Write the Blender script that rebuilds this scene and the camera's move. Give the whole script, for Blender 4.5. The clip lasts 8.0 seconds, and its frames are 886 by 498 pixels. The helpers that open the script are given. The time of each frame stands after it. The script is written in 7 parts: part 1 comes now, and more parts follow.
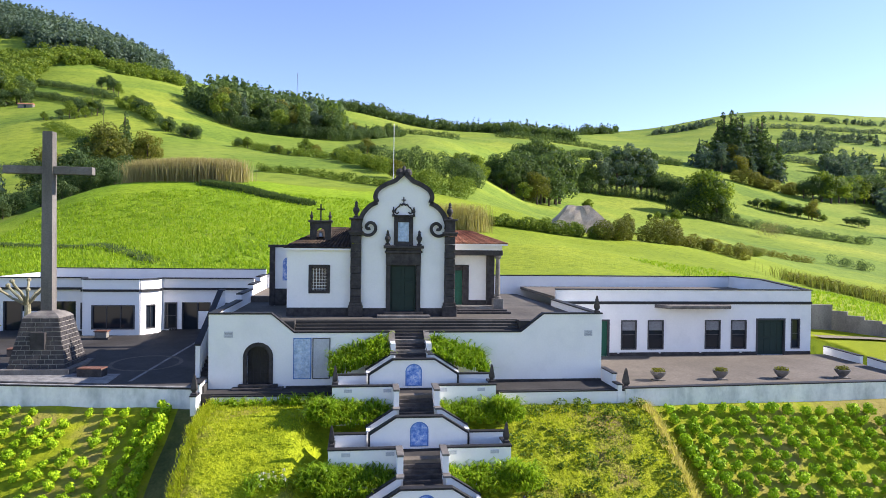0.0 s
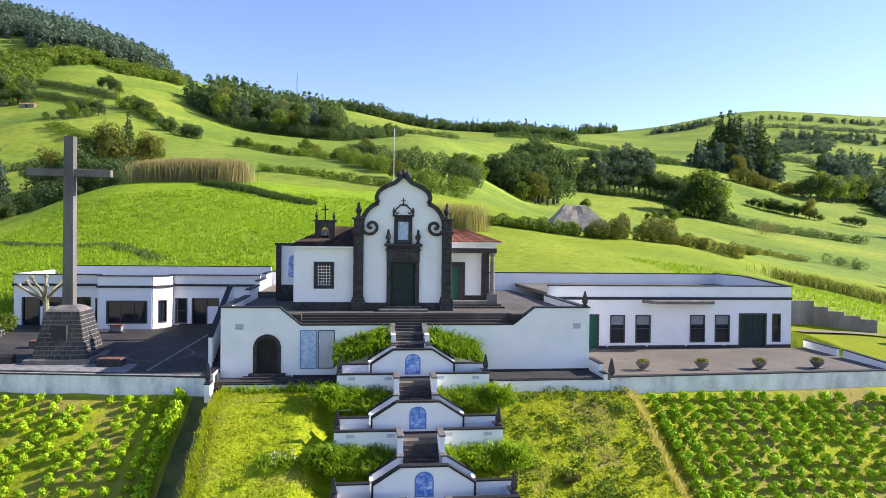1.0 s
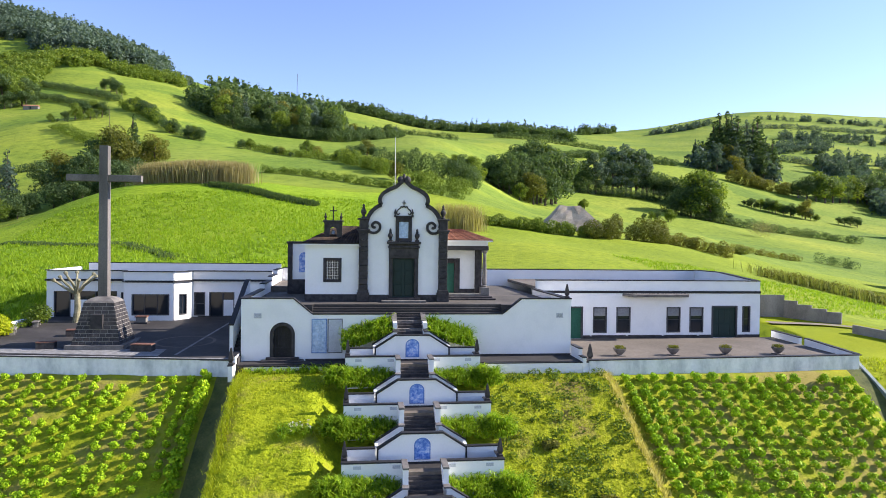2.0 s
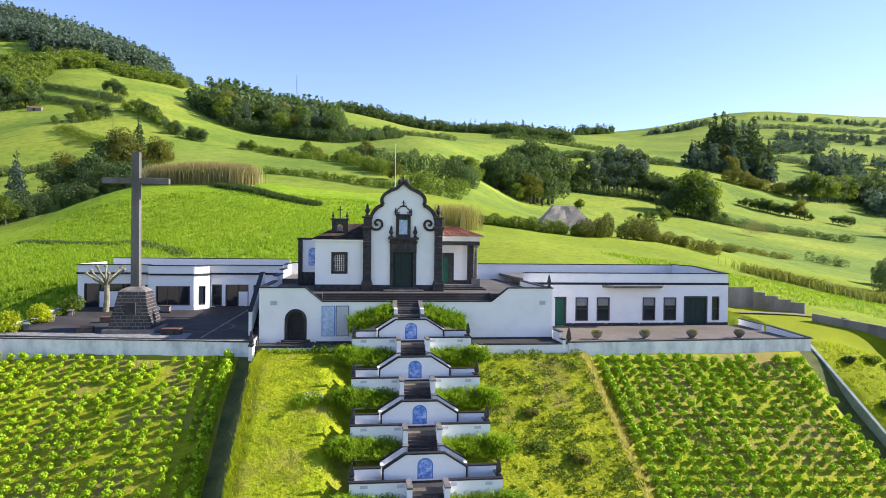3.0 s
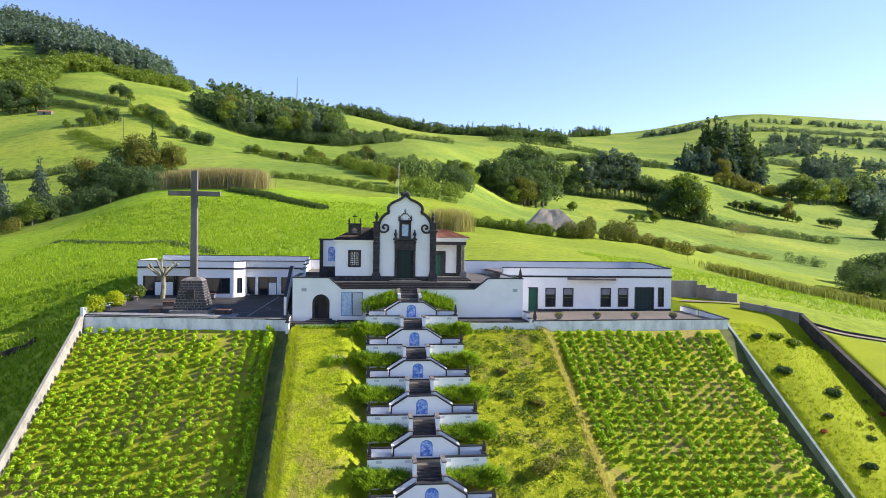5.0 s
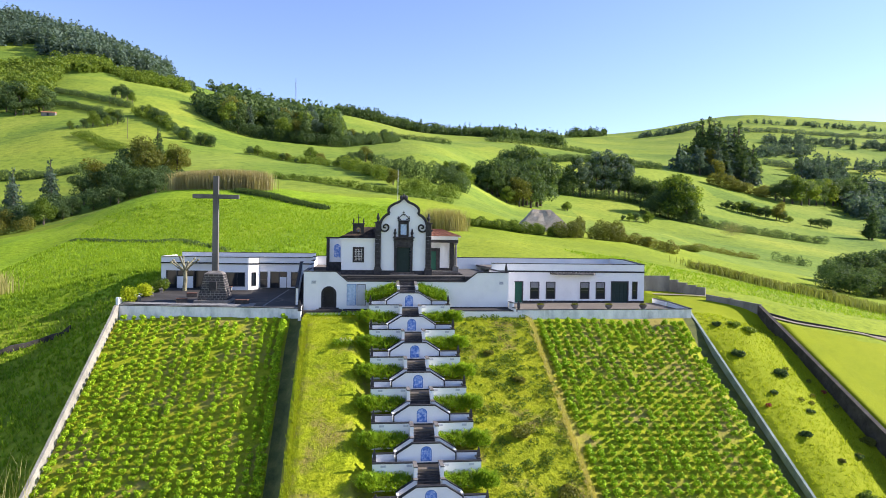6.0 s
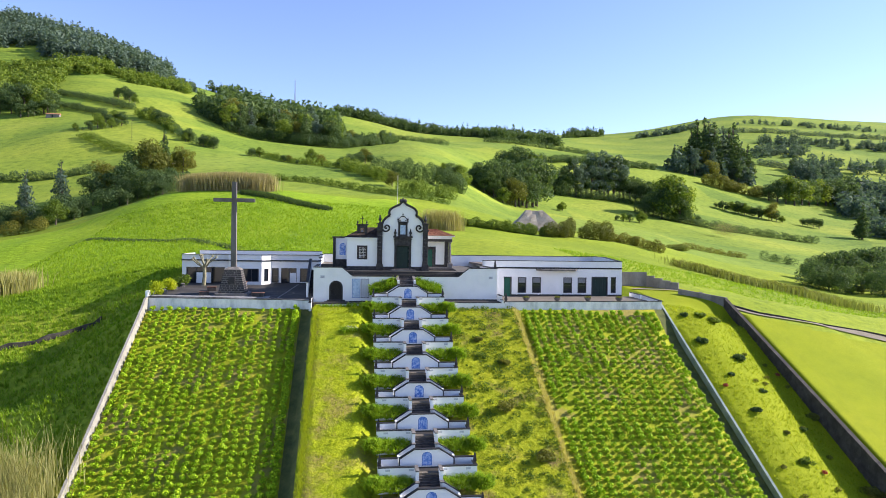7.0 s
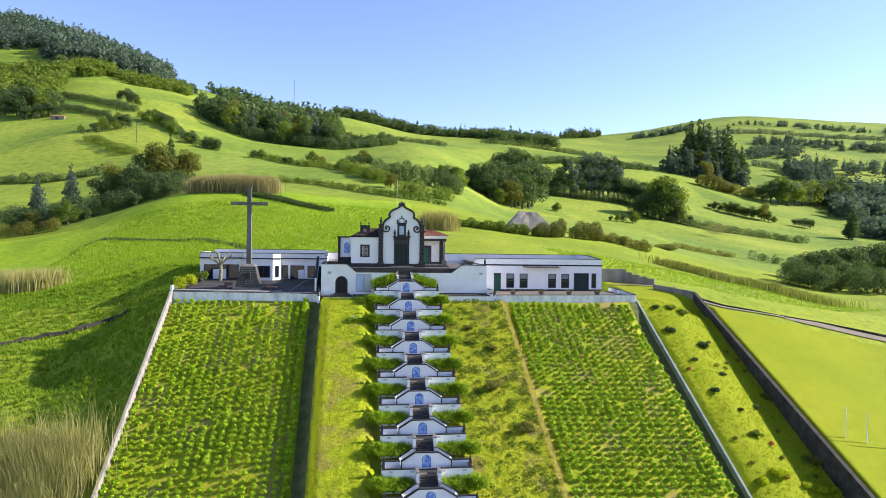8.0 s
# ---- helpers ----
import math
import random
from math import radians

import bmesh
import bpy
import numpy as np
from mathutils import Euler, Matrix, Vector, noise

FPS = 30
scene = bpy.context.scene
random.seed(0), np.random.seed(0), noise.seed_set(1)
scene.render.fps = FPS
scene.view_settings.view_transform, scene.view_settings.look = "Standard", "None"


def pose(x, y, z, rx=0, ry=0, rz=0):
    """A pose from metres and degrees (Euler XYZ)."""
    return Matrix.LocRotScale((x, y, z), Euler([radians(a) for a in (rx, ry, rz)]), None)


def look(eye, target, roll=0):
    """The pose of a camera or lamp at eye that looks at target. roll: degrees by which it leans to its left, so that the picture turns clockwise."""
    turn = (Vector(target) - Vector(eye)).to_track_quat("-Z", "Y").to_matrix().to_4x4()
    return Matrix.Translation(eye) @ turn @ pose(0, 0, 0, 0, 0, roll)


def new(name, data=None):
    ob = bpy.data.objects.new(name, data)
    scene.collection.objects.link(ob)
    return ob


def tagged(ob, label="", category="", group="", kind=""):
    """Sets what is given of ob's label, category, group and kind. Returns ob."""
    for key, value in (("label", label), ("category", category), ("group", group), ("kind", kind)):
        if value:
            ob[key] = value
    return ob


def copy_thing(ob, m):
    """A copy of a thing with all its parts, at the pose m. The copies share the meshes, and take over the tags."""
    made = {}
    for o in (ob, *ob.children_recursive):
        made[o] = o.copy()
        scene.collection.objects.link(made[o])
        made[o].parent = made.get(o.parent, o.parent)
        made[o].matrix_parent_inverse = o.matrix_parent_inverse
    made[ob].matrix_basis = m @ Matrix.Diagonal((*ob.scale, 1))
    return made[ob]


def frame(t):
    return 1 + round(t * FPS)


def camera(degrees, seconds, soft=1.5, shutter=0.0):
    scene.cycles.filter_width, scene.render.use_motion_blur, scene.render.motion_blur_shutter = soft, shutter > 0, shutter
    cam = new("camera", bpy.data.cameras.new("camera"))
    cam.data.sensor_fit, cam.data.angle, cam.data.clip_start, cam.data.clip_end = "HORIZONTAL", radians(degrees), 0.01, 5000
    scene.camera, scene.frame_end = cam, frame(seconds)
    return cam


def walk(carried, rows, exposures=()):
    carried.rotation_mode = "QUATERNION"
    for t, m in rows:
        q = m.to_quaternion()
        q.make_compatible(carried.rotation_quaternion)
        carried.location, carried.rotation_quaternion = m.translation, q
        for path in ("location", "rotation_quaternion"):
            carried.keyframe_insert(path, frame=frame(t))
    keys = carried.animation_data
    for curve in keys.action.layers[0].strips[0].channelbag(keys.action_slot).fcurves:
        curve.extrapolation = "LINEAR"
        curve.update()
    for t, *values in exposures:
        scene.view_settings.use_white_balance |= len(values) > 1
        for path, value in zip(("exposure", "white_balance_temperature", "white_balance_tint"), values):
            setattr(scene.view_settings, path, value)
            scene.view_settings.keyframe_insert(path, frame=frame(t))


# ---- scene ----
cam = camera(66.5, 8.0, soft=0.85)
PATH = [
    (0, (-2.857, -40.743, 6.751), (-2.616, -38.758, 6.728), 0.7),
    (0.5, (-2.903, -41.363, 6.751), (-2.662, -39.378, 6.728), 0.6),
    (1, (-3.049, -43.449, 6.689), (-2.806, -41.464, 6.664), 0.7),
    (1.5, (-3.255, -45.884, 6.675), (-3.012, -43.899, 6.651), 0.7),
    (3, (-3.868, -54.596, 6.181), (-3.621, -52.611, 6.157), 0.6),
    (3.5, (-4.189, -57.819, 6.176), (-3.94, -55.834, 6.153), 0.7),
    (4, (-4.48, -61.293, 6.206), (-4.229, -59.309, 6.184), 0.7),
    (4.5, (-4.837, -65.291, 6.218), (-4.586, -63.307, 6.196), 0.7),
    (6, (-5.968, -78.235, 5.982), (-5.708, -76.252, 5.959), 0.8),
    (6.5, (-6.28, -82.775, 5.954), (-6.017, -80.792, 5.93), 0.8),
    (7, (-6.753, -87.228, 5.912), (-6.488, -85.246, 5.888), 0.8),
    (7.5, (-7.169, -91.908, 5.857), (-6.9, -89.926, 5.834), 0.8),
    (8, (-7.536, -96.809, 5.845), (-7.266, -94.828, 5.821), 0.8),
]
walk(cam, [(t, look(eye, target, roll)) for t, eye, target, roll in PATH], exposures=[(0, 1.12, 6150, 20), (8, 1.12, 6150, 20)])

# ---- light: low sun from the side, clear sky ----
SUN_DIR = Vector((1.0, 0.04, 0.56)).normalized()
world = bpy.data.worlds.new("sky_world")
scene.world = world
world.use_nodes = True
wn = world.node_tree.nodes
sky = wn.new("ShaderNodeTexSky")
sky.sky_type = "NISHITA"
sky.sun_disc = False
sky.sun_elevation = math.asin(SUN_DIR.z)
sky.sun_rotation = math.atan2(SUN_DIR.x, SUN_DIR.y)
sky.air_density, sky.dust_density, sky.ozone_density = 0.8, 0.05, 2.6
wn["Background"].inputs["Strength"].default_value = 0.122
tint = wn.new("ShaderNodeMix")
tint.data_type, tint.blend_type = "RGBA", "MULTIPLY"
tint.inputs[0].default_value = 1.0
tint.inputs[7].default_value = (1.055, 0.975, 0.975, 1)
world.node_tree.links.new(sky.outputs[0], tint.inputs[6])
world.node_tree.links.new(tint.outputs[2], wn["Background"].inputs[0])
sun_data = bpy.data.lights.new("sun", "SUN")
sun_data.energy, sun_data.angle, sun_data.color = 5.0, radians(0.5), (1.0, 0.92, 0.76)
sun = new("sun", sun_data)
sun.matrix_world = look((60, 20, 60), Vector((60, 20, 60)) - SUN_DIR)


# ---- materials ----
def node(nt, kind, **values):
    n = nt.nodes.new(kind)
    for key, value in values.items():
        n.inputs[key.replace("_", " ")].default_value = value
    return n


def ramp(nt, fac, stops):
    r = nt.nodes.new("ShaderNodeValToRGB")
    r.color_ramp.elements[0].position, r.color_ramp.elements[0].color = stops[0][0], (*stops[0][1], 1)
    r.color_ramp.elements[1].position, r.color_ramp.elements[1].color = stops[-1][0], (*stops[-1][1], 1)
    for p, c in stops[1:-1]:
        e = r.color_ramp.elements.new(p)
        e.color = (*c, 1)
    nt.links.new(fac, r.inputs[0])
    return r.outputs[0]


def mix(nt, fac, a, b, mode="MIX"):
    m = nt.nodes.new("ShaderNodeMix")
    m.data_type, m.blend_type = "RGBA", mode
    for sock, v in ((m.inputs[0], fac), (m.inputs[6], a), (m.inputs[7], b)):
        if isinstance(v, (int, float)):
            sock.default_value = v
        elif isinstance(v, tuple):
            sock.default_value = (*v, 1)
        else:
            nt.links.new(v, sock)
    return m.outputs[2]


def noise_tex(nt, scale, detail=4.0, rough=0.55, stretch=None):
    c = nt.nodes.new("ShaderNodeTexCoord")
    geo = nt.nodes.new("ShaderNodeNewGeometry")
    n = node(nt, "ShaderNodeTexNoise", Scale=scale, Detail=detail, Roughness=rough)
    src = geo.outputs["Position"]
    if stretch:
        m = nt.nodes.new("ShaderNodeMapping")
        m.inputs["Scale"].default_value = stretch
        nt.links.new(src, m.inputs[0])
        src = m.outputs[0]
    nt.links.new(src, n.inputs["Vector"])
    nt.nodes.remove(c)
    return n.outputs["Fac"]


def surface(name, colours, scale=1.0, fine=12.0, rough=0.8, bump=0.3, depth=0.02, metal=0.0, stretch=None, island=0.0, rand=0.0, grain_mix=1.0):
    """A grained surface: a coarse and a fine noise between the colours, relief from the fine one."""
    m = bpy.data.materials.new(name)
    m.use_nodes = True
    nt = m.node_tree
    b = nt.nodes["Principled BSDF"]
    coarse, grain = noise_tex(nt, scale, 5, 0.6, stretch), noise_tex(nt, fine, 3, 0.6)
    k = len(colours) - 1
    col = ramp(nt, coarse, [(0.3 + 0.4 * i / k, c) for i, c in enumerate(colours)])
    dark = ramp(nt, grain, [(0.25, (0.72, 0.72, 0.72)), (0.75, (1.15, 1.15, 1.15))])
    col = mix(nt, grain_mix, col, dark, "MULTIPLY")
    if island or rand:
        if island:
            src = nt.nodes.new("ShaderNodeNewGeometry").outputs["Random Per Island"]
        else:
            src = nt.nodes.new("ShaderNodeObjectInfo").outputs["Random"]
        v = island or rand
        col = mix(nt, 1.0, col, ramp(nt, src, [(0, (1 - v, 1 - v, 1 - v)), (1, (1 + v, 1 + v, 1 + v * 0.7))]), "MULTIPLY")
    nt.links.new(col, b.inputs["Base Color"])
    b.inputs["Roughness"].default_value, b.inputs["Metallic"].default_value = rough, metal
    b.inputs["Specular IOR Level"].default_value = 0.3
    if bump:
        bp = node(nt, "ShaderNodeBump", Strength=bump, Distance=depth)
        nt.links.new(grain, bp.inputs["Height"])
        nt.links.new(bp.outputs[0], b.inputs["Normal"])
    return m


def foliage(name, a, b_, c, through_=0.42, rough=0.6):
    """Leaves: each leaf its own green, some light passing through."""
    m = bpy.data.materials.new(name)
    m.use_nodes = True
    nt = m.node_tree
    b = nt.nodes["Principled BSDF"]
    isl = nt.nodes.new("ShaderNodeNewGeometry").outputs["Random Per Island"]
    a, b_, c = [tuple(q * 0.78 for q in v) for v in (a, b_, c)]
    col = ramp(nt, isl, [(0.0, a), (0.55, b_), (1.0, c)])
    rnd = nt.nodes.new("ShaderNodeObjectInfo").outputs["Random"]
    col = mix(nt, 1.0, col, ramp(nt, rnd, [(0, (0.75, 0.8, 0.8)), (1, (1.2, 1.15, 1.1))]), "MULTIPLY")
    nt.links.new(col, b.inputs["Base Color"])
    b.inputs["Roughness"].default_value, b.inputs["Specular IOR Level"].default_value = rough, 0.12
    t = nt.nodes.new("ShaderNodeBsdfTranslucent")
    nt.links.new(mix(nt, 1.0, col, (1.3, 1.35, 0.6), "MULTIPLY"), t.inputs[0])
    sh = nt.nodes.new("ShaderNodeMixShader")
    sh.inputs[0].default_value = through_
    nt.links.new(b.outputs[0], sh.inputs[1])
    nt.links.new(t.outputs[0], sh.inputs[2])
    nt.links.new(sh.outputs[0], nt.nodes["Material Output"].inputs[0])
    return m


def grass(name, tones, big=0.03, tuft=1.2, stretch=(1, 1, 1), relief=0.25, dry=None, uneven=1.0, fields=0.0, bare=0.52):
    """Pasture: large patches, tufts, fine blades as relief; bare patches where dry is given."""
    m = bpy.data.materials.new(name)
    m.use_nodes = True
    nt = m.node_tree
    b = nt.nodes["Principled BSDF"]
    tones = [tuple(q * 0.76 for q in v) for v in tones]
    dry = tuple(q * 0.76 for q in dry) if dry else None
    patch, tuf, fine = noise_tex(nt, big, 4, 0.6), noise_tex(nt, tuft, 5, 0.65, stretch), noise_tex(nt, 7.0, 3, 0.7, stretch)
    col = ramp(nt, patch, [(0.32, tones[0]), (0.5, tones[1]), (0.7, tones[2])])
    col = mix(nt, uneven, col, ramp(nt, tuf, [(0.28, (0.55, 0.62, 0.5)), (0.5, (1.0, 1.0, 1.0)), (0.72, (1.25, 1.18, 1.0))]), "MULTIPLY")
    col = mix(nt, 1.0, col, ramp(nt, fine, [(0.25, (0.75, 0.78, 0.7)), (0.75, (1.15, 1.12, 1.1))]), "MULTIPLY")
    if fields:
        vor = node(nt, "ShaderNodeTexVoronoi", Scale=fields)
        nt.links.new(nt.nodes.new("ShaderNodeNewGeometry").outputs["Position"], vor.inputs["Vector"])
        tone = nt.nodes.new("ShaderNodeSeparateColor")
        nt.links.new(vor.outputs["Color"], tone.inputs[0])
        col = mix(nt, 1.0, col, ramp(nt, tone.outputs[0], [(0.0, (0.78, 0.86, 0.95)), (1.0, (1.15, 1.08, 1.0))]), "MULTIPLY")
    if dry:
        where = noise_tex(nt, 0.22, 5, 0.65)
        col = mix(nt, ramp(nt, where, [(bare, (0, 0, 0)), (bare + 0.13, (1, 1, 1))]), col, dry)
    nt.links.new(col, b.inputs["Base Color"])
    b.inputs["Roughness"].default_value, b.inputs["Specular IOR Level"].default_value = 0.9, 0.1
    b1 = node(nt, "ShaderNodeBump", Strength=0.9, Distance=relief)
    nt.links.new(tuf, b1.inputs["Height"])
    b2 = node(nt, "ShaderNodeBump", Strength=0.8, Distance=0.06)
    nt.links.new(fine, b2.inputs["Height"])
    nt.links.new(b1.outputs[0], b2.inputs["Normal"])
    nt.links.new(b2.outputs[0], b.inputs["Normal"])
    return m


M = {}
M["white"] = surface("white_plaster", [(0.73, 0.735, 0.735), (0.79, 0.79, 0.785), (0.81, 0.81, 0.805)], 0.5, 9.0, 0.8, 0.12, 0.006, grain_mix=0.12)
M["stained"] = surface("stained_plaster", [(0.42, 0.45, 0.47), (0.70, 0.71, 0.72), (0.82, 0.82, 0.82)], 0.9, 4.0, 0.85, 0.3, 0.02, stretch=(1, 1, 0.45), grain_mix=0.35)
M["basalt"] = surface("basalt", [(0.022, 0.020, 0.021), (0.045, 0.041, 0.042), (0.07, 0.064, 0.062)], 2.5, 16, 0.75, 0.5, 0.02)
M["cross_stone"] = surface("weathered_grey_stone", [(0.10, 0.092, 0.085), (0.15, 0.138, 0.128), (0.2, 0.185, 0.17)], 0.8, 10, 0.9, 0.4, 0.02, stretch=(1, 1, 0.25))
M["basalt_light"] = surface("weathered_basalt", [(0.09, 0.083, 0.078), (0.16, 0.148, 0.135), (0.22, 0.205, 0.185)], 1.5, 14, 0.85, 0.4, 0.02)
M["cap"] = surface("black_coping", [(0.018, 0.018, 0.02), (0.03, 0.03, 0.033)], 3, 18, 0.6, 0.3, 0.01)
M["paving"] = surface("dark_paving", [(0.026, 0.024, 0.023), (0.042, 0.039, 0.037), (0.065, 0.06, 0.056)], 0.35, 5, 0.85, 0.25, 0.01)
M["terrace_floor"] = surface("terrace_paving", [(0.065, 0.058, 0.05), (0.1, 0.09, 0.076), (0.135, 0.12, 0.1)], 0.35, 5, 0.85, 0.25, 0.01)
M["mortar"] = surface("pale_mortar", [(0.2, 0.19, 0.17), (0.29, 0.275, 0.25)], 2, 12, 0.9, 0.3, 0.01)
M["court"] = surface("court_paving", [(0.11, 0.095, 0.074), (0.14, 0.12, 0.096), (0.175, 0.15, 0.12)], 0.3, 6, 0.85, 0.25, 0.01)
M["gravel"] = surface("grey_gravel", [(0.13, 0.13, 0.128), (0.22, 0.22, 0.215), (0.3, 0.3, 0.29)], 2.0, 22, 0.9, 0.6, 0.03)
M["concrete"] = surface("grey_concrete", [(0.11, 0.105, 0.095), (0.18, 0.17, 0.155), (0.24, 0.228, 0.208)], 0.6, 9, 0.9, 0.4, 0.02, stretch=(1, 1, 0.4))
M["pale_concrete"] = surface("pale_concrete", [(0.2, 0.19, 0.16), (0.29, 0.275, 0.235), (0.36, 0.345, 0.3)], 0.6, 9, 0.9, 0.4, 0.02)
M["green_wall"] = surface("mossy_wall", [(0.15, 0.19, 0.175), (0.22, 0.27, 0.255), (0.3, 0.35, 0.335)], 0.5, 6, 0.9, 0.3, 0.02)
M["dark_wall"] = surface("dark_stone_wall", [(0.028, 0.025, 0.022), (0.05, 0.044, 0.038), (0.08, 0.07, 0.06)], 0.9, 6, 0.9, 0.7, 0.05)
M["tile"] = surface("clay_tile", [(0.2, 0.085, 0.048), (0.36, 0.16, 0.095), (0.46, 0.25, 0.16)], 1.6, 12, 0.85, 0.3, 0.01, rand=0.3)
# tile colour darkened to carry the shade on the wing roof
M["old_tile_shaded"] = surface("lichened_tile_shaded", [(0.018, 0.015, 0.013), (0.042, 0.029, 0.022), (0.095, 0.062, 0.038)], 1.4, 12, 0.9, 0.3, 0.01, rand=0.35)
M["door"] = surface("green_paint", [(0.004, 0.021, 0.019), (0.006, 0.028, 0.025)], 1.5, 14, 0.45, 0.1, 0.005)
M["door_bright"] = surface("bright_green_paint", [(0.012, 0.085, 0.055), (0.016, 0.105, 0.066)], 1.5, 14, 0.45, 0.1, 0.005)
M["frame"] = surface("dark_frame", [(0.045, 0.047, 0.052), (0.07, 0.072, 0.078)], 3, 14, 0.6, 0.1, 0.004)
M["bar"] = surface("white_bars", [(0.6, 0.62, 0.64), (0.72, 0.73, 0.75)], 5, 20, 0.5, 0.05, 0.002)
M["blind"] = surface("grey_blind", [(0.19, 0.2, 0.22), (0.25, 0.26, 0.28)], 2, 10, 0.7, 0.05, 0.003, stretch=(0.3, 0.3, 14))
M["terracotta"] = surface("terracotta", [(0.13, 0.06, 0.04), (0.2, 0.1, 0.07)], 4, 20, 0.8, 0.2, 0.006)
M["soil"] = surface("bare_soil", [(0.10, 0.075, 0.04), (0.17, 0.125, 0.065), (0.23, 0.175, 0.095)], 0.8, 8, 0.95, 0.6, 0.05)
M["bark"] = surface("bark", [(0.05, 0.04, 0.03), (0.1, 0.082, 0.06), (0.15, 0.125, 0.095)], 3, 14, 0.9, 0.6, 0.03, stretch=(1, 1, 0.3))
M["pale_bark"] = surface("pale_bark", [(0.13, 0.125, 0.07), (0.24, 0.225, 0.14), (0.33, 0.31, 0.21)], 4, 14, 0.9, 0.5, 0.02)
M["dirt"] = surface("dirt_heap", [(0.24, 0.205, 0.16), (0.36, 0.31, 0.25), (0.44, 0.385, 0.315)], 0.5, 4, 0.95, 0.6, 0.08)
M["road"] = surface("farm_track", [(0.17, 0.145, 0.105), (0.24, 0.205, 0.15)], 0.5, 8, 0.95, 0.4, 0.02)
M["metal"] = surface("grey_metal", [(0.25, 0.26, 0.27), (0.35, 0.36, 0.37)], 4, 20, 0.4, 0.05, 0.002, metal=0.8)
M["grass"] = grass("pasture", [(0.20, 0.285, 0.02), (0.285, 0.375, 0.026), (0.365, 0.435, 0.036)], 0.02, 0.9, (1, 1, 1), 0.22)
M["hump"] = grass("tall_pasture", [(0.215, 0.37, 0.018), (0.3, 0.46, 0.022), (0.385, 0.515, 0.03)], 0.035, 1.0, (0.55, 1.3, 1), 0.5)
M["far_grass"] = grass("hill_pasture", [(0.175, 0.268, 0.034), (0.25, 0.348, 0.042), (0.335, 0.41, 0.058)], 0.012, 0.25, (1, 1, 1), 0.4, fields=0.014)
M["bank"] = grass("rough_bank", [(0.31, 0.40, 0.012), (0.39, 0.46, 0.014), (0.46, 0.48, 0.02)], 0.12, 1.1, (1, 1, 1), 0.3, dry=(0.33, 0.285, 0.06), bare=0.5)
M["weedy"] = grass("weedy_bank", [(0.27, 0.33, 0.013), (0.37, 0.42, 0.017), (0.46, 0.46, 0.025)], 0.14, 1.6, (1, 1, 1), 0.45, dry=(0.27, 0.215, 0.07), bare=0.54)
M["lawn"] = grass("mown_lawn", [(0.26, 0.325, 0.006), (0.30, 0.36, 0.007), (0.34, 0.385, 0.01)], 0.05, 0.5, (1, 1, 1), 0.03, uneven=0.25)
M["garden"] = grass("garden_ground", [(0.29, 0.37, 0.014), (0.37, 0.42, 0.018), (0.44, 0.43, 0.035)], 0.15, 1.3, (1, 1, 1), 0.15, dry=(0.37, 0.31, 0.08))
# dark ground colour for the strips that lie in bank and wall shade
M["shade_strip"] = surface("shade_strip_ground", [(0.06, 0.075, 0.022), (0.1, 0.115, 0.032), (0.15, 0.15, 0.045)], 0.8, 8, 0.95, 0.6, 0.05)
# the next two leaf colours are lightened and blued to hold distance haze
M["leaf_dark"] = foliage("dark_leaves", (0.058, 0.105, 0.045), (0.105, 0.165, 0.062), (0.155, 0.225, 0.08), 0.4)
M["leaf_pine_haze"] = foliage("hazed_conifer_needles", (0.075, 0.125, 0.105), (0.125, 0.185, 0.145), (0.18, 0.245, 0.185), 0.35)
M["leaf_mid"] = foliage("green_leaves", (0.105, 0.17, 0.028), (0.18, 0.26, 0.038), (0.275, 0.345, 0.052))
M["leaf_olive"] = foliage("olive_leaves", (0.12, 0.135, 0.028), (0.195, 0.205, 0.04), (0.275, 0.27, 0.06))
M["leaf_shrub"] = foliage("shrub_leaves", (0.23, 0.41, 0.012), (0.4, 0.6, 0.014), (0.6, 0.78, 0.02), 0.2)
M["leaf_shrub_deep"] = foliage("deep_shrub_leaves", (0.19, 0.36, 0.012), (0.34, 0.54, 0.014), (0.54, 0.73, 0.02), 0.18)
M["leaf_strap"] = foliage("strap_leaves", (0.17, 0.3, 0.016), (0.3, 0.48, 0.02), (0.47, 0.62, 0.03), 0.35, 0.35)
M["leaf_yellow"] = foliage("yellow_green_leaves", (0.33, 0.41, 0.016), (0.47, 0.54, 0.02), (0.6, 0.64, 0.032), 0.5)
M["reed"] = foliage("dry_reed", (0.25, 0.215, 0.1), (0.34, 0.3, 0.145), (0.42, 0.38, 0.195), 0.3)
M["reed_pale"] = foliage("pale_reed", (0.42, 0.38, 0.13), (0.56, 0.5, 0.19), (0.66, 0.6, 0.26), 0.4)
M["reed_dry"] = foliage("pale_dry_reed", (0.3, 0.27, 0.11), (0.4, 0.36, 0.15), (0.5, 0.46, 0.22), 0.4)
M["reed_green"] = foliage("green_reed", (0.172, 0.206, 0.043), (0.249, 0.284, 0.065), (0.327, 0.344, 0.103), 0.3)
M["blade"] = foliage("grass_blades", (0.165, 0.295, 0.016), (0.25, 0.39, 0.022), (0.34, 0.46, 0.03), 0.45)
M["blade_dry"] = foliage("dry_blades", (0.30, 0.38, 0.016), (0.39, 0.46, 0.02), (0.48, 0.5, 0.034), 0.5)
M["petal_red"] = foliage("red_petals", (0.301, 0.043, 0.043), (0.387, 0.077, 0.069), (0.430, 0.129, 0.103))
M["petal_white"] = foliage("white_petals", (0.516, 0.516, 0.473), (0.602, 0.602, 0.559), (0.645, 0.645, 0.602))


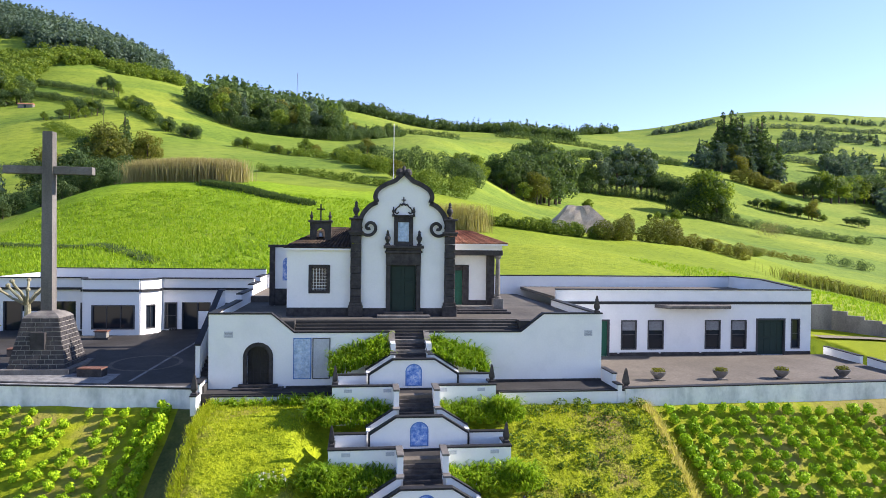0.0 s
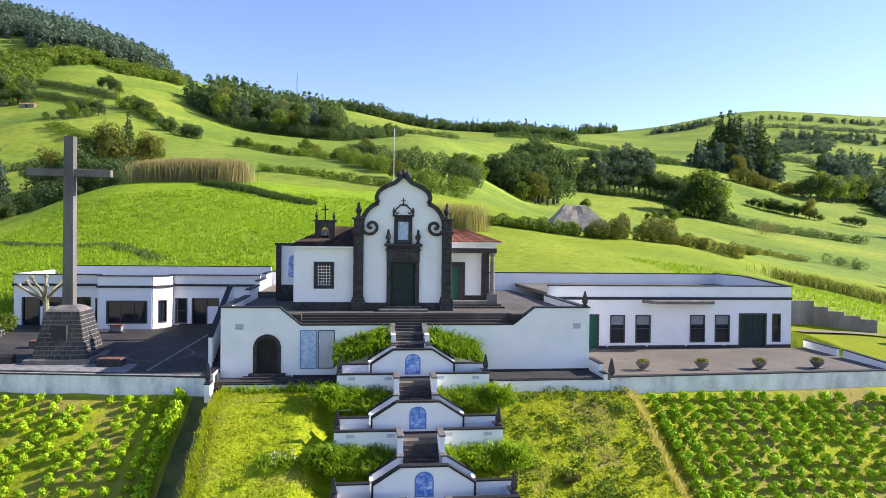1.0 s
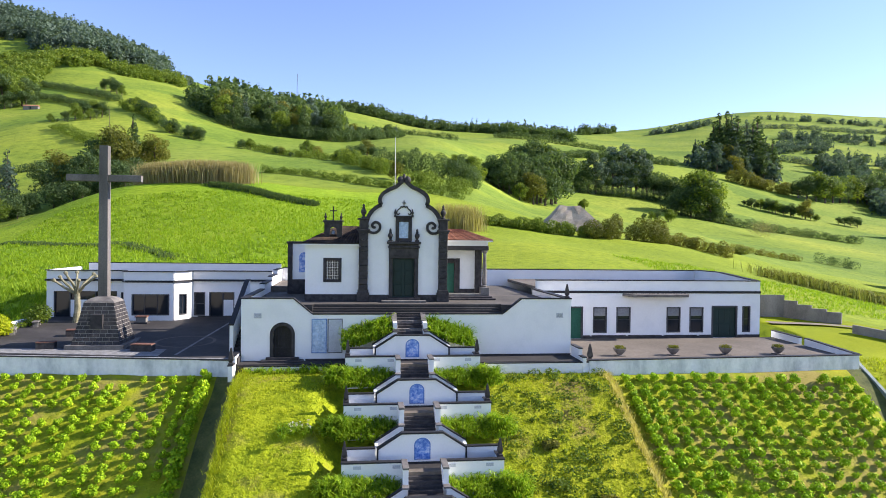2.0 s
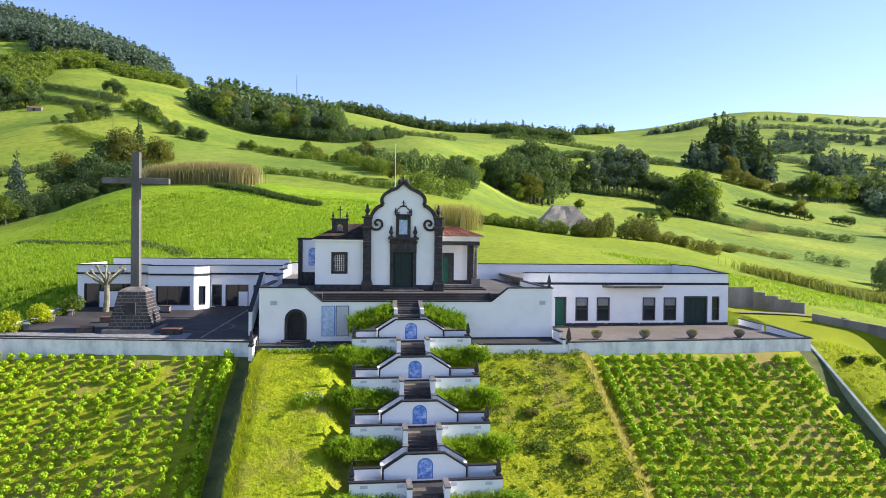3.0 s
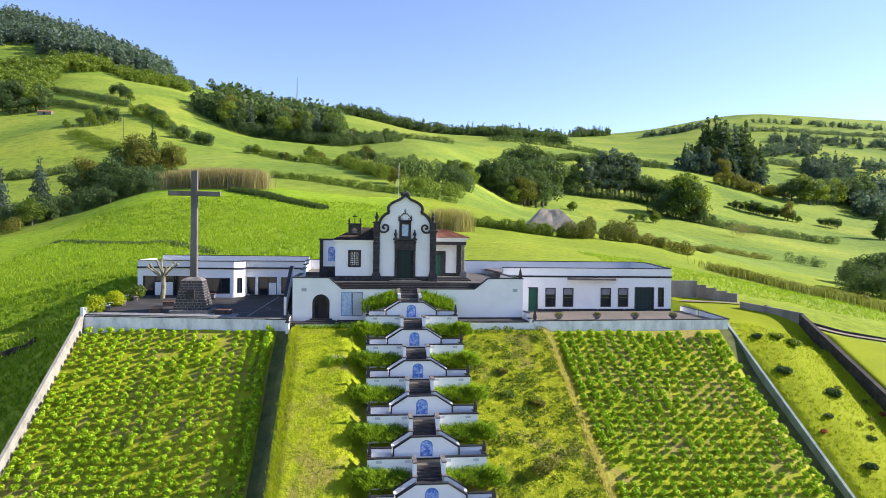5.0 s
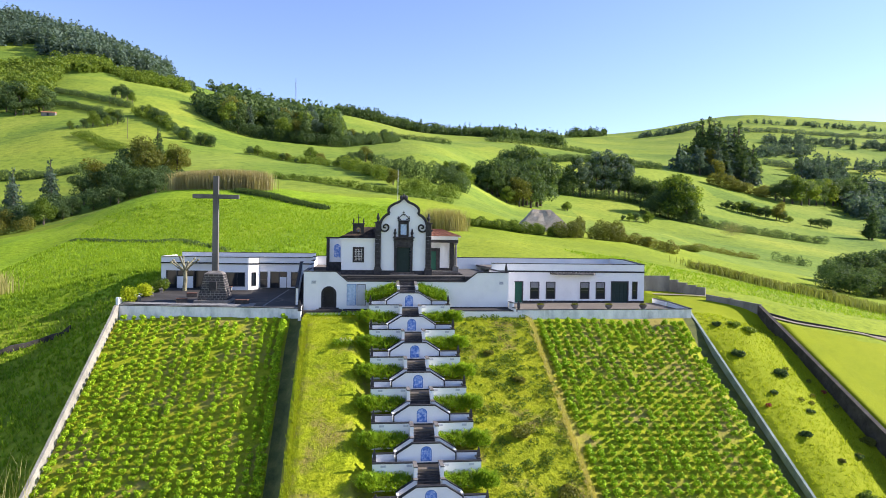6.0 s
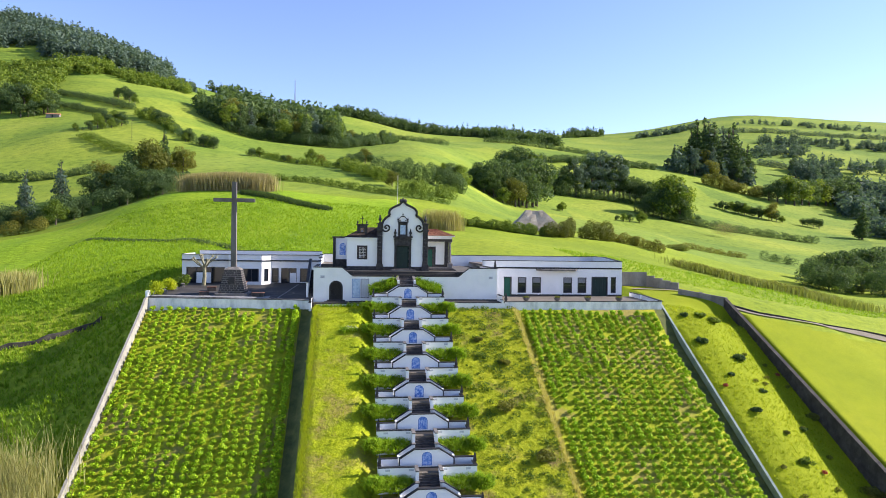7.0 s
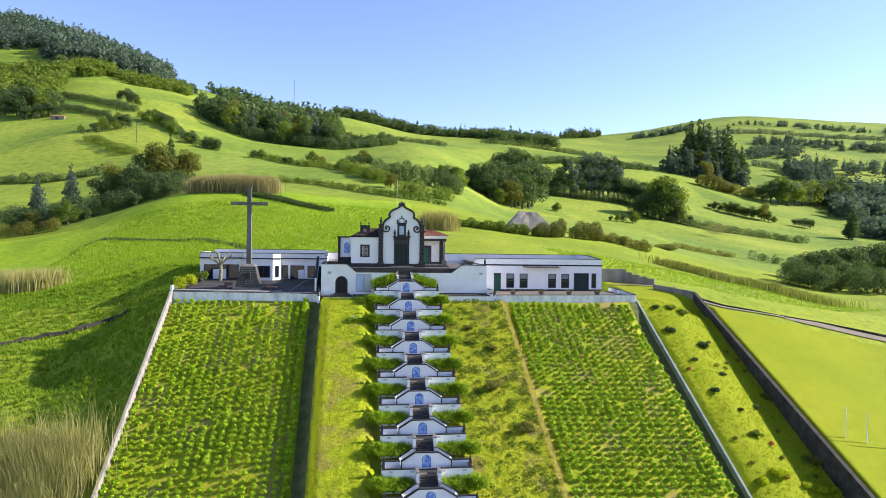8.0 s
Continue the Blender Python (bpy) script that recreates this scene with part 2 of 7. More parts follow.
def azulejo(name, scale):
    """Blue painting on white glazed tiles."""
    m = bpy.data.materials.new(name)
    m.use_nodes = True
    nt = m.node_tree
    b = nt.nodes["Principled BSDF"]
    f1, f2 = noise_tex(nt, scale, 4, 0.6), noise_tex(nt, scale * 3.2, 4, 0.7)
    c1 = ramp(nt, f1, [(0.36, (0.08, 0.19, 0.52)), (0.5, (0.22, 0.36, 0.68)), (0.62, (0.5, 0.6, 0.76))])
    c2 = ramp(nt, f2, [(0.35, (0.45, 0.55, 0.85)), (0.6, (1, 1, 1))])
    nt.links.new(mix(nt, 1.0, c1, c2, "MULTIPLY"), b.inputs["Base Color"])
    b.inputs["Roughness"].default_value = 0.25
    return m


M["azulejo"] = azulejo("painted_blue_tiles", 3.5)
M["azulejo_pale"] = surface("pale_blue_tiles", [(0.28, 0.40, 0.58), (0.42, 0.54, 0.70), (0.56, 0.66, 0.77)], 3.2, 9, 0.3, 0.05, 0.002)
M["marble"] = surface("grey_marble", [(0.44, 0.46, 0.52), (0.52, 0.54, 0.59)], 2, 20, 0.35, 0.03, 0.002)
M["azulejo_edge"] = surface("blue_border_tiles", [(0.06, 0.15, 0.42), (0.1, 0.22, 0.5)], 6, 18, 0.3, 0.05, 0.002)


def glass_mat():
    m = bpy.data.materials.new("dark_window_glass")
    m.use_nodes = True
    b = m.node_tree.nodes["Principled BSDF"]
    b.inputs["Base Color"].default_value = (0.012, 0.017, 0.024, 1)
    b.inputs["Roughness"].default_value, b.inputs["IOR"].default_value = 0.06, 1.5
    return m


M["glass"] = glass_mat()


# ---- builders ----
def mesh_object(name, bm, material, parent=None):
    me = bpy.data.meshes.new(name)
    bmesh.ops.recalc_face_normals(bm, faces=bm.faces)
    bm.to_mesh(me)
    bm.free()
    me.materials.append(M[material])
    ob = new(name, me)
    ob.parent = parent
    return ob


def part(name, bm, material, parent, label=""):
    ob = mesh_object(name, bm, material, parent)
    return tagged(ob, label) if label else ob


def thing(name, label, category, at=(0, 0, 0), group="", kind=""):
    ob = new(name)
    ob.location = at
    return tagged(ob, label, category, group, kind)


def box(bm, x0, x1, y0, y1, z0, z1):
    v = [bm.verts.new((x, y, z)) for z in (z0, z1) for y in (y0, y1) for x in (x0, x1)]
    for f in ((0, 1, 3, 2), (4, 6, 7, 5), (0, 4, 5, 1), (2, 3, 7, 6), (0, 2, 6, 4), (1, 5, 7, 3)):
        bm.faces.new([v[i] for i in f])
    return bm


def boxes(*rows):
    bm = bmesh.new()
    for r in rows:
        box(bm, *r)
    return bm


def bevelled(bm, w=0.02):
    bmesh.ops.bevel(bm, geom=bm.edges[:], offset=w, segments=1, affect="EDGES")
    return bm


def prism(bm, outline, y0, y1):
    """An outline in x and z, given thickness from y0 to y1."""
    a = [bm.verts.new((x, y0, z)) for x, z in outline]
    b = [bm.verts.new((x, y1, z)) for x, z in outline]
    bm.faces.new(a)
    bm.faces.new(b[::-1])
    n = len(a)
    for i in range(n):
        bm.faces.new((a[i], b[i], b[(i + 1) % n], a[(i + 1) % n]))
    return bm


def prism_x(bm, outline, x0, x1):
    """An outline in y and z, given thickness from x0 to x1."""
    a = [bm.verts.new((x0, y, z)) for y, z in outline]
    b = [bm.verts.new((x1, y, z)) for y, z in outline]
    bm.faces.new(a)
    bm.faces.new(b[::-1])
    n = len(a)
    for i in range(n):
        bm.faces.new((a[i], b[i], b[(i + 1) % n], a[(i + 1) % n]))
    return bm


def prism_z(bm, outline, z0, z1):
    a = [bm.verts.new((x, y, z0)) for x, y in outline]
    b = [bm.verts.new((x, y, z1)) for x, y in outline]
    bm.faces.new(a)
    bm.faces.new(b[::-1])
    n = len(a)
    for i in range(n):
        bm.faces.new((a[i], b[i], b[(i + 1) % n], a[(i + 1) % n]))
    return bm


def lathe(bm, profile, at=(0, 0, 0), sides=12, square=False):
    """A turned (or four-sided) body from radius and height pairs."""
    x, y, z = at
    n = 4 if square else sides
    off = math.pi / 4 if square else 0
    k = math.sqrt(2) if square else 1
    rings = [[bm.verts.new((x + k * r * math.cos(2 * math.pi * i / n + off), y + k * r * math.sin(2 * math.pi * i / n + off), z + h)) for i in range(n)] for r, h in profile]
    for a, b in zip(rings, rings[1:]):
        for i in range(n):
            bm.faces.new((a[i], a[(i + 1) % n], b[(i + 1) % n], b[i]))
    bm.faces.new(rings[0][::-1])
    bm.faces.new(rings[-1])
    return bm


def sweep(bm, path, width, y0, y1):
    """A moulding of that width along a path in x and z."""
    pts = [Vector(p) for p in path]
    rows = []
    for i, p in enumerate(pts):
        d = (pts[min(i + 1, len(pts) - 1)] - pts[max(i - 1, 0)]).normalized()
        s = Vector((-d.y, d.x)) * width / 2
        rows.append([bm.verts.new((q.x, y, q.y)) for q, y in ((p + s, y0), (p - s, y0), (p - s, y1), (p + s, y1))])
    for a, b in zip(rows, rows[1:]):
        for i in range(4):
            bm.faces.new((a[i], a[(i + 1) % 4], b[(i + 1) % 4], b[i]))
    bm.faces.new(rows[0])
    bm.faces.new(rows[-1][::-1])
    return bm


def smooth_path(points, n=8):
    """A rounded line through the points."""
    p = [Vector(points[0])] + [Vector(q) for q in points] + [Vector(points[-1])]
    out = []
    for i in range(1, len(p) - 2):
        a, b, c, d = p[i - 1], p[i], p[i + 1], p[i + 2]
        for j in range(n):
            t = j / n
            out.append(0.5 * (2 * b + (c - a) * t + (2 * a - 5 * b + 4 * c - d) * t * t + (3 * b - a - 3 * c + d) * t ** 3))
    return [tuple(q) for q in out] + [tuple(p[-1])]


def holed_wall(bm, x0, x1, z0, z1, y0, y1, holes):
    """A wall in x and z with rectangular openings (xa, xb, za, zb) that go through."""
    xs = sorted({x0, x1, *[h[0] for h in holes], *[h[1] for h in holes]})
    for a, b in zip(xs, xs[1:]):
        mid = (a + b) / 2
        cuts = sorted((h[2], h[3]) for h in holes if h[0] < mid < h[1])
        z = z0
        for lo, hi in cuts:
            if lo > z:
                box(bm, a, b, y0, y1, z, lo)
            z = hi
        if z < z1:
            box(bm, a, b, y0, y1, z, z1)
    bmesh.ops.remove_doubles(bm, verts=bm.verts, dist=0.0005)
    return bm


def wall_run(bm, a, b, thick, z0a, z0b, z1a, z1b):
    """A straight wall in plan from a to b whose foot and top may slope."""
    a, b = Vector(a), Vector(b)
    s = (b - a).normalized()
    s = Vector((-s.y, s.x)) * thick / 2
    v = []
    for p, lo, hi in ((a, z0a, z1a), (b, z0b, z1b)):
        for q in (p + s, p - s):
            v += [bm.verts.new((q.x, q.y, lo)), bm.verts.new((q.x, q.y, hi))]
    for f in ((0, 1, 3, 2), (4, 6, 7, 5), (0, 4, 5, 1), (2, 3, 7, 6), (1, 5, 7, 3), (0, 2, 6, 4)):
        bm.faces.new([v[i] for i in f])
    return bm


# ---- the lie of the land ----
HU = (-0.477, -0.368, -0.255, -0.139, -0.018, 0.106, 0.235, 0.414, 0.601, 0.798)
HY = (35.0, 100.0, 130.0, 170.0, 230.0, 330.0, 450.0, 620.0, 900.0, 1500.0)
HILLS = (
    (-4.8, -2.7, 0.6, 1.6, 2.5, 3, 3.6, 1.1, -2.8, -7.7),
    (2.1, 4.7, 8.2, 11.8, 12.2, 10.5, 8.1, 4, -3.9, -9.6),
    (3.7, 8.3, 18.1, 20.9, 19, 16.9, 11.3, 6.1, -2.7, -9),
    (8.1, 12.7, 20.3, 24.5, 24.8, 22.9, 14.6, 8.4, -2.1, -8.5),
    (25, 28.4, 37.1, 38.2, 36.6, 34.4, 19.3, 11.9, -0.1, -5.7),
    (56.6, 62.1, 63.7, 56.8, 53.8, 54.6, 29.3, 18.2, 8.1, 0.6),
    (94.9, 99.3, 99.6, 84.4, 79, 81.2, 54.1, 41.7, 25.9, 16.7),
    (158.5, 166.6, 151.5, 126.2, 114.7, 108.8, 103.9, 87.9, 67.4, 48.4),
    (294.8, 269.8, 227.5, 197.3, 185.9, 161.5, 159.2, 141.7, 147.5, 144.5),
    (458.8, 413.8, 343.1, 299.7, 285, 249.8, 261, 277.8, 331.1, 328.6),
)


def cubic(a, b, c, d, t):
    return b + 0.5 * t * (c - a + t * (2 * a - 5 * b + 4 * c - d + t * (3 * (b - c) + d - a)))


def far_height(x, y):
    """The hills behind the shrine, from the control heights."""
    u = (x + 7.5) / (max(y, 10.0) + 96.8)
    u = min(max(u, HU[0]), HU[-1] - 1e-6)
    v = min(max(y, HY[0]), HY[-1] - 1e-6)
    i, j = int(np.searchsorted(HU, u, "right")) - 1, int(np.searchsorted(HY, v, "right")) - 1
    fu, fv = (u - HU[i]) / (HU[i + 1] - HU[i]), (v - HY[j]) / (HY[j + 1] - HY[j])
    cols = []
    for q in (j - 1, j, j + 1, j + 2):
        r = HILLS[min(max(q, 0), len(HY) - 1)]
        g = [r[min(max(p, 0), len(HU) - 1)] for p in (i - 1, i, i + 1, i + 2)]
        cols.append(cubic(*g, fu))
    h = HY[j + 1] - HY[j]
    rise = cols[2] - cols[1]
    m0 = (cols[2] - cols[0]) / (HY[j + 1] - HY[j - 1]) * h if j > 0 else rise
    m1 = (cols[3] - cols[1]) / (HY[j + 2] - HY[j]) * h if j + 2 < len(HY) else rise
    t = fv
    return (2 * t ** 3 - 3 * t * t + 1) * cols[1] + (t ** 3 - 2 * t * t + t) * m0 + (3 * t * t - 2 * t ** 3) * cols[2] + (t ** 3 - t * t) * m1


def smooth(a, b, t):
    t = min(max((t - a) / (b - a), 0.0), 1.0)
    return t * t * (3 - 2 * t)


SLOPE = 0.57


def wall_line(x):
    """How far forward the courts' retaining walls stand."""
    if x < -12.0:
        return -1.2 - 0.1386 * (max(x, -33.0) + 12.0)
    if x < 12.7:
        return -1.2 - 0.0526 * (x + 12.0)
    return -2.5 + 0.051 * (min(x, 34.5) - 12.7)


def garden_z(y, x):
    """The planted slope below the courts, flattening at its foot."""
    d = y - wall_line(x)
    return -2.75 + (SLOPE * min(d, 0.0) if d > -48 else -SLOPE * 48 + 0.12 * (d + 48))


def near_height(x, y):
    g = garden_z(y, x)
    low = smooth(-2.0, -7.0, y)
    if x < -32.6:
        d = -32.6 - x
        g -= (0.3 + 0.33 * smooth(-12.0, -3.0, y)) * min(d, 11) + 0.03 * min(d, 80)
    elif x < -12.0:
        g += 0.7 * low * smooth(-27, -13.5, x)
    elif x < 14.2:
        lawn = min((2.7 - 1.4 * smooth(-5.7, -5.0, x) if x < 0 else 1.35 - 0.5 * smooth(4.5, 13.0, x)), -2.45 - g - (0.07 if x < 0 else 0.12) * max(0.0, -1.4 - y) - (0.1 if x > 4.6 else 0.0))
        lawn = max(lawn, 0.1)
        edge = 0.7 * low * (1 - smooth(-8, 8, x))
        k = smooth(-12.0, -11.2, x) * (1 - smooth(13.6, 14.2, x))
        g += edge + (lawn - edge) * k
    elif x < 34.8:
        g -= (0.85 + 0.02 * min(max(-y, 0.0), 40.0)) * low * smooth(31.4, 33.6, x)
    elif x < 46.6:
        g -= 0.024 * min(max(-y, 0.0), 46.0) * (1 - smooth(38, 46, x)) + 0.1 + 2.5 * smooth(37.5, 46.0, x) * smooth(6.0, -1.0, y)
    elif x > 46.8:
        g = (-3.68 + 0.493 * max(y, -46.0) if y < 0 else -3.68) - 0.13 * min(x - 46.8, 40)
    return g


def height(x, y):
    near = near_height(x, y) if y < 45 else 0.0
    k = smooth(2, 28, y)
    if -33.6 < x < 36:
        k = smooth(20.5, 24.5, y) * 0.999
        near = -3.4 if y > 0.8 else near
    elif x >= 36:
        k = smooth(10, 40, y)
        near = (-3.68 if x > 46.6 else -2.75 - 2.5 * smooth(37.5, 46.0, x) * smooth(6.0, -1.0, y)) + (2.3 if x > 46.6 else 1.4) * smooth(0.0, 12.0, y) - 0.13 * min(max(0, x - 46.8), 40) if 0 < y else near
    z = near * (1 - k) + (far_height(x, y) * k if k > 0 else 0.0)
    lump = noise.noise(Vector((x, y, 0)) * 0.09) * 0.35 + noise.noise(Vector((x, y, 5)) * 0.021) * 1.1
    rough = smooth(24, 60, y) if -33.6 < x < 60 else smooth(-10, 40, y) * 0.6 + 0.3
    z -= 4.0 * smooth(-72, -84, x) * smooth(46, 58, y) * (1 - smooth(92, 112, y))
    return z + lump * rough + (noise.noise(Vector((x, y, 9)) * 0.009) * 2.2) * smooth(170, 400, y)


def track_y(x):
    """The farm track's line beside the lawn."""
    return 2.6 - 0.72 * (min(x, 50.8) - 46.8) - 0.16 * (max(x, 50.8) - 50.8)


def zone(x, y):
    """Which ground cover lies where."""
    if y < 1.5 and -32.6 < x < 46.8:
        # bank's foot: its shade is put into the ground colour
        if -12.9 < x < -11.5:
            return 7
        if -12.9 < x < 14.1:
            return 3 if x < 4.5 else 6
        # 7 beside the east wall paints the wall's shadow on the ground
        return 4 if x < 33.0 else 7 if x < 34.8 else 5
    if 46.8 < x < 130 and y < track_y(x):
        return 5
    if 36 < x < 46.8 and y < 26:
        return 5
    if y > 150:
        return 2
    if -120 < x < 12 and 18 < y < 135:
        return 1
    return 0


def axis(spans):
    out = []
    for a, b, step in spans:
        out += list(np.arange(a, b, step))
    return out + [spans[-1][1]]


def build_ground():
    xs = axis([(-1400, -400, 60), (-400, -150, 10), (-150, -60, 2.5), (-60, -34, 1.0), (-34, 50, 0.7), (50, 100, 1.6), (100, 300, 6), (300, 1000, 20), (1000, 2200, 80)])
    ys = axis([(-900, -120, 60), (-120, -52, 4), (-52, 30, 0.7), (30, 150, 1.6), (150, 420, 6), (420, 1000, 16), (1000, 2600, 100)])
    nx = len(xs)
    verts = [(x, y, height(x, y)) for y in ys for x in xs]
    faces, mats = [], []
    for j in range(len(ys) - 1):
        for i in range(nx - 1):
            a = j * nx + i
            faces.append((a, a + 1, a + nx + 1, a + nx))
            mats.append(zone((xs[i] + xs[i + 1]) / 2, (ys[j] + ys[j + 1]) / 2))
    me = bpy.data.meshes.new("ground")
    me.from_pydata(verts, [], faces)
    for k in ("grass", "hump", "far_grass", "bank", "garden", "lawn", "weedy", "shade_strip"):
        me.materials.append(M[k])
    me.polygons.foreach_set("material_index", mats)
    me.polygons.foreach_set("use_smooth", [True] * len(faces))
    return tagged(new("ground", me), "bright green pasture hills and planted garden slope", "ground", kind="structure")


ground = build_ground()


# ---- terrace with its front wall and steps ----
TX0, TX1, TOP, LOW, FLOOR = -11.64, 12.16, 2.31, 1.2, 1.85
terrace = thing("terrace", "white-plastered chapel terrace with black copings", "terrace", kind="structure")


def arch_wall(bm, x0, x1, z0, z1, y0, y1, cx, half, spring, n=12):
    """A wall with a round-headed opening."""
    box(bm, x0, cx - half, y0, y1, z0, z1)
    box(bm, cx + half, x1, y0, y1, z0, z1)
    pts = [(cx - half * math.cos(math.pi * i / n), spring + half * math.sin(math.pi * i / n)) for i in range(n + 1)]
    for (xa, za), (xb, zb) in zip(pts, pts[1:]):
        prism(bm, [(xa, za), (xb, zb), (xb, z1), (xa, z1)], y0, y1)
    bmesh.ops.remove_doubles(bm, verts=bm.verts, dist=0.0005)


bm = bmesh.new()
arch_wall(bm, TX0, -8.08, -2.9, TOP, 0, 0.4, -8.8, 0.66, -0.2)
prism(bm, [(-8.08, -2.9), (-6.75, -2.9), (-6.75, LOW), (-8.08, TOP)], 0, 0.4)
box(bm, -6.75, -0.95, 0, 0.4, -2.9, LOW)
box(bm, 1.1, 7.02, 0, 0.4, -2.9, LOW)
prism(bm, [(7.02, -2.9), (8.44, -2.9), (8.44, TOP), (7.02, LOW)], 0, 0.4)
box(bm, 8.44, TX1, 0, 0.4, -2.9, TOP)
bmesh.ops.remove_doubles(bm, verts=bm.verts, dist=0.0005)
part("front_wall", bm, "white", terrace)
# side walls
part("side_wall", boxes((TX0, TX0 + 0.35, 0.4, 22, -3, TOP)), "white", terrace)
part("side_wall", boxes((TX1 - 0.35, TX1, 0.4, 10.1, -3, TOP)), "white", terrace)
part("side_wall", boxes((TX0, TX0 + 0.35, 9, 14, TOP, 2.75), (TX0, TX0 + 0.35, 14, 18, TOP, 3.1), (TX0, TX0 + 0.35, 18, 22, TOP, 3.5)), "white", terrace)
part("rear_wall", boxes((TX0 + 0.35, 33.2, 22, 22.3, -3, 3.55)), "white", terrace)
# black copings
cop = bmesh.new()
for (xa, za), (xb, zb) in (((TX0 - 0.05, TOP), (-8.05, TOP)), ((-8.05, TOP), (-6.72, LOW)), ((-6.72, LOW), (-0.95, LOW)), ((1.1, LOW), (7.0, LOW)), ((7.0, LOW), (8.42, TOP)), ((8.42, TOP), (TX1 + 0.05, TOP))):
    prism(cop, [(xa, za), (xb, zb), (xb, zb + 0.09), (xa, za + 0.09)], -0.05, 0.45)
part("coping", cop, "cap", terrace, "thin black coping")
part("coping", boxes((TX0 - 0.05, TX0 + 0.4, 0.46, 9, TOP, TOP + 0.09), (TX0 - 0.05, TX0 + 0.4, 9, 14, 2.75, 2.84), (TX0 - 0.05, TX0 + 0.4, 14, 18, 3.1, 3.19), (TX0 - 0.05, TX0 + 0.4, 18, 22, 3.5, 3.59)), "cap", terrace, "thin black coping")
part("coping", boxes((TX1 - 0.4, TX1 + 0.05, 0.46, 10.1, TOP, TOP + 0.09)), "cap", terrace, "thin black coping")
part("coping", boxes((TX0 + 0.4, 33.2, 21.95, 22.35, 3.55, 3.64)), "cap", terrace, "thin black coping")
part("paving", boxes((TX0 + 0.35, TX1 - 0.35, 1.3, 22, 1.2, FLOOR)), "terrace_floor", terrace, "grey basalt paving")
part("paving", boxes((TX0 + 0.35, -8.0, 13, 22, FLOOR, 2.3)), "court", terrace, "grey upper paving")
for k in range(4):
    part("step", bevelled(boxes((-6.75, 7.02, 0.4 + 0.24 * k, 1.32, LOW - 0.05 + 0.16 * k, LOW + 0.1 + 0.163 * k))), "paving", terrace, "long dark stone step")
part("fill", boxes((TX0 + 0.35, -6.75, 0.4, 1.3, -2.9, FLOOR), (7.02, TX1 - 0.35, 0.4, 1.3, -2.9, FLOOR)), "paving", terrace)
# arched grotto
bm = bmesh.new()
n = 14
for i in range(n):
    a0, a1 = math.pi * i / n, math.pi * (i + 1) / n
    prism(bm, [(-8.8 - 0.64 * math.cos(a0), -0.2 + 0.64 * math.sin(a0)), (-8.8 - 0.64 * math.cos(a1), -0.2 + 0.64 * math.sin(a1)),
               (-8.8 - 0.86 * math.cos(a1), -0.2 + 0.86 * math.sin(a1)), (-8.8 - 0.86 * math.cos(a0), -0.2 + 0.86 * math.sin(a0))], -0.06, 0.2)
box(bm, -9.66, -9.44, -0.06, 0.2, -1.95, -0.2)
box(bm, -8.16, -7.94, -0.06, 0.2, -1.95, -0.2)
part("arch_frame", bm, "basalt", terrace, "dark stone arch frame")
part("grotto", boxes((-9.7, -7.9, 1.2, 1.3, -2.4, 1.0), (-9.75, -9.5, 0.4, 1.3, -2.4, 1.0), (-8.1, -7.85, 0.4, 1.3, -2.4, 1.0), (-9.7, -7.9, 0.4, 1.3, -2.4, -1.95)), "basalt", terrace, "dark shrine recess")
bars = bmesh.new()
for i in range(6):
    x = -9.3 + 0.2 * i
    h = -0.2 + math.sqrt(max(0.0, 0.6 ** 2 - (x + 8.8) ** 2))
    box(bars, x - 0.012, x + 0.012, 0.2, 0.225, -1.9, h)
for z in (-1.2, -0.5):
    box(bars, -9.44, -8.16, 0.2, 0.225, z, z + 0.03)
part("grille", bars, "cap", terrace, "black iron grille")
part("step", bevelled(boxes((-10.25, -7.3, -0.62, 0.0, -2.2, -1.95), (-9.9, -7.65, -0.34, 0.0, -1.95, -1.78))), "basalt", terrace, "dark stone step")
# tile panels and signs on the wall
for x0, x1, mat in ((-6.72, -5.77, "azulejo_pale"), (-5.6, -4.66, "marble")):
    p = part("wall_panel", boxes((x0, x1, -0.035, 0.0, -1.48, 0.86)), mat, terrace, "tall pale blue tile panel" if mat == "azulejo_pale" else "tall grey marble panel")
    part("border", boxes((x0 - 0.05, x0, -0.05, 0.0, -1.53, 0.91), (x1, x1 + 0.05, -0.05, 0.0, -1.53, 0.91), (x0, x1, -0.05, 0.0, 0.86, 0.91), (x0, x1, -0.05, 0.0, -1.53, -1.48)), "azulejo_edge" if mat == "azulejo_pale" else "frame", p)
for x in (-10.77, 11.03):
    part("plaque", bevelled(boxes((x, x + 0.52, -0.03, 0.0, 0.95, 1.3)), 0.008), "marble", terrace, "small grey plaque")
    for j in range(3):
        part("inscription", boxes((x + 0.07, x + 0.45, -0.034, -0.03, 1.03 + 0.08 * j, 1.055 + 0.08 * j)), "blind", terrace)
# walk along the wall's foot
part("walkway", boxes((-11.9, -4.2, -1.3, 0, -3.2, -2.06)), "paving", terrace, "dark narrow walkway")
part("walkway", boxes((4.6, 12.2, -2.3, 0, -3.2, -1.85)), "paving", terrace, "dark narrow walkway")
part("kerb_wall", boxes((-11.2, -4.3, -1.55, -1.3, -3.4, -2.2)), "white", terrace)
part("coping", boxes((-11.2, -4.3, -1.58, -1.27, -2.2, -2.13)), "cap", terrace)
part("kerb_wall", boxes((5.2, 12.9, -2.55, -2.3, -3.6, -1.95)), "white", terrace)
part("coping", boxes((5.2, 12.9, -2.58, -2.27, -1.95, -1.88)), "cap", terrace)
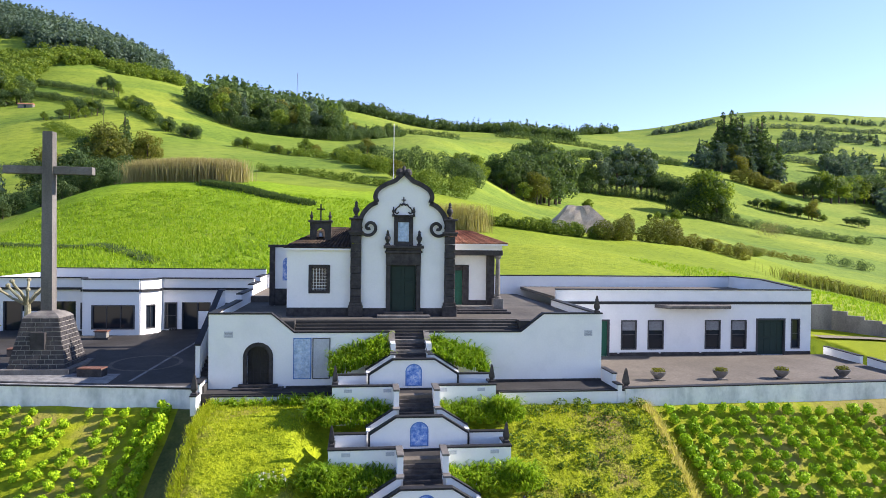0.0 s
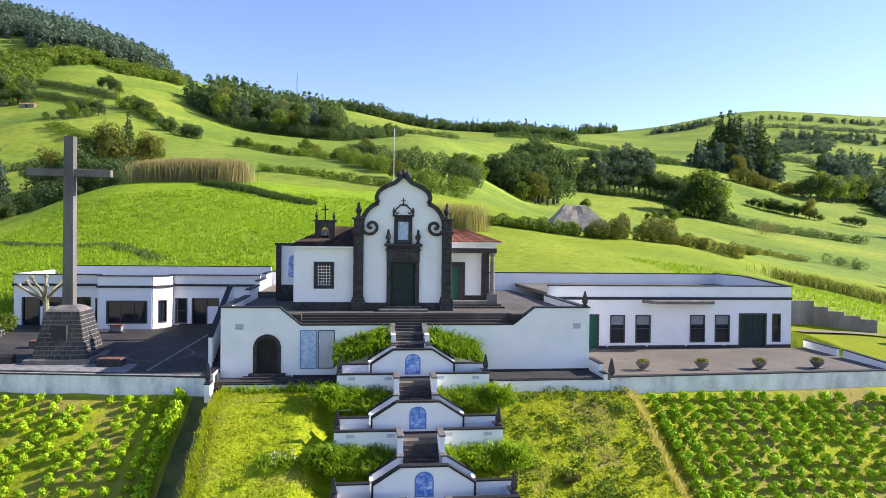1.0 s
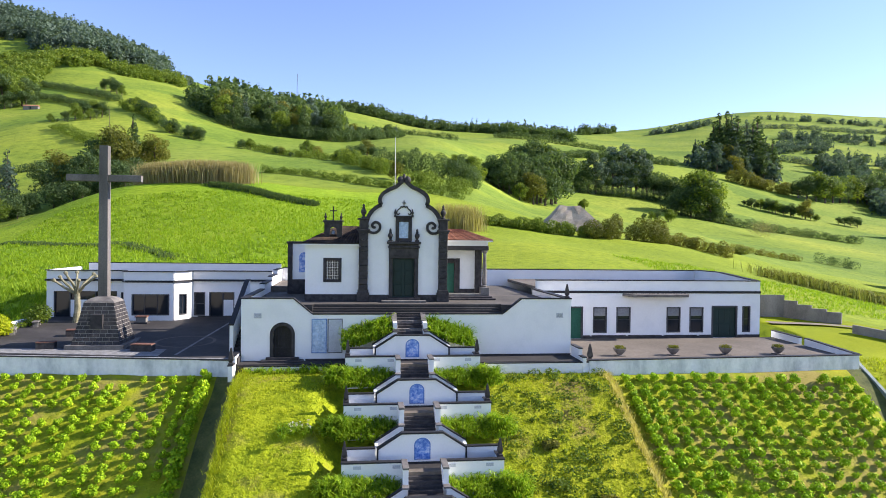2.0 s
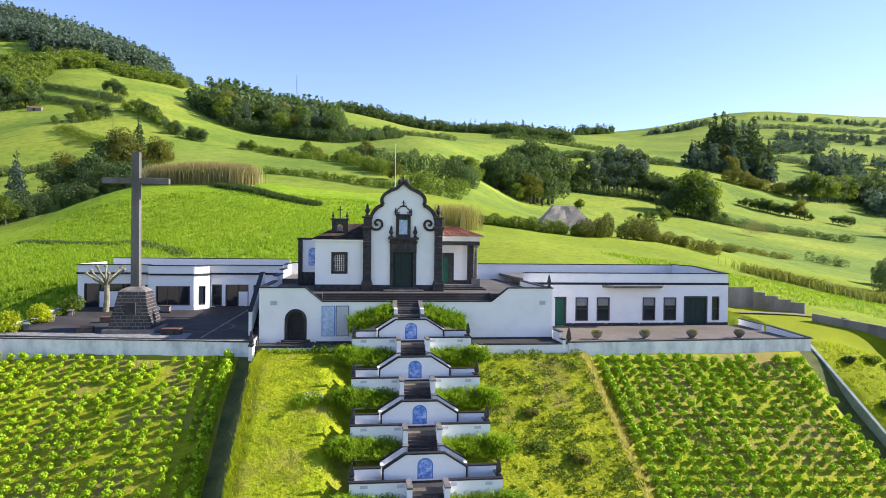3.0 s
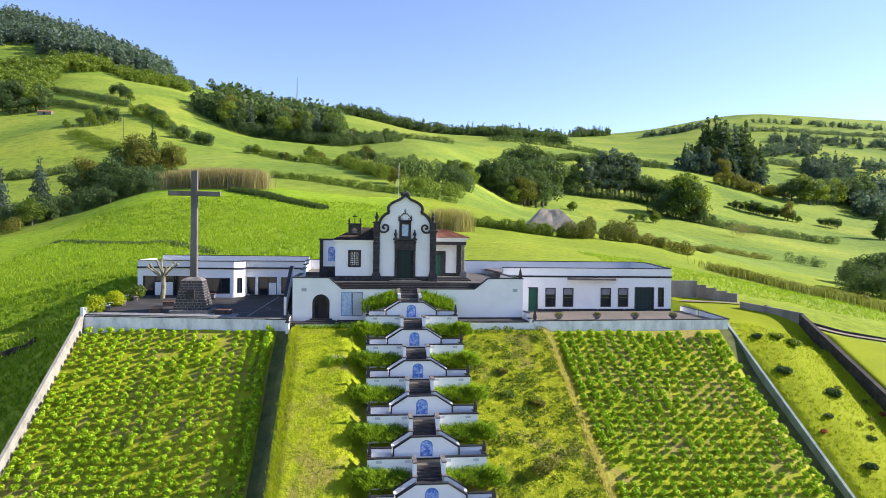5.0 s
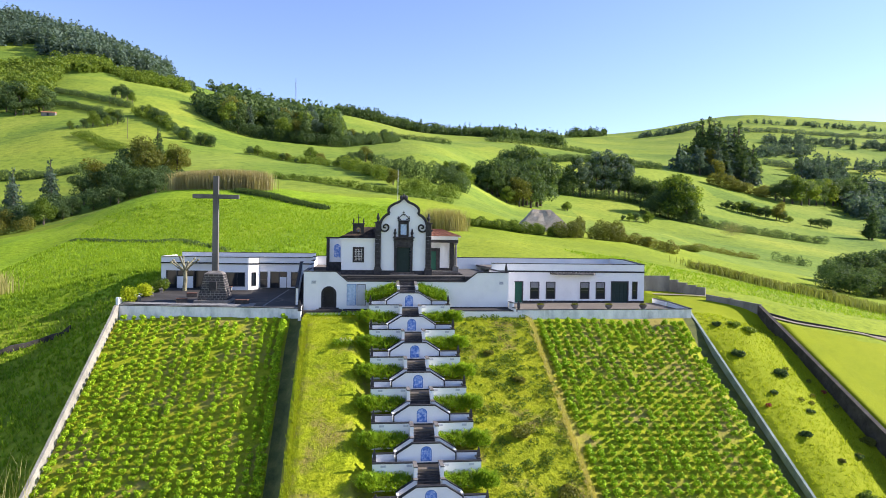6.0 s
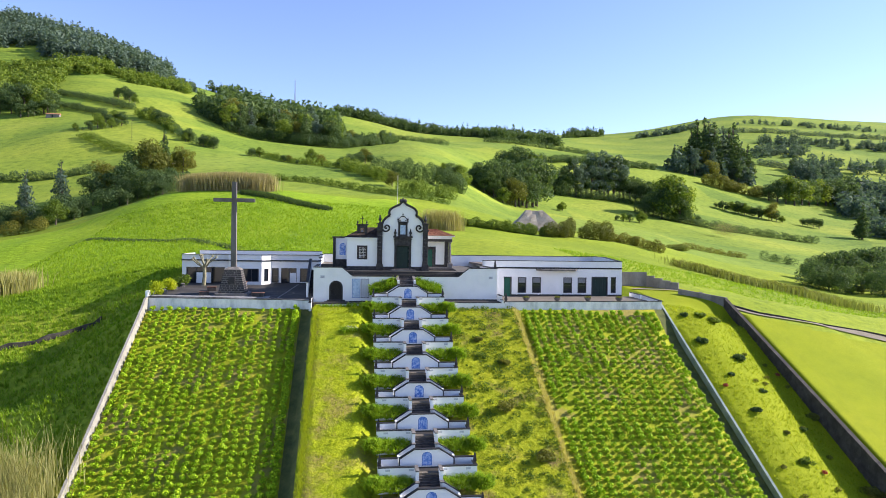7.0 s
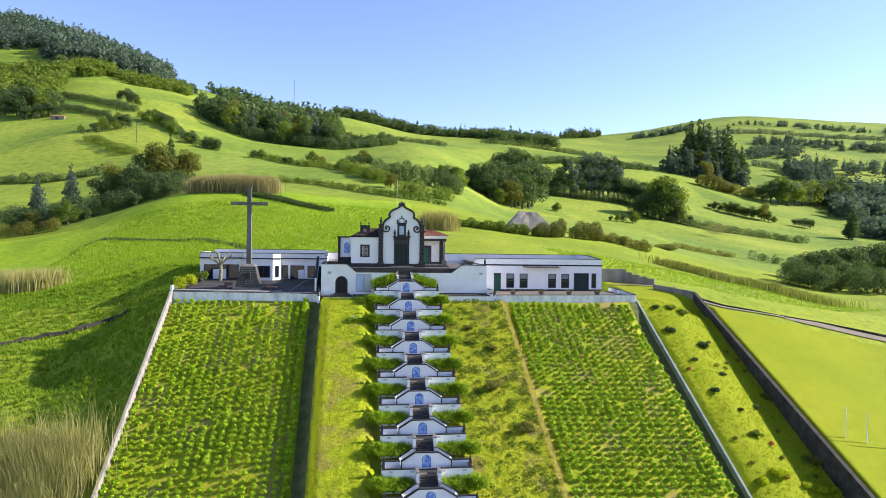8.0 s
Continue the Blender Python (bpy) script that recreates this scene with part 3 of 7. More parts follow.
part("skirting", boxes((5.0, TX1, -0.03, 0.0, -1.85, -1.7)), "basalt", terrace)
part("skirting", boxes((-7.2, -4.4, -0.03, 0.0, -2.06, -1.93)), "basalt", terrace)
# short stepped flank walls at the corners
for x0, x1, y0, z in ((-12.05, -11.75, -1.6, -1.45), (12.25, 12.5, -1.7, -1.1)):
    part("flank_wall", boxes((x0, x1, y0, 0.3, -3, z), (x0, x1, y0 - 0.9, y0, -3, z - 0.5)), "white", terrace)
    part("coping", boxes((x0 - 0.04, x1 + 0.04, y0 - 0.04, 0.3, z, z + 0.07), (x0 - 0.04, x1 + 0.04, y0 - 0.94, y0 - 0.04, z - 0.5, z - 0.43)), "cap", terrace)
# outside stair at the left flank
stair = thing("flank_stair", "outside stair with a sloping black-capped parapet", "stairs")
bm = bmesh.new()
prism_x(bm, [(1.0, -1.7), (8.5, -1.7), (8.5, 3.1), (7.5, 3.1), (1.0, 0.35)], -12.6, -12.35)
part("parapet", bm, "white", stair)
bm = bmesh.new()
prism_x(bm, [(0.95, 0.33), (7.5, 3.1), (8.55, 3.1), (8.55, 3.2), (7.48, 3.2), (0.95, 0.45)], -12.65, -12.3)
part("coping", bm, "cap", stair)
for k in range(18):
    part("step", boxes((-12.35, -11.66, 1.3 + 0.38 * k, 1.68 + 0.38 * k, -1.7, -1.3 + 0.175 * k)), "basalt", stair)


def finial(parent, name, at, s=1.0, mat="basalt"):
    """A small stone obelisk on a square foot."""
    bm = bmesh.new()
    lathe(bm, [(0.15, 0), (0.15, 0.1), (0.09, 0.14), (0.09, 0.2), (0.14, 0.24), (0.15, 0.34), (0.11, 0.6), (0.05, 0.98), (0.0, 1.08)], (0, 0, 0), square=True)
    bmesh.ops.scale(bm, vec=(s, s, s), verts=bm.verts)
    bmesh.ops.translate(bm, vec=at, verts=bm.verts)
    return part(name, bm, mat, parent, "dark stone obelisk finial")


def urn(parent, at, s=1.0):
    """A turned finial with bulb and knob."""
    bm = bmesh.new()
    lathe(bm, [(0.17, 0), (0.17, 0.1), (0.08, 0.16), (0.11, 0.24), (0.2, 0.42), (0.19, 0.55), (0.09, 0.68), (0.12, 0.74), (0.08, 0.82), (0.1, 0.9), (0.03, 1.02), (0.0, 1.04)], (0, 0, 0), 14)
    bmesh.ops.scale(bm, vec=(s, s, s), verts=bm.verts)
    bmesh.ops.translate(bm, vec=at, verts=bm.verts)
    return part("finial", bm, "basalt", parent, "turned dark stone finial")


finial(terrace, "finial", (11.9, 0.2, TOP + 0.09))
finial(terrace, "finial", (-11.9, -2.2, -1.9), 1.1)
finial(terrace, "finial", (12.85, -2.3, -1.85), 1.15)

# ---- the stepped way below ----
CX = 0.12


def build_level():
    """One landing: panel wall with two side flights before it, parapets, central flight down."""
    lv = thing("stair_landing", "white double-stair landing with black copings and blue tile panel", "staircase", group="landings of the long stair")
    F, A = -4.55, -3.45
    zf = -1.5
    for s in (-1, 1):
        a, b = sorted((CX + s * 1.05, CX + s * 4.42))
        part("front_wall", boxes((a, b, F, F + 0.25, zf - 1.9, zf + 0.42)), "white", lv)
        part("coping", boxes((a - 0.04, b + 0.04, F - 0.04, F + 0.29, zf + 0.42, zf + 0.5)), "cap", lv)
        a, b = sorted((CX + s * 4.17, CX + s * 4.42))
        part("end_wall", boxes((a, b, F + 0.25, A + 0.35, zf - 2.3, zf + 0.42)), "white", lv)
        part("coping", boxes((a - 0.04, b + 0.04, F + 0.29, A + 0.39, zf + 0.42, zf + 0.5)), "cap", lv)
        a, b = sorted((CX + s * 2.6, CX + s * 4.42))
        part("back_wall", boxes((a, b, A + 0.35, A + 0.6, zf - 1, zf + 0.75)), "white", lv)
        part("coping", boxes((a, b, A + 0.31, A + 0.64, zf + 0.75, zf + 0.82)), "cap", lv)
        # rear parapet of the side flight
        bm = bmesh.new()
        prism(bm, [(CX + s * 1.05, zf - 0.6), (CX + s * 2.62, zf - 0.6), (CX + s * 2.62, zf + 0.86), (CX + s * 1.25, zf + 1.72), (CX + s * 1.05, zf + 1.72)], A + 1.25, A + 1.45)
        part("rear_parapet", bm, "white", lv)
        bm = bmesh.new()
        prism(bm, [(CX + s * 2.66, zf + 0.83), (CX + s * 1.25, zf + 1.72), (CX + s * 1.25, zf + 1.8), (CX + s * 2.66, zf + 0.92)], A + 1.21, A + 1.49)
        part("coping", bm, "cap", lv)
        part("parapet_cap", boxes((min(CX + s * 0.9, CX + s * 1.26), max(CX + s * 0.9, CX + s * 1.26), A + 1.2, A + 1.75, zf + 1.72, zf + 1.81)), "basalt_light", lv)
        part("parapet_end", boxes((min(CX + s * 2.42, CX + s * 2.62), max(CX + s * 2.42, CX + s * 2.62), A + 0.6, A + 1.25, zf - 0.6, zf + 0.86)), "white", lv)
        # side flight
        for k in range(7):
            a, b = sorted((CX + s * (1.1 + 0.19 * k), CX + s * (1.1 + 0.19 * (k + 1))))
            part("step", boxes((a, b, A + 0.25, A + 1.25, zf - 0.5, zf + 1.0 - 0.157 * k)), "paving", lv)
        # flank of the central flight below
        a, b = sorted((CX + s * 0.92, CX + s * 1.2))
        part("flank_wall", boxes((a, b, F - 1.15, F, zf - 1.9, zf + 0.42)), "white", lv)
        part("flank_coping", bevelled(boxes((a - 0.03, b + 0.03, F - 1.2, F + 0.3, zf + 0.42, zf + 0.53)), 0.015), "basalt_light", lv, "weathered grey stone coping")
        finial(lv, "finial", (CX + s * 4.28, F + 0.5, zf + 0.5), 0.95)
        for x in (1.5, 3.6):
            a = CX + s * x + (-0.2 if s > 0 else -0.2)
            part("plaque", boxes((a, a + 0.42, F - 0.02, F, zf + 0.12, zf + 0.3)), "marble", lv)
    top = zf + 1.64
    bm = bmesh.new()
    prism(bm, [(CX - 2.45, zf - 1), (CX + 2.45, zf - 1), (CX + 2.45, zf + 0.82), (CX + 1.15, top), (CX - 1.15, top), (CX - 2.45, zf + 0.82)], A, A + 0.25)
    part("panel_wall", bm, "white", lv)
    bm = bmesh.new()
    t = 0.09
    prism(bm, [(CX - 2.52, zf + 0.0), (CX - 2.43, zf + 0.0), (CX - 2.43, zf + 0.82), (CX - 1.15, top), (CX + 1.15, top), (CX + 2.43, zf + 0.82), (CX + 2.43, zf), (CX + 2.52, zf),
               (CX + 2.52, zf + 0.82 + t * 0.7), (CX + 1.17, top + t), (CX - 1.17, top + t), (CX - 2.52, zf + 0.82 + t * 0.7)], A - 0.05, A + 0.3)
    part("coping", bm, "cap", lv, "black coping")
    # round-headed tile picture
    def head(half, spring, base, n=14):
        return [(CX - half, base), (CX + half, base)] + [(CX + half * math.cos(math.pi * i / n), spring + half * 0.9 * math.sin(math.pi * i / n)) for i in range(n + 1)]
    bm = bmesh.new()
    prism(bm, head(0.46, zf + 1.02, zf + 0.21), A - 0.02, A)
    pic = part("tile_panel", bm, "azulejo_edge", lv, "round-headed blue and white tile picture")
    bm = bmesh.new()
    prism(bm, head(0.40, zf + 1.02, zf + 0.27), A - 0.032, A - 0.02)
    part("picture", bm, "azulejo", pic)
    part("mid_landing", boxes((CX - 1.1, CX + 1.1, A + 0.25, A + 1.4, zf - 0.5, zf + 1.16)), "paving", lv)
    part("landing_floor", boxes((CX - 4.17, CX + 4.17, F + 0.25, A + 0.35, zf - 0.4, zf)), "paving", lv)
    part("landing_edge", boxes((CX - 0.92, CX + 0.92, F - 0.28, F + 0.25, zf - 1.0, zf)), "court", lv)
    part("skirting", boxes((CX - 2.4, CX + 2.4, A - 0.03, A, zf, zf + 0.1)), "basalt", lv)
    for k in range(5):
        part("step", bevelled(boxes((CX - 0.92, CX + 0.92, F - 0.28 - 0.235 * (k + 1), F - 0.28 - 0.235 * k, zf - 2.2, zf - 0.17 * (k + 1))), 0.012), "basalt", lv)
    return lv


LEVELS, DY, DZ = 10, 3.9, 2.18
level = build_level()
for k in range(1, LEVELS):
    copy_thing(level, pose(0, -DY * k, -DZ * k))
# first flight from the terrace
upper = thing("upper_flight", "dark stone flight between grey copings", "staircase")
for k in range(9):
    part("step", bevelled(boxes((-0.83, 0.98, 0.4 - 0.29 * (k + 1), 0.4 - 0.29 * k, -0.8, LOW - 0.05 - 0.16 * k)), 0.012), "basalt_light" if k in (2, 5) else "basalt", upper)
for a, b in ((-1.1, -0.83), (0.98, 1.25)):
    part("flank_wall", boxes((a, b, -2.0, 0.0, -1.0, 0.85)), "white", upper)
    bm = bmesh.new()
    prism_x(bm, [(-2.1, 0.3), (0.1, 1.22), (0.1, 1.32), (-2.1, 0.4)], a - 0.04, b + 0.04)
    part("coping", bm, "basalt_light", upper, "weathered grey stone coping")

# ---- courts ----
def court_slab(outline, top):
    """A paved slab whose surface may tilt: outline in plan, top as a function of y."""
    bm = bmesh.new()
    up = [bm.verts.new((x, y, top(y))) for x, y in outline]
    low = [bm.verts.new((x, y, -3.4)) for x, y in outline]
    bm.faces.new(up)
    bm.faces.new(low[::-1])
    for i in range(len(outline)):
        j = (i + 1) % len(outline)
        bm.faces.new((up[i], low[i], low[j], up[j]))
    return bm


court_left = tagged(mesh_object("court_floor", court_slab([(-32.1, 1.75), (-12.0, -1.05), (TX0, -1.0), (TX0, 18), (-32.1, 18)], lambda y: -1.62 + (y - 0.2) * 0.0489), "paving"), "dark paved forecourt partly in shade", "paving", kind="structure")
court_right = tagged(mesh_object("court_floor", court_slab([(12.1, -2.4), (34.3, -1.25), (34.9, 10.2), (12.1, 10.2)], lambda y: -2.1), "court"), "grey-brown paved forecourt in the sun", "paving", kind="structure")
wall_left = thing("wall_court_left", "low white garden wall with black coping", "wall", kind="structure")
bm = bmesh.new()
wall_run(bm, (-32.2, 1.6), (-12.0, -1.2), 0.3, -3.5, -3.5, -1.72, -1.76)
part("body", bm, "stained", wall_left)
bm = bmesh.new()
wall_run(bm, (-32.3, 1.61), (-11.95, -1.21), 0.4, -1.72, -1.76, -1.65, -1.69)
part("coping", bm, "cap", wall_left)
bm = bmesh.new()
wall_run(bm, (-32.0, 1.9), (-12.0, -0.9), 0.9, -1.8, -1.8, -1.63, -1.67)
part("kerb", bm, "gravel", wall_left, "pale gravel edge strip")
tagged(mesh_object("gravel_apron", court_slab([(-32.0, 1.9), (-17.2, -0.15), (-17.2, 2.1), (-32.0, 3.0)], lambda y: -1.595 + (y - 0.2) * 0.0489), "gravel"), "pale grey gravel apron round the cross", "gravel", kind="structure")
wall_right = thing("wall_court_right", "weathered grey-white retaining wall with black coping", "wall", kind="structure")
bm = bmesh.new()
wall_run(bm, (12.7, -2.5), (34.3, -1.4), 0.35, -4.0, -4.0, -1.8, -1.8)
part("body", bm, "stained", wall_right)
bm = bmesh.new()
wall_run(bm, (12.6, -2.5), (34.5, -1.39), 0.45, -1.8, -1.8, -1.73, -1.73)
part("coping", bm, "cap", wall_right)
for x0, y0, x1, y1 in ((34.3, -1.4, 34.7, 5.2), (34.75, 6.0, 35.0, 10.4)):
    bm = bmesh.new()
    wall_run(bm, (x0, y0), (x1, y1), 0.25, -3, -3, -1.55 if y0 > 0 else -1.75, -1.5)
    part("side_parapet", bm, "white", wall_right)
    bm = bmesh.new()
    wall_run(bm, (x0, y0), (x1, y1), 0.35, -1.55 if y0 > 0 else -1.75, -1.5, -1.48 if y0 > 0 else -1.68, -1.43)
    part("coping", bm, "cap", wall_right)
# walls down the slope
for x, lean, top, fall, name, mat, label in ((-32.15, -0.02, -2.2, 0.575, "wall_slope_west", "pale_concrete", "pale concrete wall running down the slope"), (34.7, 0.014, -1.8, 0.594, "wall_slope_east", "green_wall", "grey-green wall running down the slope")):
    w = thing(name, label, "wall", kind="structure")
    bm = bmesh.new()
    prism_x(bm, [(1.8, -6), (1.8, -1.66), (0.5, -1.66), (-0.8, top - 0.8 * fall), (-46, top - 46 * fall), (-46, top - 46 * fall - 5)], x - 0.13, x + 0.13)
    for q in bm.verts:
        q.co.x += lean * min(q.co.y, 0.0)
    part("body", bm, mat, w)
wall_far = thing("wall_lawn", "dark stone wall bounding the mown lawn", "wall", kind="structure")
bm = bmesh.new()
prism_x(bm, [(3.7, -6), (3.7, -1.75), (-46, -26.2), (-46, -31)], 46.25, 46.75)
part("body", bm, "dark_wall", wall_far)

# ---- chapel ----
chapel = thing("chapel", "white baroque chapel with dark basalt trim", "chapel")
CC = -0.13
FY = 3.1
half_gable = smooth_path([(2.78, 7.5), (2.82, 7.85), (2.62, 8.45), (2.2, 8.95), (1.72, 9.22)], 6) + smooth_path([(1.72, 9.22), (1.84, 9.6), (1.66, 10.02), (1.15, 10.38), (0.6, 10.62), (0.28, 10.9), (0.0, 11.15)], 6)[1:]
outline = [(CC - 2.7, FLOOR), (CC + 2.7, FLOOR), (CC + 2.7, 7.3)] + [(CC + x, z) for x, z in half_gable] + [(CC - x, z) for x, z in half_gable[-2::-1]] + [(CC - 2.7, 7.3)]
D0, D1, DT = CC - 0.82, CC + 0.85, 5.15
bm = bmesh.new()
# wall beside and above the door opening
left = [(CC - 2.7, FLOOR), (D0, FLOOR), (D0, DT), (D1, DT), (D1, FLOOR)] + outline[1:]
prism(bm, left, FY, FY + 0.5)
part("facade", bm, "white", chapel)
for s in (-1, 1):
    bm = bmesh.new()
    vol = smooth_path([(2.8, 7.7), (2.74, 7.32), (2.45, 7.1), (2.08, 7.12), (1.82, 7.4), (1.86, 7.75), (2.15, 7.9), (2.4, 7.7), (2.32, 7.5), (2.14, 7.52)], 5)
    sweep(bm, [(CC + s * x, z) for x, z in vol], 0.2, FY - 0.16, FY + 0.02)
    part("volute", bm, "basalt", chapel, "carved basalt scroll")
    bm = bmesh.new()
    sweep(bm, [(CC + s * x, z) for x, z in half_gable[:25]], 0.3, FY - 0.2, FY + 0.6)
    part("gable_moulding", bm, "basalt", chapel, "dark curved gable moulding")
    bm = bmesh.new()
    sweep(bm, [(CC + s * x, z) for x, z in half_gable[24:]], 0.28, FY - 0.2, FY + 0.6)
    part("gable_moulding", bm, "basalt", chapel, "dark curved gable moulding")
    bm = bmesh.new()
    lathe(bm, [(0.1, 0), (0.22, 0.08), (0.26, 0.24), (0.2, 0.4), (0.06, 0.5)], (CC + s * 0.27, FY + 0.15, 10.95), 12)
    part("crest_knob", bm, "basalt", chapel)
bm = bmesh.new()
lathe(bm, [(0.14, 0), (0.16, 0.3), (0.1, 0.5), (0.0, 0.62)], (CC, FY + 0.15, 11.05), 12)
part("crest", bm, "basalt", chapel)
# pilasters of stacked blocks
for x0, x1 in ((-3.52, -2.84), (2.56, 3.24)):
    pil = part("pilaster", bevelled(boxes((x0 - 0.13, x1 + 0.13, FY - 0.42, FY + 0.5, FLOOR, 2.55), (x0 - 0.07, x1 + 0.07, FY - 0.36, FY + 0.5, 2.55, 2.75))), "basalt", chapel, "dark basalt corner pilaster")
    z = 2.75
    for k in range(9):
        h = 0.42 + 0.06 * ((k * 7) % 3)
        part("block", bevelled(boxes((x0 + 0.01 * (k % 2), x1 - 0.01 * (k % 2), FY - 0.3, FY + 0.5, z + 0.008, z + h - 0.008)), 0.02), "basalt", pil)
        z += h
    part("capital", bevelled(boxes((x0 - 0.08, x1 + 0.08, FY - 0.38, FY + 0.5, z, z + 0.14), (x0 - 0.14, x1 + 0.14, FY - 0.44, FY + 0.5, z + 0.14, z + 0.28), (x0 + 0.02, x1 - 0.02, FY - 0.3, FY + 0.4, z + 0.28, z + 1.0), (x0 - 0.12, x1 + 0.12, FY - 0.42, FY + 0.5, z + 1.0, z + 1.12))), "basalt", pil)
    urn(chapel, ((x0 + x1) / 2, FY, z + 1.12), 1.06)
# portal
part("portal_jamb", bevelled(boxes((D0 - 0.28, D0, FY - 0.16, FY + 0.3, FLOOR, DT))), "basalt", chapel)
part("portal_jamb", bevelled(boxes((D1, D1 + 0.28, FY - 0.16, FY + 0.3, FLOOR, DT))), "basalt", chapel)
part("portal_lintel", bevelled(boxes((D0 - 0.3, D1 + 0.3, FY - 0.18, FY + 0.3, DT, 5.95), (D0 - 0.38, D1 + 0.38, FY - 0.3, FY + 0.1, 5.95, 6.1), (D0 - 0.3, D1 + 0.3, FY - 0.22, FY + 0.1, 6.1, 6.25), (D0 - 0.46, D1 + 0.46, FY - 0.42, FY + 0.1, 6.25, 6.45))), "basalt", chapel, "dark basalt lintel and cornice")
door = part("door", boxes((D0, D1, FY + 0.2, FY + 0.28, FLOOR + 0.3, DT)), "door", chapel, "tall dark green double door")
for i in range(2):
    for j in range(3):
        x = D0 + 0.1 + i * 0.83
        part("door_panel", bevelled(boxes((x, x + 0.63, FY + 0.17, FY + 0.2, FLOOR + 0.45 + 0.98 * j, FLOOR + 1.3 + 0.98 * j)), 0.02), "door", door)
part("threshold", bevelled(boxes((D0 - 0.4, D1 + 0.4, FY - 0.5, FY + 0.3, FLOOR, FLOOR + 0.32))), "basalt", chapel)
part("door_step", bevelled(boxes((D0 - 0.85, D1 + 0.85, FY - 1.0, FY - 0.5, FLOOR, FLOOR + 0.16))), "basalt_light", chapel)
# niche over the door
part("niche", bevelled(boxes((CC - 0.62, CC - 0.36, FY - 0.14, FY + 0.1, 6.45, 8.3), (CC + 0.36, CC + 0.62, FY - 0.14, FY + 0.1, 6.45, 8.3), (CC - 0.36, CC + 0.36, FY - 0.14, FY + 0.1, 6.45, 6.7), (CC - 0.36, CC + 0.36, FY - 0.14, FY + 0.1, 7.95, 8.3), (CC - 0.74, CC + 0.74, FY - 0.24, FY + 0.1, 8.3, 8.42))), "basalt", chapel, "dark basalt niche frame")
part("niche_panel", boxes((CC - 0.36, CC + 0.36, FY - 0.05, FY + 0.05, 6.7, 7.95)), "azulejo_pale", chapel, "pale blue tile picture")
for s in (-1, 1):
    urn(chapel, (CC + s * 0.66, FY - 0.08, 8.42), 0.5)
    urn(chapel, (CC + s * 1.02, FY - 0.2, 6.45), 0.95)
    bm = bmesh.new()
    sweep(bm, [(CC + s * x, z) for x, z in smooth_path([(0.32, 8.62), (0.42, 8.5), (0.54, 8.6), (0.5, 8.8), (0.3, 8.98), (0.22, 9.12), (0.1, 9.05), (0.06, 9.18)], 5)], 0.08, FY - 0.08, FY + 0.02)
    part("scroll", bm, "basalt", chapel)
bm = boxes((CC - 0.03, CC + 0.03, FY - 0.06, FY, 9.05, 9.6), (CC - 0.15, CC + 0.15, FY - 0.06, FY, 9.36, 9.42))
part("gable_cross", bm, "basalt", chapel)
part("skirting", boxes((CC - 2.7, D0 - 0.28, FY - 0.05, FY, FLOOR, 2.38)), "basalt", chapel)
part("skirting", boxes((D1 + 0.28, CC + 2.7, FY - 0.05, FY, FLOOR, 2.38)), "basalt", chapel)
# nave and left wing
part("nave_wall", boxes((-3.3, 3.0, FY + 0.5, 14, FLOOR, 7.6)), "white", chapel)
bm = bmesh.new()
WX0, WX1, WY = -7.52, -3.5, 3.2
holed_wall(bm, WX0, WX1, 2.4, 6.25, WY, WY + 0.35, [(-5.95, -5.03, 3.52, 4.93)])
part("wing_wall", bm, "white", chapel)
part("wing_wall", boxes((WX0, WX0 + 0.35, WY + 0.35, 9.5, 2.4, 6.25), (WX0, -3.3, 9.5, 9.8, 2.4, 6.25)), "white", chapel)
part("skirting", boxes((WX0 - 0.03, WX1, WY - 0.04, 9.83, FLOOR, 2.4)), "basalt", chapel)
win = part("window", bevelled(boxes((-6.17, -5.95, WY - 0.05, WY + 0.1, 3.31, 5.15), (-5.03, -4.81, WY - 0.05, WY + 0.1, 3.31, 5.15), (-5.95, -5.03, WY - 0.05, WY + 0.1, 4.93, 5.15), (-5.95, -5.03, WY - 0.05, WY + 0.1, 3.31, 3.52)), 0.012), "basalt", chapel, "grilled window in a basalt frame")
part("pane", boxes((-5.95, -5.03, WY + 0.25, WY + 0.27, 3.52, 4.93)), "glass", win)
for i in range(5):
    part("bar", boxes((-5.93 + 0.18 * i + 0.06, -5.93 + 0.18 * i + 0.09, WY + 0.08, WY + 0.11, 3.52, 4.93)), "bar", win)
for i in range(7):
    part("bar", boxes((-5.95, -5.03, WY + 0.06, WY + 0.08, 3.6 + 0.2 * i, 3.625 + 0.2 * i)), "bar", win)


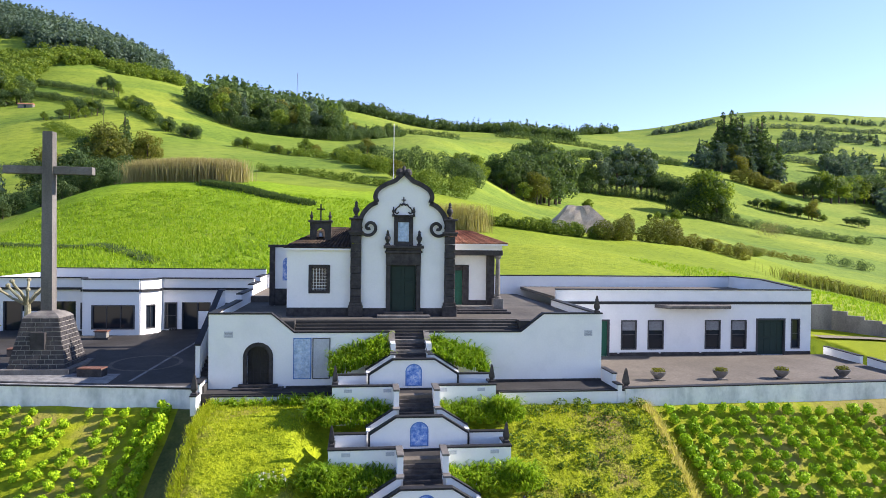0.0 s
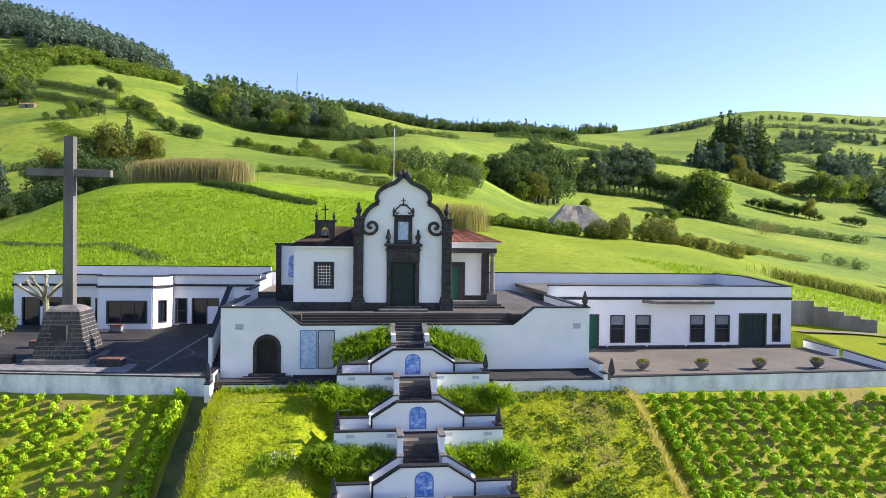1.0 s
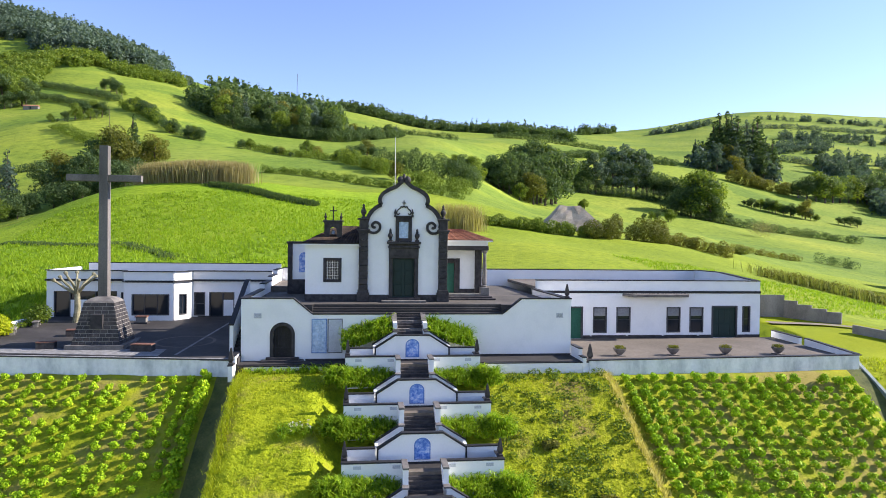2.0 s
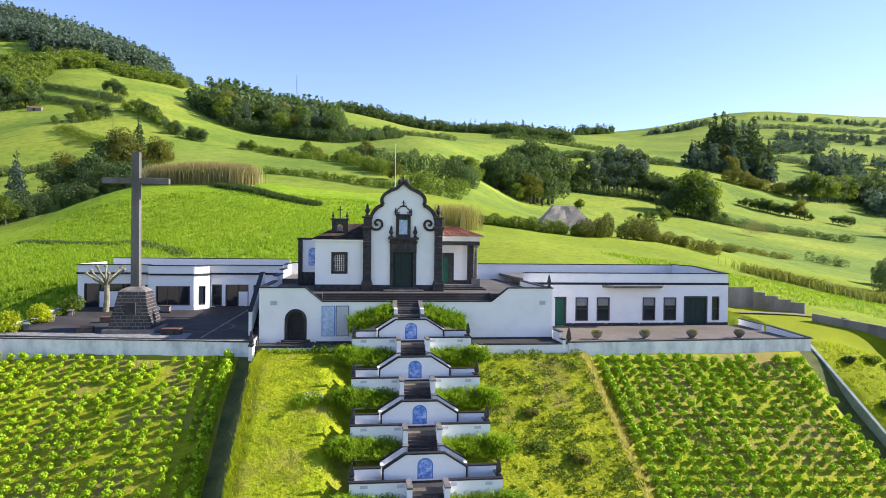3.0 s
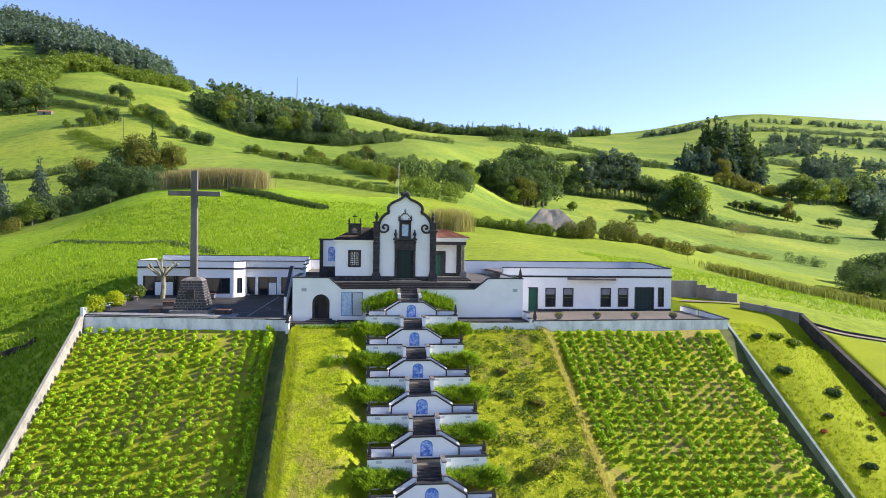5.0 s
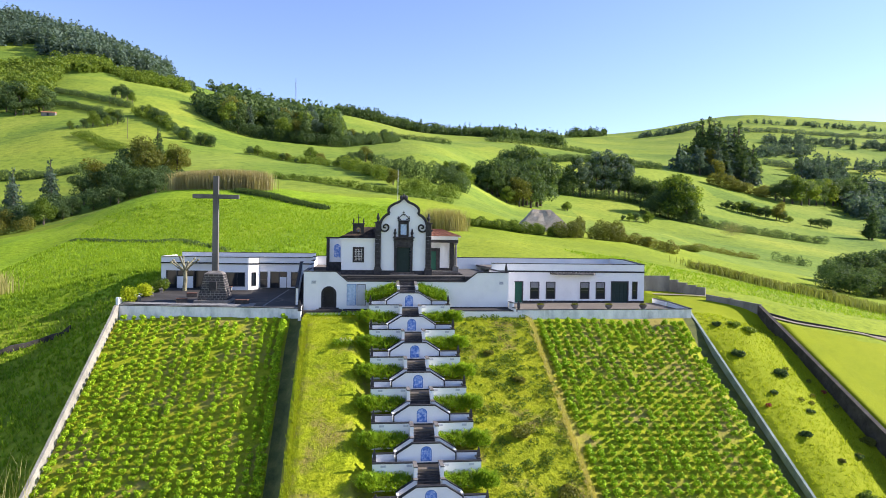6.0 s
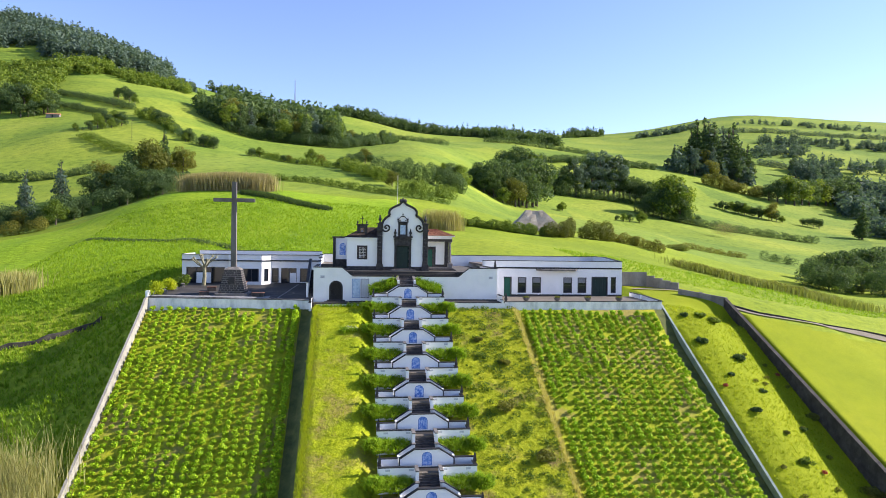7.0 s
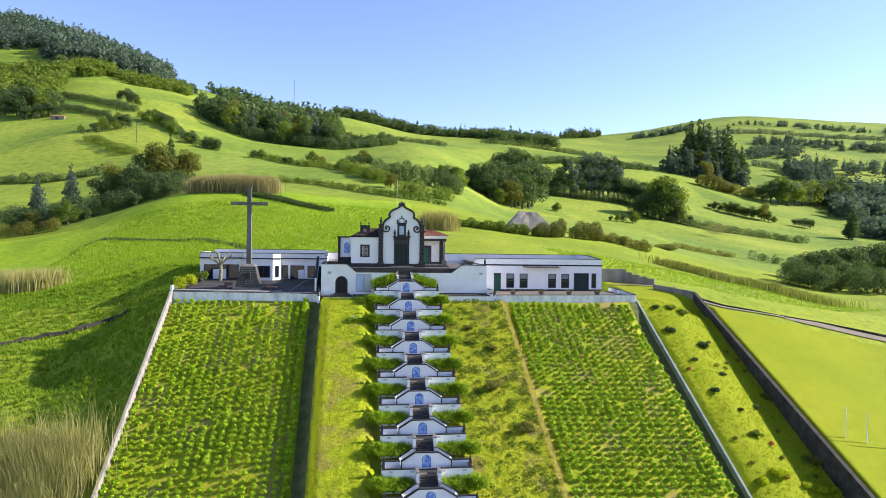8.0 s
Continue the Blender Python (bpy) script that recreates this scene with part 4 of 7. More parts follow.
def tiled_roof(parent, name, corners, rows, mat, bulge=0.07, label=""):
    """Barrel tiles in rows down a slope: corners are eave left, eave right, ridge left, ridge right."""
    el, er, rl, rr = [Vector(c) for c in corners]
    bm = bmesh.new()
    nrm = (er - el).cross(rl - el).normalized()
    v = [bm.verts.new(p) for p in (el, er, rr, rl)] + [bm.verts.new(p - nrm * 0.12) for p in (el, er, rr, rl)]
    for f in ((0, 1, 2, 3), (7, 6, 5, 4), (0, 4, 5, 1), (1, 5, 6, 2), (2, 6, 7, 3), (3, 7, 4, 0)):
        bm.faces.new([v[i] for i in f])
    roof = part(name, bm, mat, parent, label)
    for i in range(rows):
        bm = bmesh.new()
        a0, a1, b0, b1 = el.lerp(er, i / rows), el.lerp(er, (i + 0.78) / rows), rl.lerp(rr, i / rows), rl.lerp(rr, (i + 0.78) / rows)
        n = 6
        courses = 8
        for c in range(courses):
            s0, s1 = c / courses, (c + 1) / courses
            rings = []
            for s, lift in ((s0, 0.02), (s1, 0.0)):
                p, q = a0.lerp(b0, s), a1.lerp(b1, s)
                rings.append([bm.verts.new(p.lerp(q, (1 - math.cos(math.pi * j / n)) / 2) + nrm * (lift + bulge * math.sin(math.pi * j / n))) for j in range(n + 1)])
            for j in range(n):
                bm.faces.new((rings[0][j], rings[0][j + 1], rings[1][j + 1], rings[1][j]))
            bm.faces.new(rings[0][::-1])
        part("barrel_tile", bm, mat, roof)
    return roof


tiled_roof(chapel, "wing_roof", ((WX0 - 0.25, WY - 0.25, 6.22), (-3.5, WY - 0.25, 6.22), (-5.2, 6.6, 7.6), (-3.3, 6.6, 7.6)), 17, "old_tile_shaded", label="lichened brown barrel-tile roof, darkened for shade")
tiled_roof(chapel, "wing_roof", ((WX0 - 0.25, 10, 6.22), (WX0 - 0.25, WY - 0.25, 6.22), (-5.2, 8, 7.6), (-5.2, 6.6, 7.6)), 24, "old_tile_shaded", label="lichened brown barrel-tile roof, darkened for shade")
part("eave", boxes((WX0 - 0.12, WX1, WY - 0.14, WY, 6.14, 6.25)), "white", chapel)
tiled_roof(chapel, "nave_roof", ((-3.4, 14, 7.6), (-3.4, FY + 0.5, 7.6), (CC, 14, 9.3), (CC, FY + 0.5, 9.3)), 30, "tile", label="red clay barrel-tile roof")
tiled_roof(chapel, "nave_roof", ((3.1, FY + 0.5, 7.6), (3.1, 14, 7.6), (CC, FY + 0.5, 9.3), (CC, 14, 9.3)), 30, "tile", label="red clay barrel-tile roof")
# porch on the other side
PX0, PX1, PY = 3.24, 6.85, 5.2
part("porch_floor", bevelled(boxes((PX0, PX1 + 0.1, PY - 0.1, 10, FLOOR, 2.27))), "basalt_light", chapel)
part("porch_step", bevelled(boxes((PX0, PX1 + 0.3, PY - 0.5, PY - 0.1, FLOOR, 2.12))), "basalt", chapel)
part("porch_step", bevelled(boxes((PX0, PX1 + 0.5, PY - 0.9, PY - 0.5, FLOOR, 1.99))), "basalt", chapel)
part("porch_lintel", bevelled(boxes((PX0, PX1 + 0.05, PY, PY + 0.4, 5.8, 6.16), (PX1 - 0.35, PX1 + 0.05, PY + 0.4, 10, 5.8, 6.16))), "basalt", chapel, "dark stone porch beam")
part("porch_frieze", boxes((PX0, PX1, PY + 0.03, PY + 0.37, 6.16, 6.6), (PX1 - 0.32, PX1, PY + 0.37, 10, 6.16, 6.6)), "white", chapel)
bm = bmesh.new()
lathe(bm, [(0.24, 0), (0.24, 0.12), (0.16, 0.18), (0.19, 0.3), (0.17, 1.6), (0.14, 2.73), (0.19, 2.78), (0.24, 2.88), (0.24, 2.98)], (PX1 - 0.25, PY + 0.2, 2.82), 16)
part("porch_column", bm, "basalt_light", chapel, "round dark stone column")
part("column_base", bevelled(boxes((PX1 - 0.6, PX1 + 0.1, PY - 0.12, PY + 0.52, 2.12, 2.82))), "basalt_light", chapel)
part("porch_pier", bevelled(boxes((PX1 - 0.85, PX1 - 0.3, 6.3, 6.75, 2.27, 5.8))), "basalt", chapel)
part("porch_wall", boxes((4.75, PX1 - 0.85, 6.6, 6.9, 2.27, 5.8), (PX0, 4.75, 6.6, 6.9, 4.9, 5.8)), "white", chapel)
part("side_door", boxes((PX0, 4.3, 6.75, 6.85, 2.27, 4.75)), "door_bright", chapel, "green painted side door")
part("door_frame", bevelled(boxes((4.3, 4.75, 6.52, 6.9, 2.27, 5.1), (PX0, 4.3, 6.52, 6.9, 4.7, 5.1))), "basalt", chapel)
part("porch_skirting", boxes((4.75, PX1 - 0.85, 6.55, 6.6, 2.27, 2.6)), "basalt", chapel)
part("eave", boxes((PX0 - 0.1, PX1 + 0.33, PY - 0.33, PY - 0.2, 6.48, 6.59)), "white", chapel)
part("eave", boxes((WX0 - 0.24, -3.5, WY - 0.29, WY - 0.145, 6.1, 6.2)), "white", chapel)
tiled_roof(chapel, "porch_roof", ((PX0 - 0.1, PY - 0.3, 6.6), (PX1 + 0.35, PY - 0.3, 6.6), (PX0 - 0.1, 8, 7.5), (5.0, 8, 7.5)), 18, "tile", label="red clay barrel-tile roof")
tiled_roof(chapel, "porch_roof", ((PX1 + 0.35, PY - 0.3, 6.6), (PX1 + 0.35, 10, 6.6), (5.0, 8, 7.5), (5.0, 9, 7.5)), 20, "tile", label="red clay barrel-tile roof")
# belfry over the wing
bx, by = -5.5, 4.2
bm = bmesh.new()
arch_wall(bm, bx - 0.68, bx + 0.68, 6.2, 7.9, by, by + 0.5, bx, 0.27, 7.25, 10)
part("belfry", bm, "basalt", chapel, "dark basalt bell gable")
part("belfry_sill", bevelled(boxes((bx - 0.27, bx + 0.27, by, by + 0.5, 6.2, 6.75))), "basalt", chapel)
part("belfry_cornice", bevelled(boxes((bx - 0.8, bx + 0.8, by - 0.12, by + 0.62, 7.9, 8.02), (bx - 0.7, bx + 0.7, by - 0.06, by + 0.56, 7.8, 7.9))), "basalt", chapel)
for s in (-1, 1):
    urn(chapel, (bx + s * 0.6, by + 0.25, 8.02), 0.58)
part("belfry_cross", boxes((bx - 0.045, bx + 0.045, by + 0.2, by + 0.29, 8.02, 9.1), (bx - 0.26, bx + 0.26, by + 0.2, by + 0.29, 8.72, 8.81)), "basalt", chapel, "small dark stone cross")
bm = bmesh.new()
lathe(bm, [(0.2, 0), (0.17, 0.05), (0.13, 0.25), (0.06, 0.33), (0.0, 0.35)], (bx, by + 0.25, 6.95), 14)
part("bell", bm, "metal", chapel, "small bronze bell")
part("flagpole", lathe(bmesh.new(), [(0.025, 0), (0.02, 3.6)], (-0.75, 6.5, 9.6 - 2.0), 8), "metal", chapel, "thin metal rod")
# small shrine panel beside the wing
shrine = thing("wall_shrine", "small white shrine wall with blue tile panel", "shrine")
part("wall", boxes((-9.3, -7.4, 10.4, 10.7, FLOOR, 6.2)), "white", shrine)
part("frame", bevelled(boxes((-9.55, -9.15, 10.3, 10.75, FLOOR, 6.15), (-9.65, -7.4, 10.25, 10.8, 6.15, 6.35), (-9.15, -7.4, 10.32, 10.4, FLOOR, 3.1))), "basalt", shrine)
bm = bmesh.new()
prism(bm, [(-8.6, 3.7), (-7.75, 3.7)] + [(-8.175 + 0.425 * math.cos(math.pi * i / 10), 5.0 + 0.42 * math.sin(math.pi * i / 10)) for i in range(11)], 10.36, 10.4)
part("tile_panel", bm, "azulejo", shrine, "round-headed blue tile picture")


# ---- the two low buildings ----
def window_unit(parent, name, x0, x1, z0, z1, y, mullions=(), blind=0.0, frame_w=0.1, label="dark-framed window", pane="glass"):
    """A framed opening set into a wall whose face is at y."""
    w = part(name, bevelled(boxes((x0, x0 + frame_w, y - 0.05, y + 0.12, z0, z1), (x1 - frame_w, x1, y - 0.05, y + 0.12, z0, z1), (x0 + frame_w, x1 - frame_w, y - 0.05, y + 0.12, z1 - frame_w, z1), (x0 + frame_w, x1 - frame_w, y - 0.05, y + 0.12, z0, z0 + frame_w)), 0.01), "frame", parent, label)
    part("pane", boxes((x0 + frame_w, x1 - frame_w, y + 0.1, y + 0.115, z0 + frame_w, z1 - frame_w)), pane, w)
    for m in mullions:
        part("mullion", boxes((m - 0.025, m + 0.025, y + 0.05, y + 0.1, z0 + frame_w, z1 - frame_w)), "frame", w)
    part("rail", boxes((x0 + frame_w, x1 - frame_w, y + 0.05, y + 0.1, (z0 + z1) / 2 - 0.025, (z0 + z1) / 2 + 0.025)), "frame", w)
    if blind:
        part("blind", boxes((x0 + frame_w, x1 - frame_w, y + 0.085, y + 0.098, z1 - frame_w - blind, z1 - frame_w)), "blind", w, "half-lowered grey blind")
    return w


rb = thing("east_wing", "long low white building with black band and flat roof", "building")
RY, RX0, RX1, RT = 10.17, 12.2, 33.55, 3.1
WINS = [(17.48, 18.77), (19.67, 21.0), (24.44, 25.77), (26.65, 27.99)]
holes = [(a, b, -1.6, 0.72) for a, b in WINS] + [(28.88, 31.25, -2.1, 0.8), (31.82, 32.6, -1.6, 0.82), (15.4, 16.5, -2.1, 0.72)]
bm = bmesh.new()
holed_wall(bm, RX0, RX1, -2.6, RT, RY, RY + 0.35, holes)
part("front_wall", bm, "white", rb)
part("end_wall", boxes((RX1 - 0.35, RX1, RY + 0.35, 22, -2.6, RT)), "white", rb)
part("roof", boxes((RX0, RX1 - 0.35, RY + 0.35, 22, 2.3, 2.55)), "court", rb, "flat grey roof")
bm = bmesh.new()
prism_x(bm, [(10.52, RT - 0.5), (22, RT - 0.5), (22, 3.6), (17, 3.6), (10.52, RT + 0.02)], RX1 - 0.36, RX1 + 0.01)
part("end_parapet", bm, "white", rb)
part("coping", boxes((RX0, RX1 + 0.06, RY - 0.06, RY + 0.4, RT, RT + 0.08)), "cap", rb)
bm = bmesh.new()
prism_x(bm, [(10.57, RT + 0.02), (17, 3.6), (22.3, 3.6), (22.3, 3.68), (17, 3.68), (10.57, RT + 0.1)], RX1 - 0.41, RX1 + 0.06)
part("coping", bm, "cap", rb)
part("band", boxes((RX0, RX1 + 0.05, RY - 0.06, RY, 1.98, 2.2)), "cap", rb, "black string course")
part("skirting", boxes((16.5, 28.88, RY - 0.03, RY, -2.1, -1.82)), "basalt", rb)
part("skirting", boxes((31.25, RX1, RY - 0.03, RY, -2.1, -1.82)), "basalt", rb)
bm = bmesh.new()
prism_z(bm, [(20.2, RY), (26.6, RY), (25.9, RY - 1.3), (20.9, RY - 1.3)], 1.72, 1.97)
part("canopy", bevelled(bm), "basalt_light", rb, "flat grey concrete canopy")
for a, b in WINS:
    window_unit(rb, "window", a, b, -1.6, 0.72, RY, (), 0.72)
window_unit(rb, "window", 31.82, 32.6, -1.6, 0.82, RY)
d = part("door", boxes((28.95, 31.2, RY + 0.15, RY + 0.22, -2.1, 0.7)), "door", rb, "wide dark green double door")
part("door_frame", bevelled(boxes((28.8, 28.95, RY - 0.04, RY + 0.2, -2.1, 0.85), (31.2, 31.33, RY - 0.04, RY + 0.2, -2.1, 0.85), (28.95, 31.2, RY - 0.04, RY + 0.2, 0.7, 0.85)), 0.01), "frame", rb)
for i in range(4):
    for j in range(2):
        part("door_panel", bevelled(boxes((29.02 + 0.55 * i, 29.48 + 0.55 * i, RY + 0.12, RY + 0.15, -1.95 + 1.3 * j, -0.8 + 1.3 * j)), 0.015), "door", d)
d = part("door", boxes((15.4, 16.4, RY + 0.15, RY + 0.22, -2.1, 0.65)), "door_bright", rb, "green painted door")
part("door_frame", bevelled(boxes((16.4, 16.55, RY - 0.04, RY + 0.2, -2.1, 0.78), (15.3, 16.4, RY - 0.04, RY + 0.2, 0.65, 0.78)), 0.01), "frame", rb)
for i in range(4):
    part("vent_block", boxes((17.2 + 3.4 * i, 17.35 + 3.4 * i, RY - 0.08, RY - 0.02, -1.9, -1.8)), "bar", rb)

lb = thing("west_wing", "long low white building with bay window and flat roof", "building")
LY, LX0, LX1, LT = 16.8, -31.7, TX0, 3.43
bm = bmesh.new()
holed_wall(bm, LX0, -24.6, -1.2, LT, LY, LY + 0.3, [(-31.1, -25.6, -0.9, 1.55), (-25.25, -24.75, -0.7, 1.45)])
part("front_wall", bm, "white", lb)
bm = bmesh.new()
holed_wall(bm, -19.05, LX1, -1.2, LT, LY, LY + 0.3, [(-18.75, -17.75, -0.7, 1.48), (-17.4, -15.1, -0.9, 1.48), (-14.6, -13.4, -0.6, 1.45)])
part("front_wall", bm, "white", lb)
part("end_wall", boxes((LX0, LX0 + 0.3, LY + 0.3, 24, -1.2, LT)), "white", lb)
part("rear_parapet", boxes((LX0 + 1.0, TX0, 23.8, 24.1, 2, 3.9)), "white", lb)
part("coping", boxes((LX0 + 0.95, TX0, 23.75, 24.15, 3.9, 3.97)), "cap", lb)
bm = bmesh.new()
prism_x(bm, [(LY + 0.3, LT), (24, LT), (24, LT + 0.08), (LY + 0.3, LT + 0.08)], LX0, LX0 + 0.3)
part("end_parapet", bm, "white", lb)
part("roof", boxes((LX0 + 0.3, LX1, LY + 0.3, 23.8, 2.7, 2.95)), "court", lb, "flat grey roof")
B0, B1, BY = (-24.9, 16.8), (-18.2, 16.8), 14.75
bay = [(-24.9, LY), (-24.2, BY), (-20.05, BY), (-18.95, 15.85), (-19.05, LY)]
for (xa, ya), (xb, yb), ho in ((bay[0], bay[1], None), (bay[1], bay[2], (0.14, 0.92)), (bay[2], bay[3], (0.3, 0.78)), (bay[3], bay[4], None)):
    a, b = Vector((xa, ya)), Vector((xb, yb))
    bm = bmesh.new()
    if ho:
        p, q = a.lerp(b, ho[0]), a.lerp(b, ho[1])
        for s, e in ((a, p), (q, b)):
            wall_run(bm, s, e, 0.25, -1.2, -1.2, LT, LT)
        wall_run(bm, p, q, 0.25, -1.2, -1.2, -0.45, -0.45)
        wall_run(bm, p, q, 0.25, 1.45, 1.45, LT, LT)
        w = part("bay_wall", bm, "white", lb)
        bm = bmesh.new()
        for s, e, lo, hi in ((p, p.lerp(q, 0.04), -0.45, 1.45), (p.lerp(q, 0.96), q, -0.45, 1.45), (p.lerp(q, 0.04), p.lerp(q, 0.96), 1.36, 1.45), (p.lerp(q, 0.04), p.lerp(q, 0.96), -0.45, -0.36)):
            wall_run(bm, s, e, 0.3, lo, lo, hi, hi)
        fr = part("bay_window", bm, "frame", lb, "dark-framed bay window")
        bm = bmesh.new()
        wall_run(bm, p.lerp(q, 0.04), p.lerp(q, 0.96), 0.03, -0.36, -0.36, 1.36, 1.36)
        part("pane", bm, "glass", fr)
        for f in ((0.34, 0.67) if ho[1] > 0.9 else (0.5,)):
            bm = bmesh.new()
            wall_run(bm, p.lerp(q, f - 0.008), p.lerp(q, f + 0.008), 0.12, -0.36, -0.36, 1.36, 1.36)
            part("mullion", bm, "frame", fr)
    else:
        wall_run(bm, a, b, 0.25, -1.2, -1.2, LT, LT)
        part("bay_wall", bm, "white", lb)
bm = bmesh.new()
prism_z(bm, bay, LT - 0.6, LT - 0.4)
part("bay_roof", bm, "court", lb)
runs = [((LX0 - 0.05, LY), (-24.9, LY)), (bay[0], bay[1]), (bay[1], bay[2]), (bay[2], bay[3]), (bay[3], bay[4]), ((-19.05, LY), (LX1, LY))]
for lo, hi, th, nm in ((LT, LT + 0.08, 0.44, "coping"), (2.5, 2.68, 0.5, "band")):
    for k, (a, b) in enumerate(runs):
        bm = bmesh.new()
        wall_run(bm, a, b, th + 0.004 * k, lo, lo, hi, hi)
        part(nm, bm, "cap", lb, "black string course" if nm == "band" else "")
        if k in (0, 5):
            continue
part("shop_front", boxes((-31.1, -25.6, LY + 0.22, LY + 0.26, -0.9, 1.55)), "glass", lb, "wide dark glazed opening")
part("panel", bevelled(boxes((-29.7, -27.6, LY + 0.05, LY + 0.2, -0.9, 0.75))), "white", lb, "white half-height panel")
for x in (-31.1, -29.75, -27.55, -25.68):
    part("post", boxes((x, x + 0.1, LY + 0.05, LY + 0.2, -0.9, 1.55)), "frame", lb)
window_unit(lb, "window", -25.25, -24.75, -0.7, 1.45, LY)
window_unit(lb, "window", -18.75, -17.75, -0.7, 1.48, LY)
window_unit(lb, "window", -14.6, -13.4, -0.6, 1.45, LY)
part("door", boxes((-17.4, -15.1, LY + 0.2, LY + 0.25, -0.9, 1.48)), "glass", lb, "dark glazed door")
part("panel", bevelled(boxes((-16.1, -15.1, LY + 0.05, LY + 0.18, -0.85, 0.75))), "white", lb)
for x in (-17.4, -16.2, -15.2):
    part("post", boxes((x, x + 0.1, LY + 0.04, LY + 0.2, -0.9, 1.48)), "frame", lb)
part("skirting", boxes((-18.4, LX1, LY - 0.03, LY, -1.2, -0.72)), "basalt", lb)

# ---- great cross ----
cross = thing("stone_cross", "tall grey stone cross on a dark block plinth", "cross")
KX, KY = -22.15, 4.0
shaft = bmesh.new()
lathe(shaft, [(0.35, 0), (0.33, 0.25), (0.29, 11.35)], (KX, KY, 1.9), square=True)
part("shaft", shaft, "cross_stone", cross, "tapered grey stone shaft")
part("arm", bevelled(boxes((KX - 2.62, KX - 0.3, KY - 0.25, KY + 0.25, 10.62, 11.1))), "cross_stone", cross)
part("arm", bevelled(boxes((KX + 0.3, KX + 2.62, KY - 0.25, KY + 0.25, 10.62, 11.1))), "cross_stone", cross)
core = bmesh.new()
lathe(core, [(1.64, 0), (1.02, 3.02)], (KX, KY, -1.25), square=True)
part("plinth_core", core, "mortar", cross)
rows_n, z, zt = 11, -1.22, 1.78
for r in range(rows_n):
    z0, z1 = z + (zt - z) * r / rows_n, z + (zt - z) * (r + 1) / rows_n
    h0, h1 = 1.66 - 0.62 * r / rows_n, 1.66 - 0.62 * (r + 1) / rows_n
    cuts = 7 - r // 3
    for side in range(4):
        for c in range(cuts):
            sh = 0.5 if r % 2 else 0.0
            a, b = max(-1.0, -1 + 2 * (c - sh) / cuts), min(1.0, -1 + 2 * (c + 1 - sh) / cuts)
            if r % 2 and c == cuts - 1:
                b = 1.0
            bm = bmesh.new()
            g = 0.027
            vs = []
            for (hh, zz) in ((h0, z0 + g), (h1, z1 - g)):
                for t in (a, b):
                    w = t * hh + (g if t == a else -g)
                    vs.append(((w, -hh - 0.012, zz), (w, -hh + 0.08, zz)))
            q = [bm.verts.new(v) for pair in vs for v in pair]
            for f in ((0, 2, 6, 4), (1, 5, 7, 3), (0, 4, 5, 1), (2, 3, 7, 6), (4, 6, 7, 5), (0, 1, 3, 2)):
                bm.faces.new([q[i] for i in f])
            bmesh.ops.rotate(bm, cent=(0, 0, 0), matrix=Matrix.Rotation(side * math.pi / 2, 3, "Z"), verts=bm.verts)
            bmesh.ops.translate(bm, vec=(KX, KY, 0), verts=bm.verts)
            part("block", bm, "basalt", cross)
cap = bmesh.new()
lathe(cap, [(1.06, 0), (0.95, 0.14), (0.7, 0.3), (0.4, 0.4)], (KX, KY, 1.76), square=True)
part("plinth_cap", cap, "basalt_light", cross)
part("base_step", bevelled(boxes((KX - 2.0, KX + 2.0, KY - 2.0, KY + 2.0, -1.75, -1.2))), "basalt_light", cross, "low stone base step")
part("plaque", bevelled(boxes((KX - 0.42, KX + 0.42, KY - 1.5, KY - 1.2, -0.1, 0.95))), "basalt", cross, "dark bronze plaque")


# ---- plants ----
def raw_mesh(name, verts, faces, material):
    v, f = np.asarray(verts, dtype=np.float32), np.asarray(faces, dtype=np.int32)
    me = bpy.data.meshes.new(name)
    me.vertices.add(len(v))
    me.vertices.foreach_set("co", v.ravel())
    me.loops.add(f.size)
    me.loops.foreach_set("vertex_index", f.ravel())
    me.polygons.add(len(f))
    me.polygons.foreach_set("loop_start", np.arange(0, f.size, f.shape[1], dtype=np.int32))
    me.update(calc_edges=True)
    me.materials.append(M[material])
    return me


def leaf_arrays(rng, blobs, count, size, flat=0.5, three=False):
    """Small leaf faces strewn through the outer part of some ellipsoids (x, y, z, rx, ry, rz)."""
    b = np.array(blobs, float)
    area = (b[:, 3] * b[:, 4] + b[:, 4] * b[:, 5] + b[:, 3] * b[:, 5]) ** 1.0
    pick = rng.choice(len(b), count, p=area / area.sum())
    d = rng.normal(size=(count, 3))
    d /= np.linalg.norm(d, axis=1)[:, None]
    r = 0.62 + 0.42 * rng.random(count) ** 0.6
    c = b[pick, :3] + d * b[pick, 3:] * r[:, None]
    n = d * (1 - flat) + rng.normal(size=(count, 3)) * flat * 0.8
    n /= np.linalg.norm(n, axis=1)[:, None]
    u = np.cross(n, rng.normal(size=(count, 3)))
    u /= np.linalg.norm(u, axis=1)[:, None]
    w = np.cross(n, u)
    s = (size * (0.6 + 0.8 * rng.random(count)))[:, None]
    if three:
        return np.stack([c + u * s * 0.62, c + w * s * 0.5 - u * s * 0.35, c - w * s * 0.5 - u * s * 0.35], 1).reshape(-1, 3)
    return np.stack([c + u * s * 0.5, c + w * s * 0.36, c - u * s * 0.5, c - w * s * 0.36], 1).reshape(-1, 3)


def threes(n):
    return np.arange(n * 3).reshape(-1, 3)


def quads(n):
    return np.arange(n * 4).reshape(-1, 4)


def leaf_mesh(name, seed, blobs, count, size, material, flat=0.5, three=False):
    v = leaf_arrays(np.random.default_rng(seed), blobs, count, size, flat, three)
    return raw_mesh(name, v, (threes if three else quads)(count), material)


